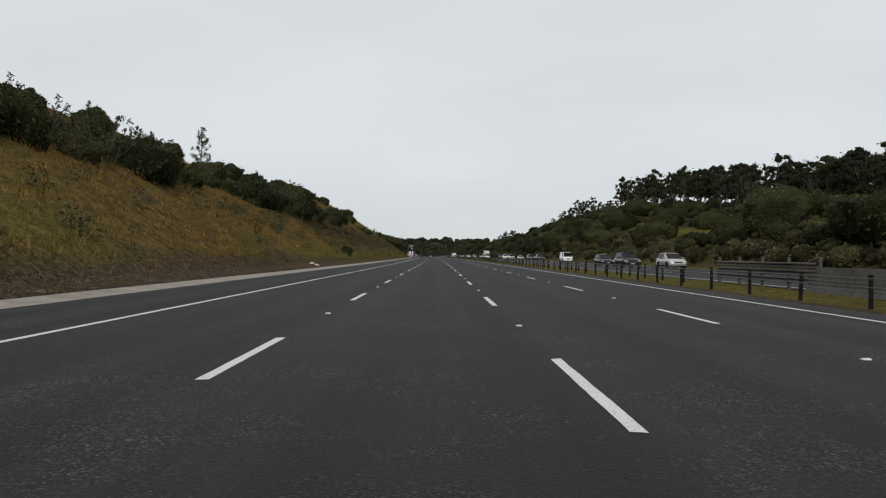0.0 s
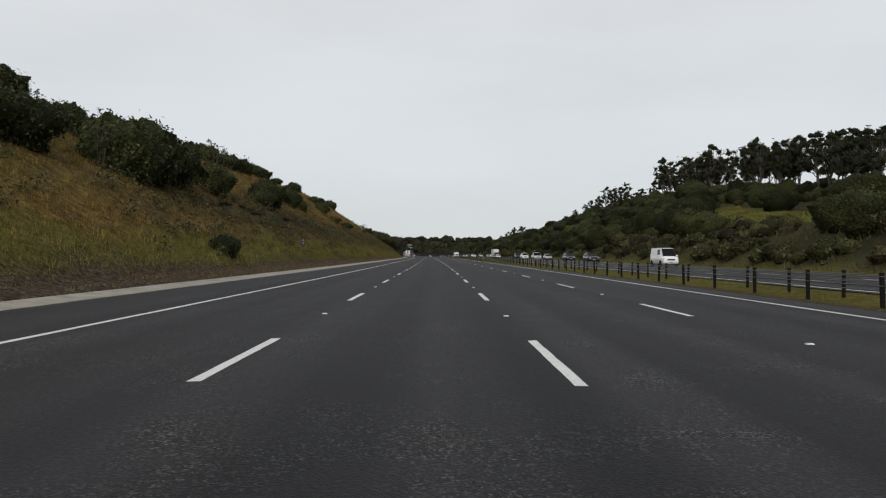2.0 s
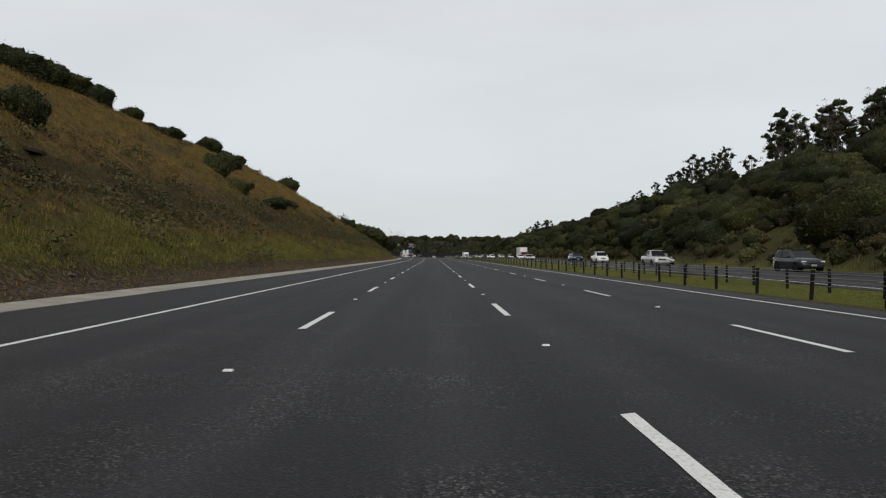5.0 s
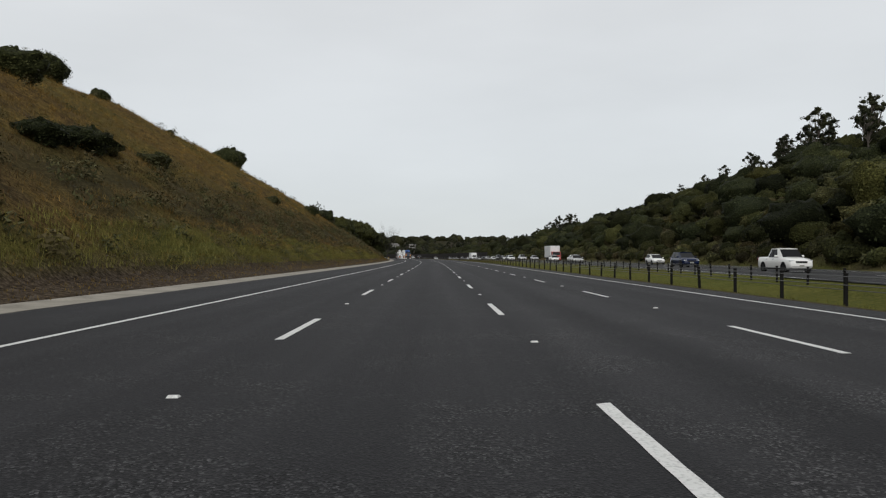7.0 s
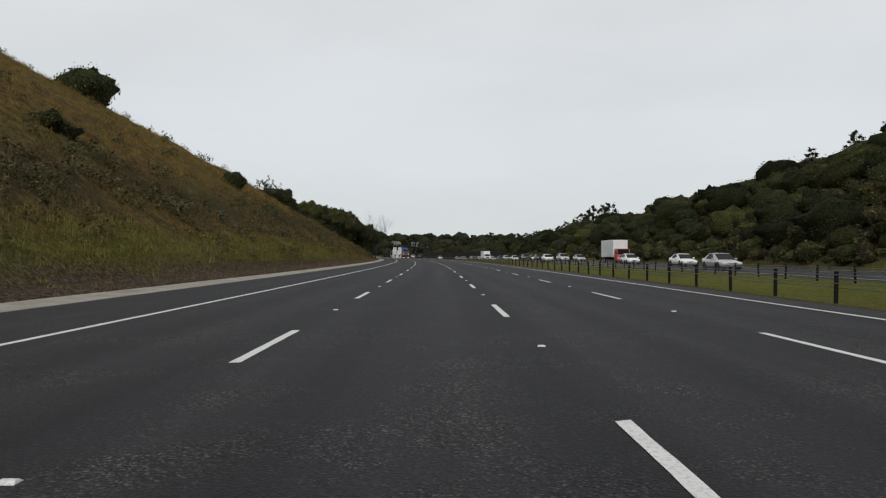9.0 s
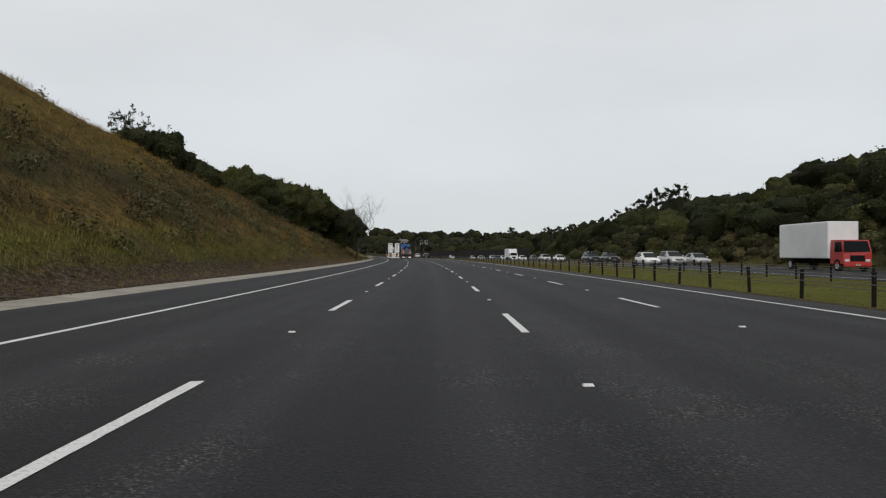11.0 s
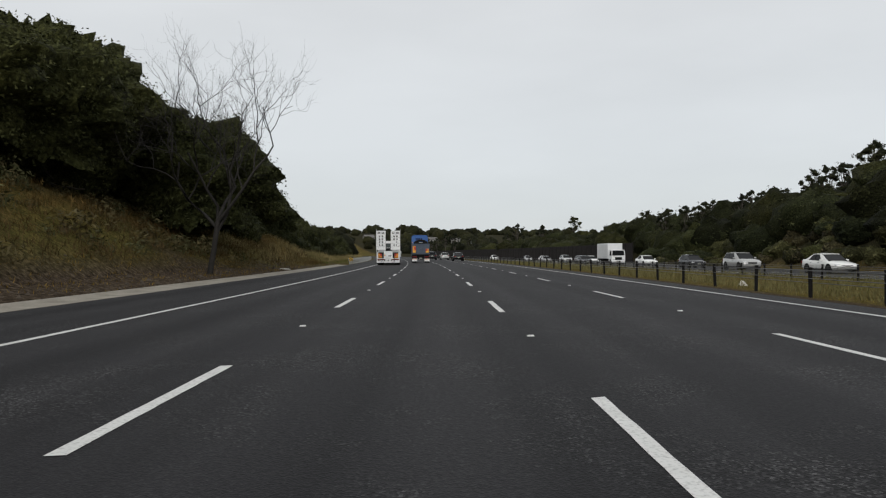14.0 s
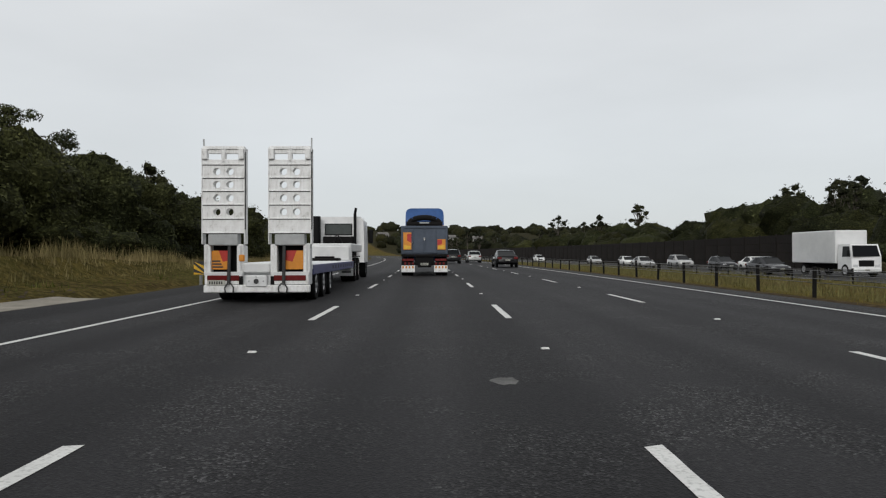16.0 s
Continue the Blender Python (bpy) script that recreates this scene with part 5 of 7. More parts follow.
# the rest of the hillside scrub and the far woods, as joined stands
def stand(name, spots_, sizes, rng, mat, n_leaf, leaf, label, tall=1.0, lobes=10, na=16, ne=8):
    """Many crowns joined in one mesh."""
    out, VV, FF, start, hue = [], [], [], 0, [[], []]
    for (x, y, z), big in zip(spots_, sizes):
        lob = dome_lobes(rng, 1.0, 1.3 * tall * rng.uniform(0.8, 1.15), lobes)
        a = rng.uniform(0, 2 * math.pi)
        c, d = math.cos(a), math.sin(a)
        turn = np.array([[c, d, 0], [-d, c, 0], [0, 0, 1]]) * big
        at_ = np.array([x, y, z])
        L, CV, CF = crown(rng, lob, int(n_leaf * (big / 2) ** 0.9) + 20, leaf * (1.8 / big) ** 0.75, na, ne, out=0.08, rough=0.09)
        out.append(L @ turn + at_)
        VV.append(CV @ turn + at_)
        FF.append(CF + start)
        start += len(CV)
        tone = np.array([1.0, 1.0, 1.0]) * rng.uniform(0.45, 1.25) + np.array([0.16, 0.09, 0.0]) * max(0, rng.normal(-0.2, 0.6))
        hue[0].append(np.tile(tone, (len(L), 1)))
        hue[1].append(np.tile(tone, (len(CV), 1)))
    ob = foliage(name, (np.concatenate(out), np.concatenate(VV), np.concatenate(FF)), mat, None, np.concatenate(hue[0] + hue[1]))
    return tagged(ob, label, "trees", kind="stuff")


def scrub(n, s0, s1, q0, q1, rng, skip=True, thin=0.82):
    s, q = rng.uniform(s0, s1, n), q0 + (q1 - q0) * rng.rand(n) ** 1.5
    u = oncoming(s) + 14.5 + q
    if skip:
        ok = np.array([not clearing(a, b) and not (below_bench(a, b) and rng.rand() < thin) for a, b in zip(s, u)])
        s, u = s[ok], u[ok]
    return spots(s, u, ground_z(s, u) - 0.12)


rg = np.random.RandomState(33)
P = scrub(230, 0, 290, 3, 60, rg)
stand("hillside_scrub", P, 1.2 + 2.8 * rg.rand(len(P)) ** 1.6, rg, M_LEAF_OLIVE, 270, 0.085, "dense olive scrub covering the hillside", lobes=16, na=14, ne=7)
P = scrub(190, 0, 420, 8, 60, rg)
stand("hillside_scrub", P, 1.4 + 3.0 * rg.rand(len(P)) ** 1.6, rg, M_LEAF_DARK, 270, 0.085, "dark green scrub covering the hillside", lobes=16, na=14, ne=7)
P = scrub(210, 0, 560, 2, 56, rg)
stand("hillside_scrub", P, rg.uniform(1.0, 2.4, len(P)), rg, M_LEAF_GREY, 200, 0.095, "grey-green scrub covering the hillside", lobes=12)
P = scrub(250, 240, 560, 4, 82, rg, False)
stand("hillside_woods", P, 1.3 + 2.3 * rg.rand(len(P)) ** 1.6, rg, M_LEAF_OLIVE, 230, 0.088, "olive-green woods on the hillside", lobes=22, na=15, ne=8)
P = scrub(460, 240, 560, 3, 82, rg, False)
stand("hillside_woods", P, 1.4 + 2.6 * rg.rand(len(P)) ** 1.6, rg, M_LEAF_DARK, 230, 0.088, "dark green woods on the hillside", lobes=22, na=15, ne=8)
P = scrub(60, 415, 525, 28, 84, rg, False)
stand("hillside_woods", P, rg.uniform(2.8, 4.2, len(P)), rg, M_LEAF_DARK, 340, 0.078, "tall dark green woods on the hillside", lobes=26, na=18, ne=9)
P = scrub(760, 0, 550, 0.0, 16, rg, thin=0.25)
stand("roadside_scrub", P, rg.uniform(0.4, 1.4, len(P)), rg, M_LEAF_DRY, 80, 0.13, "grey-brown dry scrub at the foot of the hill", 0.9, 8, 9, 4)
P = scrub(820, 10, 550, 0.0, 20, rg, thin=0.25)
stand("roadside_scrub", P, rg.uniform(0.4, 1.6, len(P)), rg, M_LEAF_GREY, 80, 0.13, "grey-green low scrub at the foot of the hill", 0.9, 8, 9, 4)
P = scrub(300, 250, 560, 0.0, 22, rg)
stand("roadside_scrub", P, rg.uniform(0.7, 2.0, len(P)), rg, M_LEAF_OLIVE, 100, 0.11, "olive low scrub at the foot of the hill", 0.9, 9, 10, 5)
P = scrub(190, 500, 760, 6, 46, rg, False)
stand("wall_woods", P, rg.uniform(3.2, 5.2, len(P)), rg, M_LEAF_DARK, 150, 0.1, "dark woods behind the noise wall", 1.15, 18, 14, 7)
s, u = rg.uniform(90, 350, 80), rg.uniform(76, 104, 80)
P = spots(s, u, ground_z(s, u) - 0.5)
stand("gum_understorey", P, rg.uniform(1.6, 3.2, 80), rg, M_LEAF_DARK, 180, 0.085, "dark bushes below the gum trees", lobes=12)
s, u = rg.uniform(620, 1000, 240), -rg.uniform(15, 120, 240)
P = spots(s, u, ground_z(s, u) - 0.3)
stand("far_woods", P, rg.uniform(3, 5, 240), rg, M_LEAF_GUM, 34, 0.18, "dark woods in the distance", 1.2, 9, 9, 5)
s, u = rg.uniform(760, 1120, 300), rg.uniform(46, 300, 300)
P = spots(s, u, ground_z(s, u) - 0.3)
stand("far_woods", P, rg.uniform(3.5, 6, 300), rg, M_LEAF_GUM, 28, 0.18, "dark woods in the distance", 1.2, 9, 9, 5)
s, u = rg.uniform(1060, 1330, 520), rg.uniform(-400, 420, 520)
far_homes = ((1100.0, 116.9), (1091.0, 137.5), (1125.0, 60.1))
for hs, hu in far_homes:
    ok = (np.abs(u - hu) > 7.5) | (s > hs + 6) | (s < hs - 30)
    s, u = s[ok], u[ok]
P = spots(s, u, ground_z(s, u) - 0.4)
stand("far_woods", P, rg.uniform(4.0, 8.5, len(P)), rg, M_LEAF_GUM, 18, 0.21, "wooded ridge on the horizon", 1.1, 9, 8, 5)

for k in range(18):
    s = rg.uniform(660, 960)
    plant("gum", s, rg.choice([-1, 1]) * rg.uniform(30, 110) + 12, rg.uniform(0.75, 1.1), rg, "gum trees in the far woods")

rg2 = np.random.RandomState(71)
for s, u, z_ in ((331.5, 66.9, 0.82), (334, 70.5, 0.75), (331.5, 61.8, 0.56), (328, 63.5, 0.6), (347.5, 63.4, 0.52), (352.5, 60, 0.46), (340, 66.5, 0.62), (318, 68, 0.75), (312, 64.5, 0.6), (324, 73, 0.8), (383, 63, 0.42), (376, 66, 0.5)):
    plant("gum", s, u, z_, rg2, "gum trees on the hill crest")
for s, u, z_ in ((600, 60, 0.62), (606, 66, 0.7), (612, 62, 0.6), (584, 63, 0.72), (576, 66, 0.7), (618, 70, 0.72), (568, 62, 0.68), (592, 68, 0.75), (628, 66, 0.62), (560, 66, 0.75), (640, 74, 0.7), (552, 60, 0.62)):
    plant("gum", s, u, z_, rg2, "gum trees beyond the oncoming carriageway")

# weeds in the cutting: low dark clumps among the grass
n = 8200
s = rg.uniform(-5, 470, n)
a = 12.4 + (np.interp(s, CREST_S, CREST_Z) / 0.7) * rg.rand(n) ** 1.2
z = ground_z(s, -a)
like = np.exp(-((z - 5.0) / 3.2) ** 2) * np.interp(s, [0, 60, 110, 140, 400, 440], [0.05, 0.1, 0.4, 1, 1, 0.4]) * np.clip(fbm(s * 0.14 + 2, -a * 0.22) * 2.6 - 0.75, 0, 1)
ok = rg.rand(n) < like + np.interp(s, [60, 130], [0.015, 0.05])
P = spots(s[ok], -a[ok], z[ok] - 0.08)
half = rg.rand(len(P)) < 0.6
for sel, mt, label in ((half, M_LEAF_DRY, "brown dead weeds on the cutting slope"), (~half, M_LEAF_GREY, "dull green weeds on the cutting slope")):
    out = []
    for p in P[sel]:
        k = rg.uniform(0.28, 0.95)
        out.append(leaves(rg, [(0, 0, 0.4, 1, 1, 0.75)], 90, 0.11, 0.8, 2.4) * k + p)
    V = np.concatenate(out)
    tagged(foliage("slope_weeds", V, mt), label, "weeds", kind="stuff")

# clods and pebbles on the bare strip beside the gutter
n = 5200
s = rg.uniform(-5, 505, n)
u = -10.2 - np.abs(rg.normal(0, 1.3, n))
k = rg.gamma(1.6, 0.024, n) + 0.012
z = ground_z(s, u)
C = spots(s, u, z)
d8 = np.array([(1, 0, 0), (0, 1, 0), (-1, 0, 0), (0, -1, 0), (0, 0, 0.8)])
V = (C[:, None, :] + d8[None] * (k[:, None] * rg.uniform(0.6, 1.4, (n, 5)))[..., None]).reshape(-1, 3)
b = np.arange(n)[:, None, None] * 5
F = (b + np.array([(0, 1, 4), (1, 2, 4), (2, 3, 4), (3, 0, 4)])[None]).reshape(-1, 3)
tagged(put("clods", V, F, M_EARTH), "brown clods and pebbles on bare soil beside the gutter", "stones", kind="stuff")
for kind, pats in PATTERNS.items():
    for i, ob in enumerate(pats):
        if (kind, i) not in used:
            for o in (*ob.children_recursive, ob):
                bpy.data.objects.remove(o)


# ---- vehicles ----
def loft(sections, cap=True):
    """A closed skin through rings of equal length."""
    bm = bmesh.new()
    rings = [[bm.verts.new(p) for p in ring] for ring in sections]
    n = len(rings[0])
    for a, b in zip(rings, rings[1:]):
        for j in range(n):
            bm.faces.new((a[j], a[(j + 1) % n], b[(j + 1) % n], b[j]))
    if cap:
        bm.faces.new(rings[0][::-1])
        bm.faces.new(rings[-1])
    bmesh.ops.recalc_face_normals(bm, faces=bm.faces)
    return bm


def wheel(parent, x, y, r, w, rim_mat=None, dual=False):
    sgn = 1 if x > 0 else -1
    bm = bmesh.new()
    n = 20
    prof = [(-w / 2, r * 0.62), (-w / 2, r * 0.93), (-w * 0.38, r), (w * 0.38, r), (w / 2, r * 0.93), (w / 2, r * 0.62)]
    rings = [[bm.verts.new((a, q * math.cos(t), q * math.sin(t))) for a, q in prof] for t in np.arange(n) * 2 * math.pi / n]
    for i in range(n):
        for j in range(len(prof) - 1):
            bm.faces.new((rings[i][j], rings[i][j + 1], rings[(i + 1) % n][j + 1], rings[(i + 1) % n][j]))
    root = part("wheel", bm, M_TYRE, parent)
    root.matrix_basis = pose(x, y, r)
    bm = bmesh.new()
    o = sgn * w * 0.42
    hub = bm.verts.new((sgn * w * 0.3, 0, 0))
    k = 20
    outer = [bm.verts.new((o, r * 0.62 * math.cos(t), r * 0.62 * math.sin(t))) for t in np.arange(k) * 2 * math.pi / k]
    inner = [bm.verts.new((o - sgn * (0.05 if i % 4 < 2 else 0.0) * 1.2, r * 0.5 * math.cos(t), r * 0.5 * math.sin(t))) for i, t in enumerate(np.arange(k) * 2 * math.pi / k)]
    for i in range(k):
        bm.faces.new((outer[i], outer[(i + 1) % k], inner[(i + 1) % k], inner[i]))
        bm.faces.new((inner[i], inner[(i + 1) % k], hub))
    part("rim", bm, rim_mat or M_RIM, root)
    return root


def plate(parent, x, y, z, out, w=0.37, h=0.12):
    p = part("number_plate", boxes((x - w / 2, x + w / 2, y - 0.006, y + 0.006, z - h / 2, z + h / 2), bevel=0.003), M_PLATE, parent)
    part("bars", boxes(*[(x - w * 0.4 + w * 0.135 * i, x - w * 0.4 + w * 0.135 * i + w * 0.08, y + out * 0.0085 - 0.001, y + out * 0.0085 + 0.001, z - h * 0.28, z + h * 0.28) for i in range(6)]), M_BAR, p, "dark plain bars")


CARS = {  # length, width, height, lower line (y from the front, z), base of the cabin, roof span
    "sedan": (4.65, 1.80, 1.44, ((0, 0.52), (0.06, 0.66), (0.3, 0.74), (1.25, 0.9), (3.75, 1.0), (4.45, 1.02), (4.60, 0.92), (4.65, 0.6)), (1.1, 4.1), (2.1, 3.2)),
    "hatch": (4.2, 1.76, 1.48, ((0, 0.54), (0.06, 0.68), (0.3, 0.78), (1.1, 0.93), (3.5, 1.0), (4.0, 1.02), (4.15, 0.95), (4.2, 0.6)), (0.85, 4.08), (1.95, 3.5)),
    "suv": (4.6, 1.86, 1.64, ((0, 0.6), (0.06, 0.80), (0.25, 0.92), (0.6, 1.0), (1.2, 1.06), (2.4, 1.05), (3.7, 1.1), (4.4, 1.12), (4.55, 1.02), (4.6, 0.62)), (1.05, 4.5), (2.05, 4.0)),
    "ute": (5.2, 1.85, 1.78, ((0, 0.7), (0.06, 0.9), (0.5, 1.02), (1.4, 1.14), (3.4, 1.14), (4.9, 1.14), (5.15, 1.12), (5.2, 0.7)), (1.25, 3.55), (1.95, 3.15)),
    "van": (4.7, 1.75, 1.98, ((0, 0.66), (0.05, 0.9), (0.35, 1.05), (0.7, 1.16), (3.7, 1.18), (4.5, 1.18), (4.65, 1.15), (4.7, 0.66)), (0.5, 4.66), (1.3, 4.55)),
}


def make_car(kind, paint, label, category="car", rack=False, name="car"):
    L, W, H, line, cab, roof = CARS[kind]
    root = tagged(new(name), label, category)
    hw = W / 2
    secs = []
    ys = [p[0] for p in line]
    for y in sorted(set(ys + list(np.linspace(0.2, L - 0.2, 9)))):
        z = float(np.interp(y, ys, [p[1] for p in line]))
        e = min(y, L - y)
        k = hw * (1 - 0.16 * max(0, 1 - e / 0.55) ** 2)
        z0 = 0.24 + 0.1 * max(0, 1 - e / 0.5)
        yy = L / 2 - y
        zm = z0 + (z - z0) * 0.55
        half = [(k * 0.90, z0), (k * 0.985, z0 + 0.12), (k, zm), (k * 0.965, z - 0.09), (k * 0.88, z - 0.02), (k * 0.45, z + 0.018)]
        secs.append([(x, yy, q) for x, q in half] + [(-x, yy, q) for x, q in half[::-1]])
    body = part("body", loft(secs), paint, root)
    body.data.shade_smooth()
    zb = lambda y: float(np.interp(y, ys, [p[1] for p in line])) - 0.02
    c0, c1, r0, r1 = cab[0], cab[1], roof[0], roof[1]
    wb, wr = hw * 0.92, hw * 0.76
    P = lambda x, y, z: (x, L / 2 - y, z)
    # glass shell, set in between body and roof
    bm = bmesh.new()
    low = [P(-wb * 0.86, c0, zb(c0)), P(wb * 0.86, c0, zb(c0)), P(wb, (c0 + r0) / 2 + 0.25, zb((c0 + r0) / 2)), P(wb, (r1 + c1) / 2 - 0.1, zb((r1 + c1) / 2)), P(wb * 0.9, c1, zb(c1)), P(-wb * 0.9, c1, zb(c1)), P(-wb, (r1 + c1) / 2 - 0.1, zb((r1 + c1) / 2)), P(-wb, (c0 + r0) / 2 + 0.25, zb((c0 + r0) / 2))]
    ht = H - 0.05
    top = [P(-wr * 0.92, r0, ht), P(wr * 0.92, r0, ht), P(wr, r0 + 0.2, ht), P(wr, r1 - 0.15, ht), P(wr * 0.94, r1, ht), P(-wr * 0.94, r1, ht), P(-wr, r1 - 0.15, ht), P(-wr, r0 + 0.2, ht)]
    names = {0: "windscreen", 2: "side_window", 4: "rear_window", 6: "side_window"}
    for j in range(8):
        k = (j + 1) % 8
        b_ = bmesh.new()
        b_.faces.new([b_.verts.new(v) for v in (low[j], low[k], top[k], top[j])])
        if j in names:
            side_solid = kind == "van" and j in (2, 6)
            part(names[j], b_, paint if side_solid else M_GLASS, root)
            if side_solid:
                sg_ = 1 if j == 2 else -1
                q = bmesh.new()
                w_ = [Vector(low[j]), Vector(low[k]), Vector(top[k]), Vector(top[j])]
                if j == 6:
                    w_ = [w_[1], w_[0], w_[3], w_[2]]
                at_ = lambda a, b: (w_[0].lerp(w_[1], a)).lerp(w_[3].lerp(w_[2], a), b) + Vector((sg_ * 0.006, 0, 0))
                q.faces.new([q.verts.new(at_(a, b)) for a, b in ((0.0, 0.12), (0.28, 0.12), (0.28, 0.85), (0.0, 0.85))])
                part("side_window", q, M_GLASS, root)
        else:
            part("pillar", b_, paint, root)
    # roof skin, slightly crowned
    secs = []
    for f in np.linspace(0, 1, 6):
        y = (r0 - 0.04) + (r1 - r0 + 0.08) * f
        cr = 0.055 * math.sin(math.pi * min(1, max(0.08, f)) * 0.92 + 0.08)
        k = wr * (0.95 if f in (0, 1) else 1.02)
        half = [(k, ht - 0.03), (k * 0.96, ht + 0.02), (k * 0.5, ht + 0.02 + cr)]
        secs.append([P(x, y, z) for x, z in half] + [P(-x, y, z) for x, z in half[::-1]])
    rf = part("roof", loft(secs), paint, root)
    if kind not in ("van",):
        for sg_ in (-1, 1):
            mid_y = (r0 + r1) / 2 + 0.1
            b_ = bmesh.new()
            zz = zb(mid_y)
            b_.faces.new([b_.verts.new(v) for v in (P(sg_ * (wb + 0.012), mid_y - 0.06, zz), P(sg_ * (wb + 0.012), mid_y + 0.06, zz), P(sg_ * (wr + 0.012), mid_y + 0.05, ht), P(sg_ * (wr + 0.012), mid_y - 0.05, ht))])
            part("pillar", b_, M_TRIM, root)
    if rack:
        part("roof_rack", boxes(*[P_ for q in (r0 + 0.35, r1 - 0.6) for P_ in [(-wr, wr, L / 2 - q - 0.03, L / 2 - q + 0.03, H + 0.05, H + 0.09)]], *[(x - 0.02, x + 0.02, L / 2 - r1 + 0.2, L / 2 - r0 - 0.2, H, H + 0.06) for x in (-wr * 0.9, wr * 0.9)], bevel=0.008), M_TRIM, root)
    zl = line[1][1]
    zt = line[-2][1]
    for sg_ in (-1, 1):
        bm = boxes((min(sg_ * hw * 0.52, sg_ * hw * 0.9), max(sg_ * hw * 0.52, sg_ * hw * 0.9), L / 2 - 0.34, L / 2 - 0.05, zl - 0.09, zl + 0.01), bevel=0.02)
        part("headlight", bm, M_LAMP_CLEAR, root)
        bm = boxes((min(sg_ * hw * 0.55, sg_ * hw * 0.93), max(sg_ * hw * 0.55, sg_ * hw * 0.93), -L / 2 - 0.006, -L / 2 + 0.2, zt - 0.22, zt - 0.04), bevel=0.02)
        part("tail_light", bm, M_LAMP_RED, root)
        mr = part("mirror", boxes((min(sg_ * hw * 0.95, sg_ * (hw + 0.17)), max(sg_ * hw * 0.95, sg_ * (hw + 0.17)), L / 2 - c0 - 0.62, L / 2 - c0 - 0.5, zb(c0) + 0.04, zb(c0) + 0.17), bevel=0.025), paint, root)
    part("grille", boxes((-hw * 0.45, hw * 0.45, L / 2 - 0.1, L / 2 + 0.008, zl - 0.22, zl - 0.06), (-hw * 0.62, hw * 0.62, L / 2 - 0.1, L / 2 - 0.012, 0.34, 0.46), bevel=0.015), M_TRIM, root)
    part("grille_bar", boxes((-hw * 0.43, hw * 0.43, L / 2 + 0.004, L / 2 + 0.014, zl - 0.15, zl - 0.125), bevel=0.004), M_CHROME, root)
    for sg_ in (-1, 1):
        part("fog_lamp", boxes((min(sg_ * hw * 0.66, sg_ * hw * 0.8), max(sg_ * hw * 0.66, sg_ * hw * 0.8), L / 2 - 0.14, L / 2 - 0.02, 0.33, 0.43), bevel=0.02), M_TRIM, root)
    part("rear_bumper", boxes((-hw * 0.84, hw * 0.84, -L / 2 - 0.03, -L / 2 + 0.1, 0.36, 0.52), bevel=0.03), M_TRIM if kind in ("suv", "ute", "van") else paint, root)
    part("front_bumper", boxes((-hw * 0.8, hw * 0.8, L / 2 - 0.12, L / 2 + 0.03, 0.46, 0.56), bevel=0.025), paint, root)
    for sg_ in (-1, 1):
        part("sill", boxes((min(sg_ * hw * 0.86, sg_ * (hw + 0.004)), max(sg_ * hw * 0.86, sg_ * (hw + 0.004)), -L / 2 + 1.3, L / 2 - 1.25, 0.22, 0.36), bevel=0.03), M_TRIM, root)
        for y_ in (0.15, -0.85):
            part("door_handle", boxes((sg_ * hw * 0.985 - 0.015, sg_ * hw * 0.985 + 0.015, y_ - 0.09, y_ + 0.09, zb(L / 2) - 0.16, zb(L / 2) - 0.13), bevel=0.006), M_TRIM, root)
    plate(root, 0, L / 2 + 0.036, 0.5, 1)
    plate(root, 0, -L / 2 - 0.036, zt - 0.22 if kind != "sedan" else 0.62, -1)
    r = 0.33 if kind in ("sedan", "hatch", "van") else 0.37
    for y in (L / 2 - 0.86, -L / 2 + (0.95 if kind != "ute" else 1.15)):
        for sg_ in (-1, 1):
            arch = bmesh.new()
            bmesh.ops.create_cone(arch, cap_ends=True, segments=18, radius1=r + 0.055, radius2=r + 0.055, depth=0.06, matrix=pose(sg_ * (hw - 0.025), y, r, 0, 90, 0))
            part("wheel_arch", arch, M_TRIM, root)
            wheel(root, sg_ * (hw - 0.09), y, r, 0.21)
    return root


def car_paint(name, c, coat=0.25, metal=0.0):
    return plain(name, c, 0.1, 0.28, metal, 0.04, 2.0, coat * 0.25)


P_BLACK = car_paint("paint_black", (0.0035, 0.0035, 0.004), 0.0)
P_SILVER = car_paint("paint_silver", (0.42, 0.42, 0.41), 0.4, 0.25)
P_GREY = car_paint("paint_grey", (0.028, 0.029, 0.032), 0.2, 0.1)
P_WHITE = car_paint("paint_white", (0.72, 0.72, 0.70))
P_BLUE = car_paint("paint_blue", (0.004, 0.011, 0.04), 0.0)
P_DARK = car_paint("paint_dark_green", (0.007, 0.009, 0.009), 0.0)

FAR = "oncoming cars"
AHEAD = "cars ahead"
made = {}


def car(kind, paint, label, s, u, turn, group, rack=False, category="car"):
    key = (kind, paint.name, label, rack)
    z = 0.0 if u < 9 else float(far_z(s))
    if key in made:
        ob = copy_thing(made[key], Matrix())
    else:
        ob = made[key] = make_car(kind, paint, label, category, rack, {"ute": "utility_truck", "van": "van"}.get(kind, "car"))
    ob.matrix_basis = on_road(s, u, z, turn)
    ob["group"] = group
    return ob


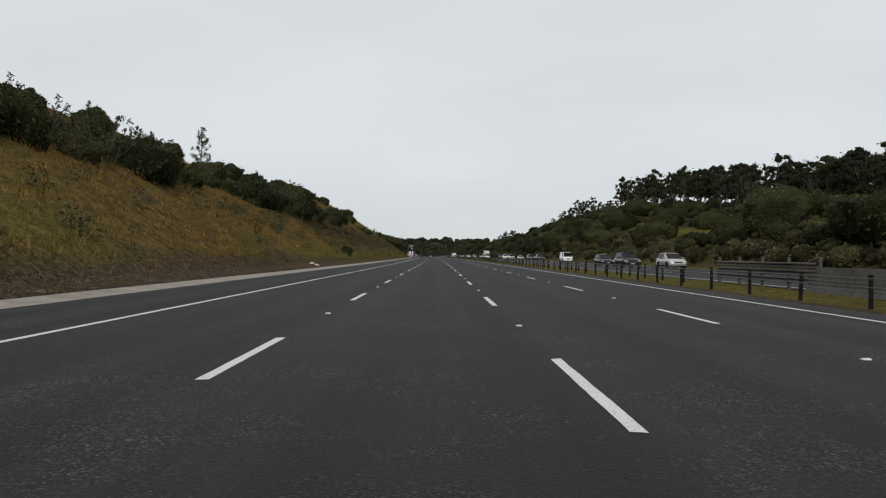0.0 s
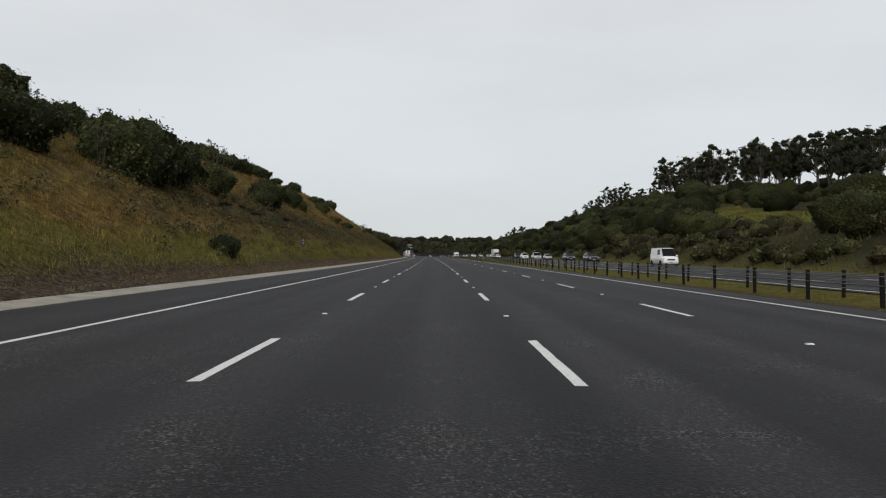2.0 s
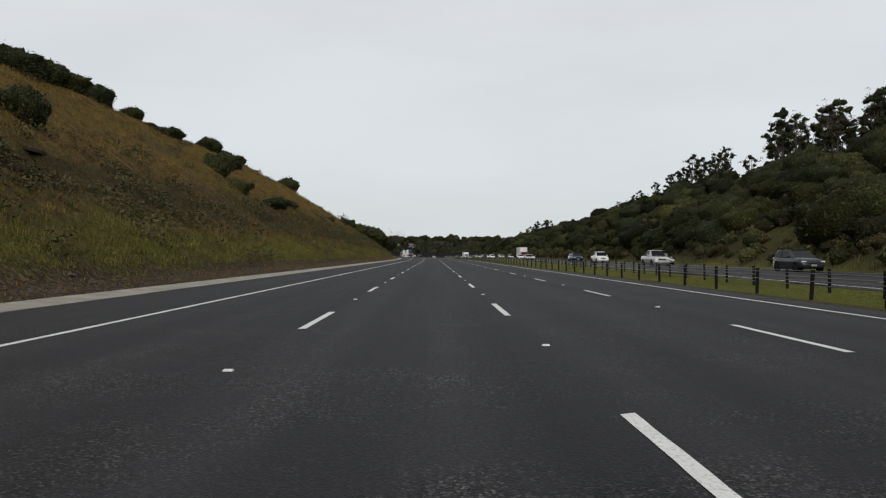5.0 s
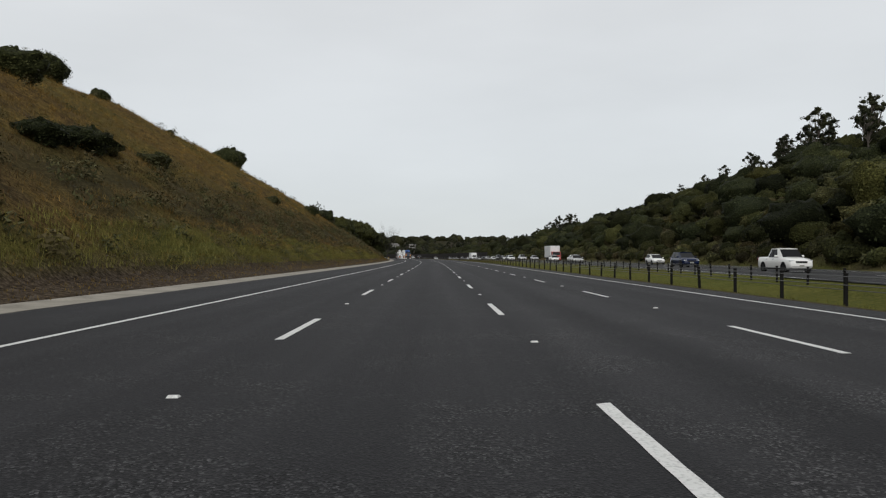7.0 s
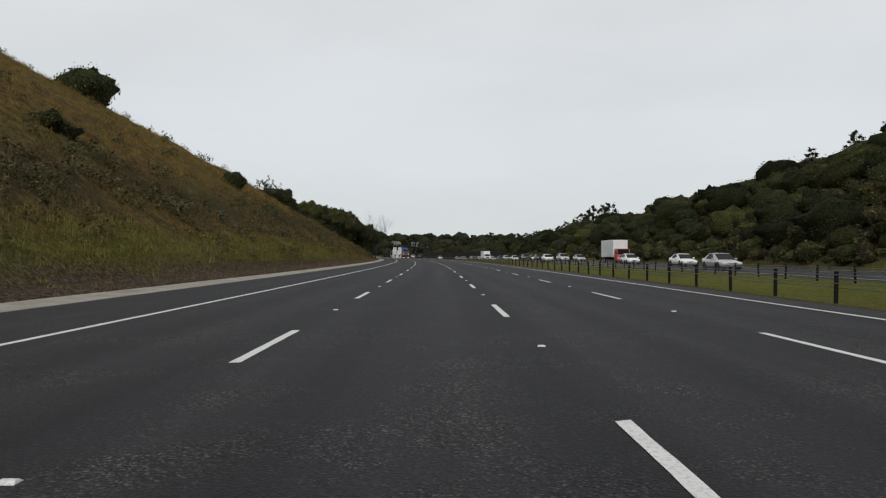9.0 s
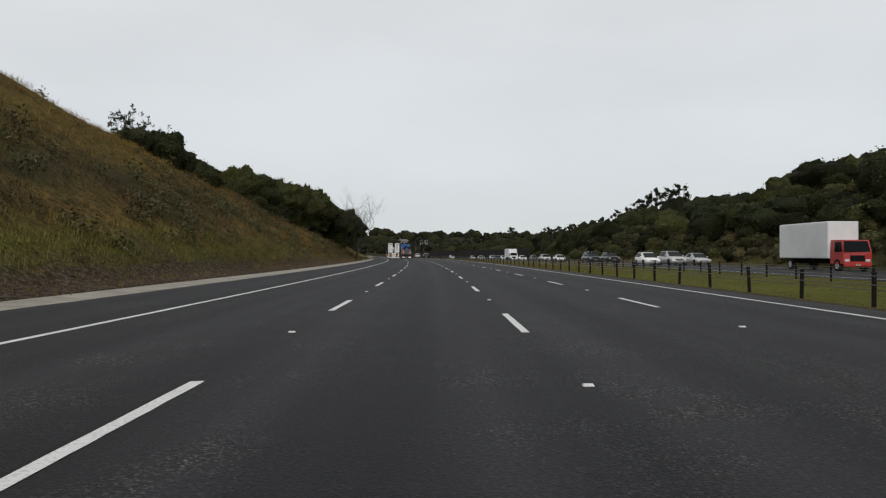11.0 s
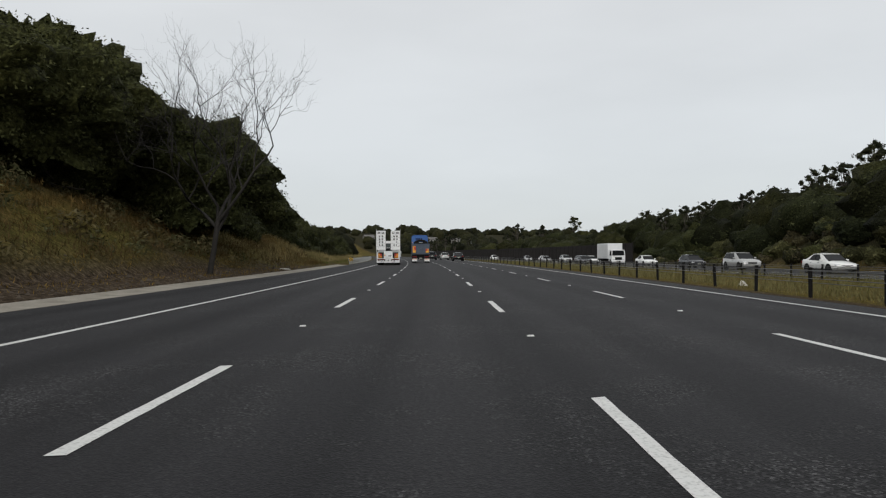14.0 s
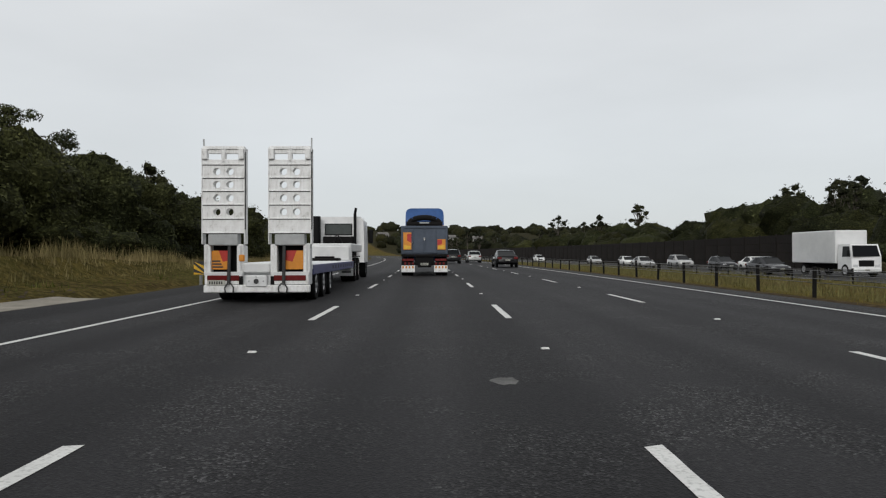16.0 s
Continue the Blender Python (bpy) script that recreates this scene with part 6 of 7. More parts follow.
car("sedan", P_BLACK, "black sedan with red tail lamps on the motorway", 545.0, 6.5, 0, AHEAD)
car("hatch", P_SILVER, "silver hatchback with red tail lamps on the motorway", 575.5, 6.45, 0, AHEAD)
car("suv", P_BLACK, "black four-wheel drive with red tail lamps on the motorway", 568.5, 3.3, 0, AHEAD)
lane = lambda s, k: float(oncoming(s)) + (2.4, 6.0, 10.0)[k]
for kind, paint, label, s, k, rack in (
    ("suv", P_SILVER, "silver four-wheel drive in oncoming traffic", 74, 2, False), ("suv", P_DARK, "dark four-wheel drive with roof rack in oncoming traffic", 76, 1, True), ("hatch", P_BLACK, "black hatchback in oncoming traffic", 86.5, 1, False),
    ("van", P_WHITE, "white delivery van in oncoming traffic", 134, 2, False), ("suv", P_GREY, "dark grey four-wheel drive in oncoming traffic", 174.5, 2, False), ("suv", P_GREY, "dark grey four-wheel drive in oncoming traffic", 200, 2, False),
    ("ute", P_SILVER, "silver utility with a tray in oncoming traffic", 226, 1, False), ("sedan", P_SILVER, "silver sedan in oncoming traffic", 238, 2, False), ("hatch", P_WHITE, "white hatchback in oncoming traffic", 309, 2, False),
    ("ute", P_WHITE, "white utility with a tray in oncoming traffic", 260, 1, False), ("suv", P_BLUE, "dark blue four-wheel drive in oncoming traffic", 285, 1, False), ("sedan", P_SILVER, "silver sedan in oncoming traffic", 327, 0, False), ("sedan", P_WHITE, "white sedan in oncoming traffic", 346, 1, False), ("hatch", P_WHITE, "white hatchback in oncoming traffic", 366, 1, False),
    ("hatch", P_WHITE, "white hatchback in oncoming traffic", 408, 0, False), ("suv", P_SILVER, "silver four-wheel drive in oncoming traffic", 410.5, 1, False), ("sedan", P_SILVER, "silver sedan in oncoming traffic", 413.5, 2, False),
    ("suv", P_BLACK, "black four-wheel drive with roof rack in oncoming traffic", 437, 1, True), ("suv", P_DARK, "dark four-wheel drive in oncoming traffic", 434, 0, False), ("hatch", P_WHITE, "white hatchback in oncoming traffic", 450, 1, False), ("sedan", P_WHITE, "white sedan in oncoming traffic", 474, 1, False),
    ("suv", P_SILVER, "silver four-wheel drive in oncoming traffic", 489, 1, False), ("hatch", P_GREY, "dark grey hatchback in oncoming traffic", 502, 1, False), ("sedan", P_WHITE, "white sedan in oncoming traffic", 519, 1, False),
    ("sedan", P_GREY, "dark grey sedan in oncoming traffic", 541, 0, False), ("sedan", P_WHITE, "white sedan in oncoming traffic", 551.0, 1, False), ("hatch", P_GREY, "dark grey hatchback in oncoming traffic", 559, 1, False), ("suv", P_SILVER, "silver four-wheel drive in oncoming traffic", 571, 1, False), ("hatch", P_WHITE, "white hatchback in oncoming traffic", 592, 1, False), ("sedan", P_SILVER, "silver sedan in oncoming traffic", 574, 0, False), ("hatch", P_SILVER, "silver hatchback in oncoming traffic", 610, 1, False), ("suv", P_WHITE, "white four-wheel drive in oncoming traffic", 640, 0, False),
):
    car(kind, paint, label, s, lane(s, k), 180, FAR, rack)


def truck_wheels(root, ys, hw, r=0.5, w=0.28, mat=None):
    for y in ys:
        for sg_ in (-1, 1):
            wheel(root, sg_ * (hw - w / 2), y, r, w, mat)


def box_truck(s, u, turn, body_mat, cab_mat, label, L=6.2, H=3.5):
    """A rigid truck with a square box body; front at +y."""
    root = tagged(new("box_truck"), label, "truck")
    b = part("box_body", boxes((-1.2, 1.2, -L / 2 - 1.0, L / 2 - 1.0, 0.95, H), bevel=0.05), body_mat, root)
    part("rib", boxes(*[(x0, x1, -L / 2 - 0.95, L / 2 - 1.05, z, z + 0.025) for z in np.arange(1.1, H - 0.1, 0.14) for x0, x1 in ((-1.215, -1.2), (1.2, 1.215))]), body_mat, b, "fine horizontal ribs")
    y0 = L / 2 - 0.9
    secs = [[(x * 1.08, y0 + d, z) for x, d, z in ((-1, e, 0.55), (1, e, 0.55), (1, e, 1.45), (0.94, e - (0.28 if e > 1 else 0), 2.35), (-0.94, e - (0.28 if e > 1 else 0), 2.35), (-1, e, 1.45))] for e in (0.0, 0.75, 1.6, 1.7)]
    part("cab", loft(secs), cab_mat, root)
    bm = bmesh.new()
    bm.faces.new([bm.verts.new(v) for v in ((-0.98, y0 + 1.712, 1.47), (0.98, y0 + 1.712, 1.47), (0.9, y0 + 1.45, 2.26), (-0.9, y0 + 1.45, 2.26))])
    part("windscreen", bm, M_GLASS, root)
    for sg_ in (-1, 1):
        bm = bmesh.new()
        bm.faces.new([bm.verts.new(v) for v in ((sg_ * 1.088, y0 + 0.55, 1.45), (sg_ * 1.088, y0 + 1.55, 1.45), (sg_ * 1.035, y0 + 1.36, 2.2), (sg_ * 1.035, y0 + 0.55, 2.2))])
        part("side_window", bm, M_GLASS, root)
        part("mirror", boxes((min(sg_ * 1.12, sg_ * 1.28), max(sg_ * 1.12, sg_ * 1.28), y0 + 1.45, y0 + 1.55, 1.5, 1.95), bevel=0.02), M_TRIM, root)
        part("headlight", boxes((min(sg_ * 0.6, sg_ * 0.95), max(sg_ * 0.6, sg_ * 0.95), y0 + 1.66, y0 + 1.73, 0.72, 0.9), bevel=0.02), M_LAMP_CLEAR, root)
    part("grille", boxes((-0.55, 0.55, y0 + 1.66, y0 + 1.72, 0.75, 1.2), bevel=0.02), M_TRIM, root)
    part("bumper", boxes((-1.05, 1.05, y0 + 1.6, y0 + 1.8, 0.35, 0.65), bevel=0.04), cab_mat, root)
    plate(root, 0, y0 + 1.81, 0.5, 1)
    part("chassis", boxes((-0.45, 0.45, -L / 2 - 0.8, y0 + 1.5, 0.55, 0.95)), M_CHASSIS, root)
    truck_wheels(root, (y0 + 0.9, -L / 2 + 0.6), 1.1, 0.46, 0.28)
    root.matrix_basis = on_road(s, u, float(far_z(s)), turn)
    return root


P_PANEL = speckled("white_box_body", (0.60, 0.61, 0.61), (0.74, 0.745, 0.74), 2.0, 0.4, 0.4, 0.0, stain=0.15)
P_RED = plain("cab_red", (0.35, 0.03, 0.025), 0.4)
box_truck(538.0, lane(538, 1) + 0.2, 180, P_PANEL, M_WHITE, "white box truck with ribbed body in oncoming traffic", 6.2, 3.4)
box_truck(387, lane(387, 2), 180, P_PANEL, P_RED, "red-cabbed truck with white box body in oncoming traffic", 7.5, 3.8)


# ---- low loader trailer with two upright ramps ----
def low_loader(s, u):
    root = tagged(new("low_loader_trailer"), "white low loader trailer with two raised loading ramps", "trailer")
    root.matrix_basis = on_road(s, u)
    part("deck", boxes((-1.24, 1.24, 0.5, 9.2, 0.78, 0.92), (-0.35, 0.35, 0.4, 9.2, 0.5, 0.78), bevel=0.02), M_WHITE, root, "white steel deck")
    for sg_ in (-1, 1):
        part("side_rail", boxes((min(sg_ * 1.2, sg_ * 1.26), max(sg_ * 1.2, sg_ * 1.26), 0.6, 9.4, 0.66, 0.90), bevel=0.01), M_DECK_BLUE, root, "faded blue side rail")
        for k in range(9):
            part("tie_hole", boxes((min(sg_ * 1.262, sg_ * 1.268), max(sg_ * 1.262, sg_ * 1.268), 3.9 + 0.6 * k, 4.05 + 0.6 * k, 0.74, 0.84)), M_BAR, root)
    part("gooseneck", boxes((-1.2, 1.2, 9.2, 9.5, 0.55, 1.55), (-1.2, 1.2, 9.5, 13.0, 1.25, 1.55), (-1.15, 1.15, 9.0, 9.2, 0.92, 1.45), bevel=0.03), M_WHITE, root, "white raised gooseneck")
    part("coiled_chain", boxes((-0.3, 0.9, 8.0, 8.7, 0.92, 1.02), (0.0, 0.7, 8.2, 8.6, 1.02, 1.08), bevel=0.04), M_CHASSIS, root)
    for y in (1.35, 2.6, 3.85):
        for sg_ in (-1, 1):
            wheel(root, sg_ * 1.08, y, 0.42, 0.26)
            wheel(root, sg_ * 0.78, y, 0.42, 0.26)
    part("axle", boxes(*[(-1.0, 1.0, y - 0.07, y + 0.07, 0.35, 0.5) for y in (1.35, 2.6, 3.85)]), M_CHASSIS, root)
    # rear frame
    part("rear_bumper", boxes((-1.26, 1.26, -0.02, 0.14, 0.25, 0.43), bevel=0.02), M_WHITE_DIRTY, root)
    # solid dark blocks stand in for the shade inside the hitch cutouts
    part("recess", boxes((-0.42, -0.33, -0.016, 0.1, 0.44, 0.64), (0.33, 0.42, -0.016, 0.1, 0.44, 0.64)), M_CHASSIS, root, "dark block for the shaded cutout beside the hitch")
    for x_, h_ in ((-1.20, 1.4), (-0.37, 1.37), (0.37, 1.37), (1.20, 1.4)):
        part("frame_upright", boxes((x_ - 0.045, x_ + 0.045, 0.02, 0.45, 0.43, h_), bevel=0.015), M_WHITE, root)
    part("cross_member", boxes((-0.42, 0.42, 0.10, 0.5, 0.28, 0.66), bevel=0.015), M_WHITE, root)
    hb = part("hitch_box", boxes((-0.32, 0.32, -0.0, 0.2, 0.72, 0.95), (-0.25, 0.25, -0.05, 0.12, 0.38, 0.66), bevel=0.025), M_WHITE, root, "white box with a dark round socket")
    part("socket", rod(bmesh.new(), (0, -0.07, 0.52), (0, 0.0, 0.52), 0.06, 14), M_BAR, hb)
    part("bolt", boxes((-0.19, -0.15, -0.06, -0.04, 0.5, 0.54), (0.15, 0.19, -0.06, -0.04, 0.5, 0.54), (-0.02, 0.02, -0.06, -0.04, 0.61, 0.64), bevel=0.008), M_GREY_BOX, hb)
    for sg_ in (-1, 1):
        c = 0.79 * sg_
        part("tail_light", boxes((c - 0.38, c + 0.38, -0.03, 0.03, 0.53, 0.66), bevel=0.01), M_LAMP_RED, root)
        part("lamp_housing", boxes((c - 0.44, c + 0.44, -0.01, 0.10, 0.44, 0.70), bevel=0.01), M_WHITE_DIRTY, root)
        # marker board: yellow with a red slope
        e0, e1 = sorted((c + sg_ * 0.31, c - sg_ * 0.13))
        bd = part("marker_board", boxes((e0, e1, 0.10, 0.12, 0.80, 1.25)), M_ORANGE, root, "orange rear marker board")
        part("post", boxes((c - 0.47, c - 0.31, 0.02, 0.24, 0.70, 1.40), bevel=0.015), M_WHITE_DIRTY, root)
        part("post", boxes((c + 0.31, c + 0.47, 0.02, 0.24, 0.70, 1.40), bevel=0.015), M_WHITE_DIRTY, root)
        # dark sheet added as the shade of the open gap between the posts
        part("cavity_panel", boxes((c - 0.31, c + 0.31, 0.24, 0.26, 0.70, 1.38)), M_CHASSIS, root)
        part("cross_plate", boxes((c - 0.46, c + 0.46, -0.01, 0.12, 0.66, 0.74), bevel=0.01), M_WHITE, root)
        bm = bmesh.new()
        q = [(c + sg_ * 0.14, 1.25), (c - sg_ * 0.13, 1.25), (c - sg_ * 0.13, 1.02), (c + sg_ * 0.04, 0.98)]
        bm.faces.new([bm.verts.new((x, 0.096, z)) for x, z in q])
        part("red_panel", bm, M_RED, bd, "red reflective wedge")
        if sg_ < 0:
            part("bars", boxes(*[(c - 0.29, c - 0.04 - 0.03 * k, 0.092, 0.096, 0.84 + 0.07 * k, 0.875 + 0.07 * k) for k in range(3)]), M_BAR, bd, "dark plain bars")
        part("grey_box", boxes((c - 0.36, c + 0.40 - 0.05, -0.02, 0.28, 1.37, 1.64), bevel=0.02), M_GREY_BOX, root, "grey hydraulic box")
        part("hydraulic_ram", rod(bmesh.new(), (c - sg_ * 0.14, -0.06, 0.46), (c - sg_ * 0.14, 0.02, 1.36), 0.04, 10), M_BAR, root, "black hydraulic ram")
        part("hose", rod(rod(rod(rod(bmesh.new(), (c - sg_ * 0.14, -0.07, 0.5), (c - sg_ * 0.05, -0.09, 0.36), 0.018, 6), (c - sg_ * 0.05, -0.09, 0.36), (c - sg_ * 0.07, -0.07, 0.24), 0.018, 6), (c - sg_ * 0.18, -0.07, 0.48), (c - sg_ * 0.26, -0.09, 0.38), 0.016, 6), (c - sg_ * 0.26, -0.09, 0.38), (c - sg_ * 0.25, -0.07, 0.24), 0.016, 6), M_BAR, root)
        ramp(root, c)
    plate(root, -0.95, -0.032, 0.485, -1, 0.42, 0.12)
    lamp = part("marker_lamp", boxes((-0.44 + 0.0, -0.30, 0.0, 0.1, 0.98, 1.16), bevel=0.03), M_ORANGE, root, "amber side lamp")
    part("whip_pole", rod(bmesh.new(), (1.27, 0.1, 1.3), (1.29, 0.12, 3.95), 0.02, 6), M_GREY_BOX, root)
    part("whip_pole", rod(bmesh.new(), (-1.27, 0.1, 3.55), (-1.29, 0.12, 3.92), 0.02, 6), M_GREY_BOX, root)
    return root


def ramp(root, c):
    """One upright ramp: ribbed plate with pairs of round holes and an open top frame."""
    bm = bmesh.new()
    z0, z1 = 1.66, 3.32
    w = 0.49
    y = 0.0
    hs = [(x, z) for z in (2.17, 2.50, 2.82, 3.13) for x in (-0.155, 0.155)]
    r = 0.088
    # tile the plate: each hole in a square cell, the rest in plain strips
    rows = [z0]
    for z in (2.17, 2.50, 2.82, 3.13):
        rows += [z - 0.12, z + 0.12]
    rows.append(z1)
    xs = [-w, -0.155 - 0.12, -0.155 + 0.12, 0.155 - 0.12, 0.155 + 0.12, w]
    for i in range(len(rows) - 1):
        for j in range(5):
            a, b, e, f = xs[j], xs[j + 1], rows[i], rows[i + 1]
            if i % 2 == 1 and j in (1, 3):
                cx, cz = (a + b) / 2, (e + f) / 2
                sq, ci = [], []
                for k in range(16):
                    t = 2 * math.pi * k / 16 + math.pi / 16
                    m_ = max(abs(math.cos(t)), abs(math.sin(t)))
                    sq.append(bm.verts.new((cx + 0.12 * math.cos(t) / m_, y, cz + 0.12 * math.sin(t) / m_)))
                    ci.append(bm.verts.new((cx + r * math.cos(t), y, cz + r * math.sin(t))))
                back = [bm.verts.new((v.co.x, y + 0.22, v.co.z)) for v in ci]
                for k in range(16):
                    n_ = (k + 1) % 16
                    bm.faces.new((sq[k], sq[n_], ci[n_], ci[k]))
                    bm.faces.new((ci[k], ci[n_], back[n_], back[k]))
                # corners of the cell
                for sx in (a, b):
                    for sz in (e, f):
                        near = sorted(sq, key=lambda v: (v.co.x - sx) ** 2 + (v.co.z - sz) ** 2)[:2]
                        bm.faces.new((bm.verts.new((sx, y, sz)), near[0], near[1]))
            else:
                bm.faces.new([bm.verts.new(v) for v in ((a, y, e), (b, y, e), (b, y, f), (a, y, f))])
    bmesh.ops.remove_doubles(bm, verts=bm.verts, dist=0.0005)
    pl = part("ramp", bm, M_WHITE_DIRTY, root, "scuffed white ramp plate with round holes")
    pl.matrix_basis = pose(c, 0, 0)
    part("rib", boxes(*[(-w - 0.01, w + 0.01, -0.03, 0.02, z, z + 0.022) for z in (1.66, 2.0, 2.335, 2.66, 2.975, 3.29)], bevel=0.006), M_WHITE_DIRTY, pl)
    part("seam", boxes(*[(-w + 0.005, w - 0.005, -0.004, 0.004, z - 0.016, z) for z in (1.66, 2.0, 2.335, 2.66, 2.975, 3.29)]), M_GRIME, pl, "dark grimy line under each rib")
    part("side_plate", boxes((-w - 0.025, -w, -0.02, 0.26, 1.4, 3.70), (w, w + 0.025, -0.02, 0.26, 1.4, 3.70), (-w + 0.001, w - 0.001, 0.22, 0.24, 1.66, 2.02), bevel=0.006), M_WHITE_DIRTY, pl)
    part("top_frame", boxes((-w, w, 0.0, 0.2, 3.66, 3.74), (-0.05, 0.05, 0.0, 0.12, 3.32, 3.66), (-w, -w + 0.12, -0.06, 0.1, 3.42, 3.68), (w - 0.12, w, -0.06, 0.1, 3.42, 3.68), (-w, w, 0.0, 0.16, 3.3, 3.42), (-w + 0.12, -0.05, 0.02, 0.1, 3.56, 3.66), (0.05, w - 0.12, 0.02, 0.1, 3.56, 3.66), bevel=0.01), M_WHITE_DIRTY, pl)
    part("toe_chain", rod(bmesh.new(), (w + 0.035, -0.02, 1.75), (w + 0.035, -0.02, 3.6), 0.014, 5), M_CHASSIS, pl)


low_loader(501.05, -4.22)


def prime_mover(s, u):
    root = tagged(new("prime_mover"), "white cab-over prime mover coupled to a low loader", "truck")
    root.matrix_basis = on_road(s, u)
    part("chassis", boxes((-0.45, 0.45, -1.6, 6.0, 0.65, 0.95), bevel=0.02), M_CHASSIS, root)
    secs = [[(x * 1.22, 3.6 + d, z) for x, d, z in ((-1, e, 0.75), (1, e, 0.75), (1, e, 1.9), (0.97, e - (0.2 if e > 2 else 0), 2.75), (0.85, e - (0.3 if e > 2 else 0), 2.95), (-0.85, e - (0.3 if e > 2 else 0), 2.95), (-0.97, e - (0.2 if e > 2 else 0), 2.75), (-1, e, 1.9))] for e in (0.0, 0.1, 2.1, 2.2)]
    cab = part("cab", loft(secs), M_WHITE, root)
    part("rear_window", boxes((-0.62, 0.62, 3.575, 3.598, 2.1, 2.58), bevel=0.008), M_GLASS_GREY, root)
    part("window_seal", boxes((-0.66, -0.62, 3.57, 3.599, 2.06, 2.62), (0.62, 0.66, 3.57, 3.599, 2.06, 2.62), (-0.62, 0.62, 3.57, 3.599, 2.06, 2.1), (-0.62, 0.62, 3.57, 3.599, 2.58, 2.62)), M_TRIM, root)
    part("cab_rib", boxes(*[(1.205, 1.232, 3.7, 5.1, z, z + 0.03) for z in np.arange(1.6, 2.7, 0.16)]), M_WHITE, cab)
    part("air_cleaner", rod(bmesh.new(), (-1.02, 3.2, 1.15), (-1.02, 3.2, 2.95), 0.22, 14), M_TRIM, root, "black air cleaner cylinder")
    part("exhaust_stack", rod(rod(bmesh.new(), (0.82, 3.3, 1.0), (0.82, 3.3, 3.1), 0.07, 12), (0.82, 3.3, 3.1), (0.88, 3.15, 3.32), 0.065, 12), M_TRIM, root, "black exhaust stack")
    part("coupling_rack", boxes((-0.7, 0.75, 3.25, 3.45, 1.0, 2.0), bevel=0.03), M_CHASSIS, root)
    part("hose", rod(rod(bmesh.new(), (-0.2, 3.1, 1.6), (0.05, 2.6, 2.1), 0.03, 6), (0.05, 2.6, 2.1), (0.3, 3.1, 1.6), 0.03, 6), M_BAR, root)
    for sg_ in (-1, 1):
        part("mirror", boxes((min(sg_ * 1.26, sg_ * 1.5), max(sg_ * 1.26, sg_ * 1.5), 5.5, 5.62, 1.7, 2.4), bevel=0.03), M_TRIM, root)
        for y in (-0.4, 0.95):
            wheel(root, sg_ * 1.08, y, 0.5, 0.28)
            wheel(root, sg_ * 0.76, y, 0.5, 0.28)
        wheel(root, sg_ * 1.06, 4.9, 0.5, 0.3)
        part("mudguard", boxes((min(sg_ * 0.6, sg_ * 1.22), max(sg_ * 0.6, sg_ * 1.22), -1.15, 1.65, 1.03, 1.08), bevel=0.02), M_TRIM, root)
        fl = part("mudflap", boxes((min(sg_ * 0.62, sg_ * 1.2), max(sg_ * 0.62, sg_ * 1.2), -1.19, -1.16, 0.25, 0.75), bevel=0.008), M_WHITE, root, "white mudflap with dark bars")
        part("bars", boxes((min(sg_ * 0.72, sg_ * 1.1), max(sg_ * 0.72, sg_ * 1.1), -1.196, -1.192, 0.38, 0.45)), M_BAR, fl)
        part("marker_strip", boxes((min(sg_ * 0.55, sg_ * 1.2), max(sg_ * 0.55, sg_ * 1.2), -1.24, -1.2, 0.76, 0.9)), M_RED, root, "red rear reflector strip")
    return root


prime_mover(515.0, -4.5)


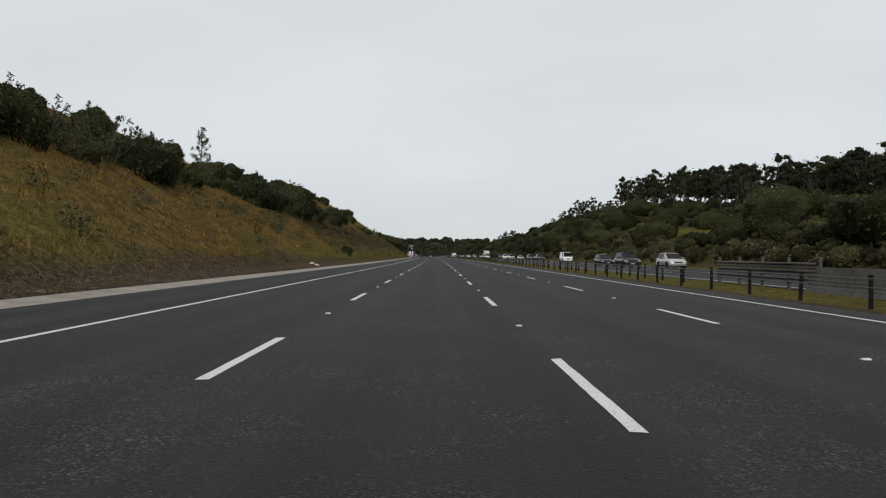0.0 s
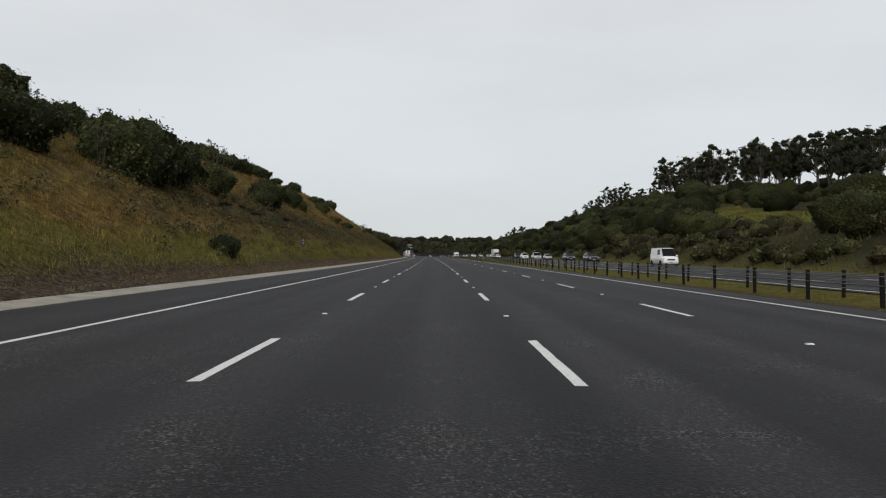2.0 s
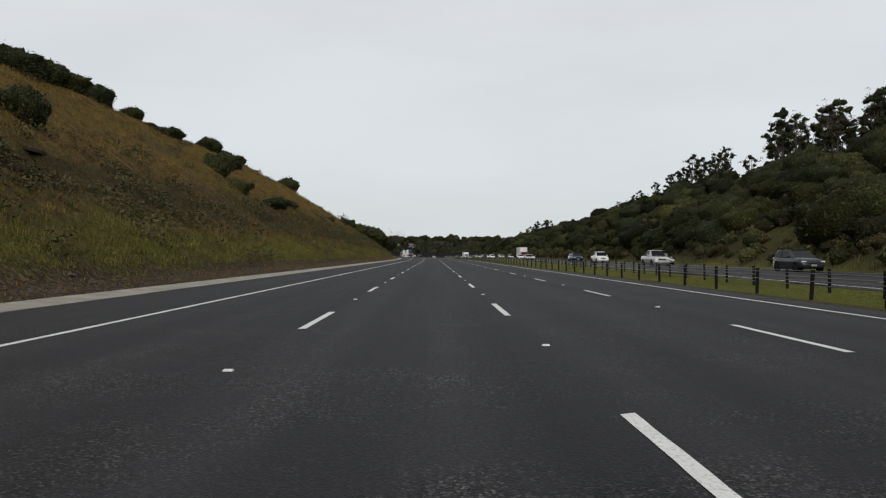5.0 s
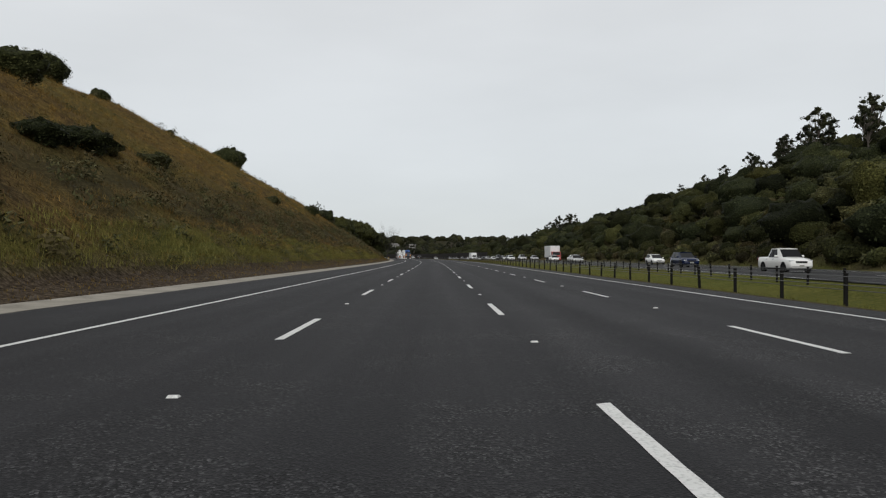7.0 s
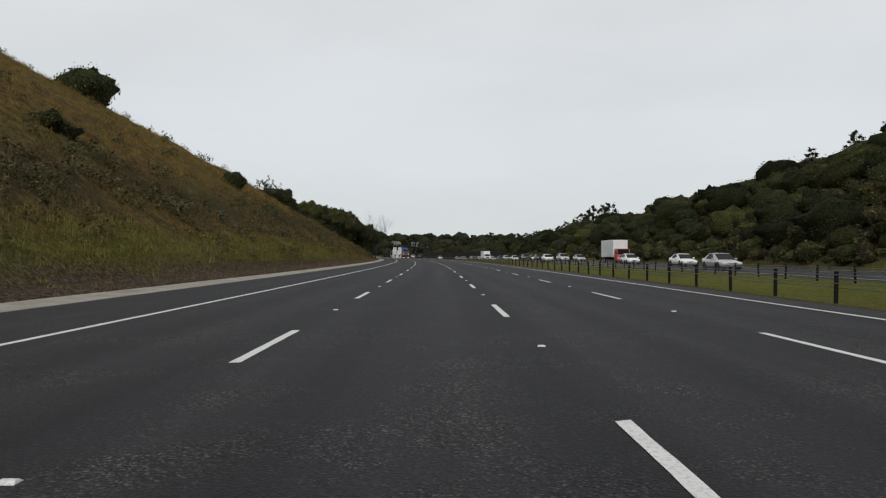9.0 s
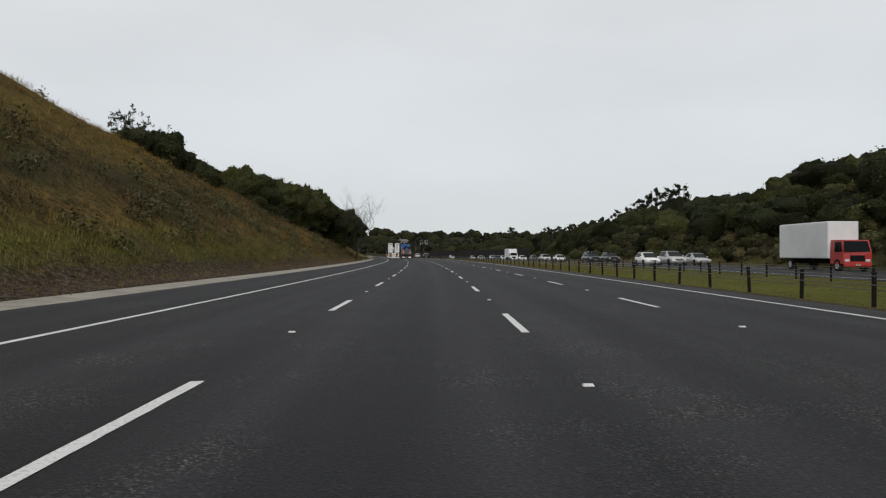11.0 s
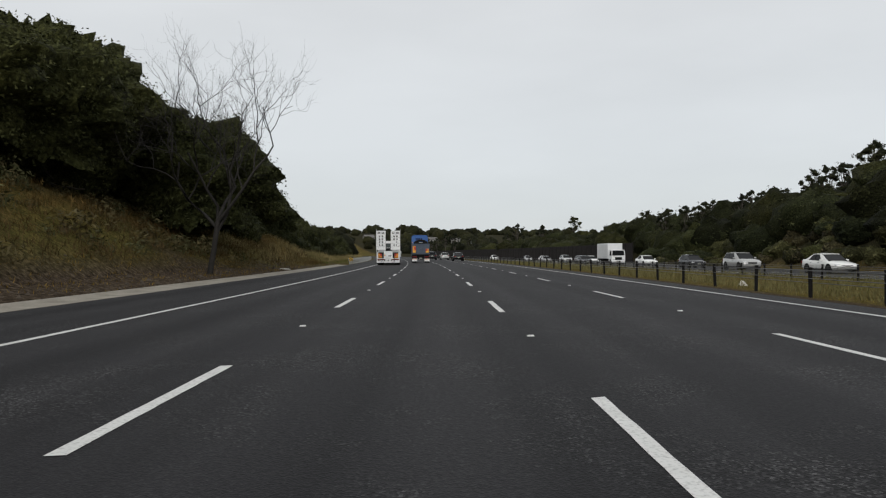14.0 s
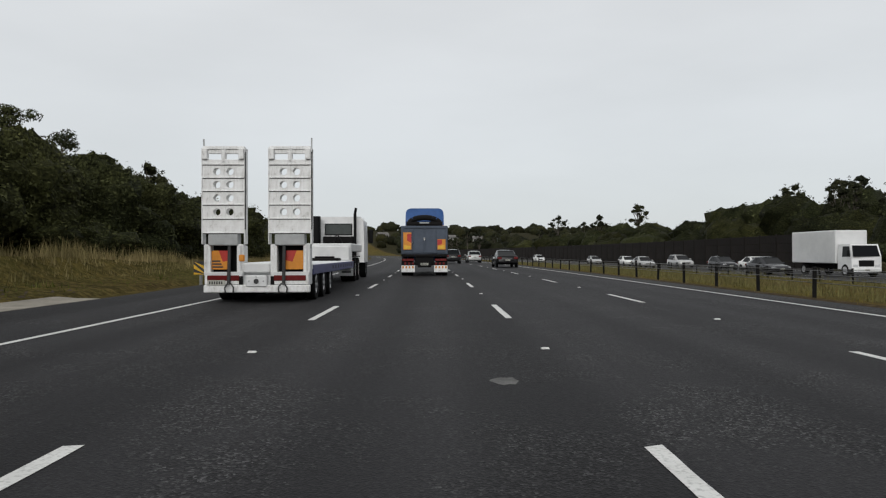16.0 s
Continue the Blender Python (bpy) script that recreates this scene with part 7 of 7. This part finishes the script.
# ---- tipper truck ----
def tipper(s, u):
    root = tagged(new("tipper_truck"), "blue tipper truck with dark tailgate and orange marker boards", "truck")
    root.matrix_basis = on_road(s, u)
    part("tipping_body", boxes((-1.22, -1.12, 0.0, 7.0, 1.15, 2.62), (1.12, 1.22, 0.0, 7.0, 1.15, 2.62), (-1.22, 1.22, 6.9, 7.0, 1.15, 2.75), (-1.2, 1.2, 0.0, 7.0, 1.1, 1.2), bevel=0.02), M_STEEL_BLUE, root)
    tg = part("tailgate", boxes((-1.14, 1.14, -0.06, 0.0, 1.2, 2.58), bevel=0.015), M_STEEL_BLUE, root, "blue-grey steel tailgate")
    part("rib", boxes((-1.2, 1.2, -0.11, -0.06, 2.5, 2.62), (-1.2, -1.1, -0.1, -0.0, 1.15, 2.5), (1.1, 1.2, -0.1, 0.0, 1.15, 2.5), (-0.62, -0.56, -0.1, -0.06, 1.2, 2.5), (-0.03, 0.03, -0.1, -0.06, 1.2, 2.5), (0.56, 0.62, -0.1, -0.06, 1.2, 2.5), bevel=0.008), M_STEEL_BLUE, tg)
    part("latch", boxes((-0.05, 0.05, -0.13, -0.1, 1.85, 2.0), (-0.66, -0.6, -0.13, -0.1, 1.7, 1.78), bevel=0.01), M_CHROME, tg)
    for sg_ in (-1, 1):
        bd = part("marker_board", boxes((min(sg_ * 0.68, sg_ * 1.1), max(sg_ * 0.68, sg_ * 1.1), -0.125, -0.105, 1.38, 2.28 if sg_ < 0 else 1.92)), M_ORANGE, root, "orange rear marker board")
        bm = bmesh.new()
        bm.faces.new([bm.verts.new((sg_ * x, -0.129, z)) for x, z in (((0.68, 1.72), (0.9, 1.85), (0.9, 2.2), (0.68, 2.2)) if sg_ < 0 else ((0.68, 1.6), (0.92, 1.66), (0.92, 1.9), (0.68, 1.9)))])
        part("red_panel", bm, M_RED, bd, "red reflective wedge")
        bm = bmesh.new()
        bm.faces.new([bm.verts.new((sg_ * x, -0.129, z)) for x, z in ((0.72, 1.42), (1.06, 1.42), (1.06, 1.62), (0.72, 1.55))])
        part("yellow_panel", bm, M_YELLOW, bd, "yellow reflective panel")
        fl = part("mudflap", boxes((min(sg_ * 0.5, sg_ * 1.2), max(sg_ * 0.5, sg_ * 1.2), -0.2, -0.17, 0.2, 0.55), bevel=0.01), M_WHITE_DIRTY, root, "grubby white mudflap with orange bars")
        for k in range(4):
            a_, b_ = sorted((sg_ * (0.56 + 0.17 * k), sg_ * (0.65 + 0.17 * k)))
            part("flap_bar", boxes((a_, b_, -0.206, -0.202, 0.40, 0.52)), M_ORANGE, fl, "worn orange bar")
        part("marker_strip", boxes((min(sg_ * 0.5, sg_ * 1.2), max(sg_ * 0.5, sg_ * 1.2), -0.16, -0.1, 0.58, 0.72)), M_CHASSIS, root, "dark rear marker strip with red bars")
        for k in range(3):
            a_, b_ = sorted((sg_ * (0.55 + 0.2 * k), sg_ * (0.65 + 0.2 * k)))
            part("red_bar", boxes((a_, b_, -0.166, -0.162, 0.585, 0.715)), M_LAMP_RED, root)
        part("tail_light", boxes((min(sg_ * 0.55, sg_ * 1.15), max(sg_ * 0.55, sg_ * 1.15), -0.15, -0.08, 0.78, 0.9), bevel=0.01), M_LAMP_RED, root)
        for y in (0.9, 2.25):
            wheel(root, sg_ * 1.07, y, 0.5, 0.28)
            wheel(root, sg_ * 0.75, y, 0.5, 0.28)
        wheel(root, sg_ * 1.06, 7.6, 0.5, 0.3)
        part("mirror", boxes((min(sg_ * 1.3, sg_ * 1.5), max(sg_ * 1.3, sg_ * 1.5), 8.3, 8.4, 1.9, 2.6), bevel=0.03), M_TRIM, root)
    part("rear_beam", boxes((-1.2, 1.2, -0.12, 0.1, 1.0, 1.14), bevel=0.02), M_CHASSIS, root)
    part("chassis", boxes((-0.5, 0.5, -0.05, 8.6, 0.55, 1.0), (-0.35, 0.35, -0.12, 0.1, 0.45, 0.75), bevel=0.03), M_CHASSIS, root)
    plate(root, 0.0, -0.14, 0.62, -1, 0.4, 0.12)
    tarp = bmesh.new()
    rod(tarp, (-0.95, 0.1, 2.72), (0.95, 0.1, 2.72), 0.14, 12)
    arch = [(-0.8 + 0.2 * k, 0.14, 2.72 + 0.34 * math.sqrt(max(0.05, 1 - (k / 4 - 1) ** 2))) for k in range(9)]
    for a, b in zip(arch, arch[1:]):
        rod(tarp, a, b, 0.15, 10)
    part("rolled_tarp", tarp, M_CHASSIS, root, "black rolled load cover")
    part("cover_hook", boxes((-0.25, 0.25, -0.06, -0.03, 2.74, 2.81), bevel=0.01), M_GREY_BOX, root)
    secs = [[(x * 1.2, 7.1 + d, z) for x, d, z in ((-1, e, 0.7), (1, e, 0.7), (1, e, 2.4), (0.99, e, 3.5), (0.97, e, 3.75), (0.9, e - 0.02, 3.9), (0.72, e - 0.05, 3.98), (-0.72, e - 0.05, 3.98), (-0.9, e - 0.02, 3.9), (-0.97, e, 3.75), (-0.99, e, 3.5), (-1, e, 2.4))] for e in (0.0, 0.15, 1.6, 2.0)]
    cab = part("cab", loft(secs), M_CAB_BLUE, root, "bright blue high-roofed cab")
    part("emblem", boxes((-0.62, -0.42, 7.075, 7.098, 3.3, 3.52), (-0.36, -0.16, 7.075, 7.098, 3.3, 3.52), (-0.10, 0.10, 7.075, 7.098, 3.3, 3.52), (0.16, 0.36, 7.075, 7.098, 3.3, 3.52)), P_BLUE, cab, "darker blue plain blocks")
    part("marker_lamp", boxes((-1.16, -1.0, 7.03, 7.1, 2.85, 2.93), (1.0, 1.16, 7.03, 7.1, 2.85, 2.93), bevel=0.015), M_ORANGE, cab, "amber lamps")
    return root


tipper(521.6, -0.38)

# ---- pole and houses in the distance ----
pole = thing_at("lighting_pole", 861.0, 68.9, "tall slim grey motorway pole in the distance", "pole")
part("shaft", rod(bmesh.new(), (0, 0, -0.3), (0, 0, 9.5), 0.11, 8, 0.06), M_GALV, pole)
part("arm", rod(bmesh.new(), (0, 0, 9.4), (-1.6, 0, 9.8), 0.04, 6), M_GALV, pole)

M_RENDERED = speckled("pale_rendered_wall", (0.26, 0.25, 0.23), (0.40, 0.385, 0.36), 2.0, 0.85, 0.2, 0.1)
M_ROOF = speckled("grey_tiled_roof", (0.10, 0.095, 0.09), (0.2, 0.19, 0.18), 3.0, 0.8, 0.2, 0.2)


def far_house(s, u, w, d, h, turn):
    """A pale house with a gabled roof and square windows."""
    root = thing_at("house", s, u, "pale rendered house with grey gabled roof among far trees", "house", None, turn)
    root["group"] = "houses on the far ridge"
    wall = part("wall", boxes((-w / 2, w / 2, -d / 2, d / 2, -1.0, h), bevel=0.05), M_RENDERED, root)
    bm = bmesh.new()
    e, r = 0.5, 2.2
    pts = [(-w / 2 - e, -d / 2 - e, h + 0.02), (w / 2 + e, -d / 2 - e, h + 0.02), (w / 2 + e, d / 2 + e, h + 0.02), (-w / 2 - e, d / 2 + e, h + 0.02), (-w / 2 - e, 0, h + r), (w / 2 + e, 0, h + r)]
    v = [bm.verts.new(p) for p in pts]
    for f in ((0, 1, 5, 4), (2, 3, 4, 5), (3, 0, 4), (1, 2, 5), (3, 2, 1, 0)):
        bm.faces.new([v[k] for k in f])
    part("roof", bm, M_ROOF, root)
    for k in range(3):
        x = -w / 2 + w * (k + 0.5) / 3
        win = part("window", boxes((x - 0.8, x + 0.8, -d / 2 - 0.05, -d / 2 + 0.05, h - 2.0, h - 0.7), bevel=0.02), M_GLASS, root)
        part("sill", boxes((x - 0.9, x + 0.9, -d / 2 - 0.12, -d / 2 - 0.051, h - 2.1, h - 2.0), bevel=0.02), M_MARKER, win)
    return root


for (hs, hu), w, h, turn in zip(far_homes, (9.0, 8.0, 9.0), (3.4, 4.2, 2.8), (12, -18, 6)):
    far_house(hs, hu, w, 8.0, h, turn)
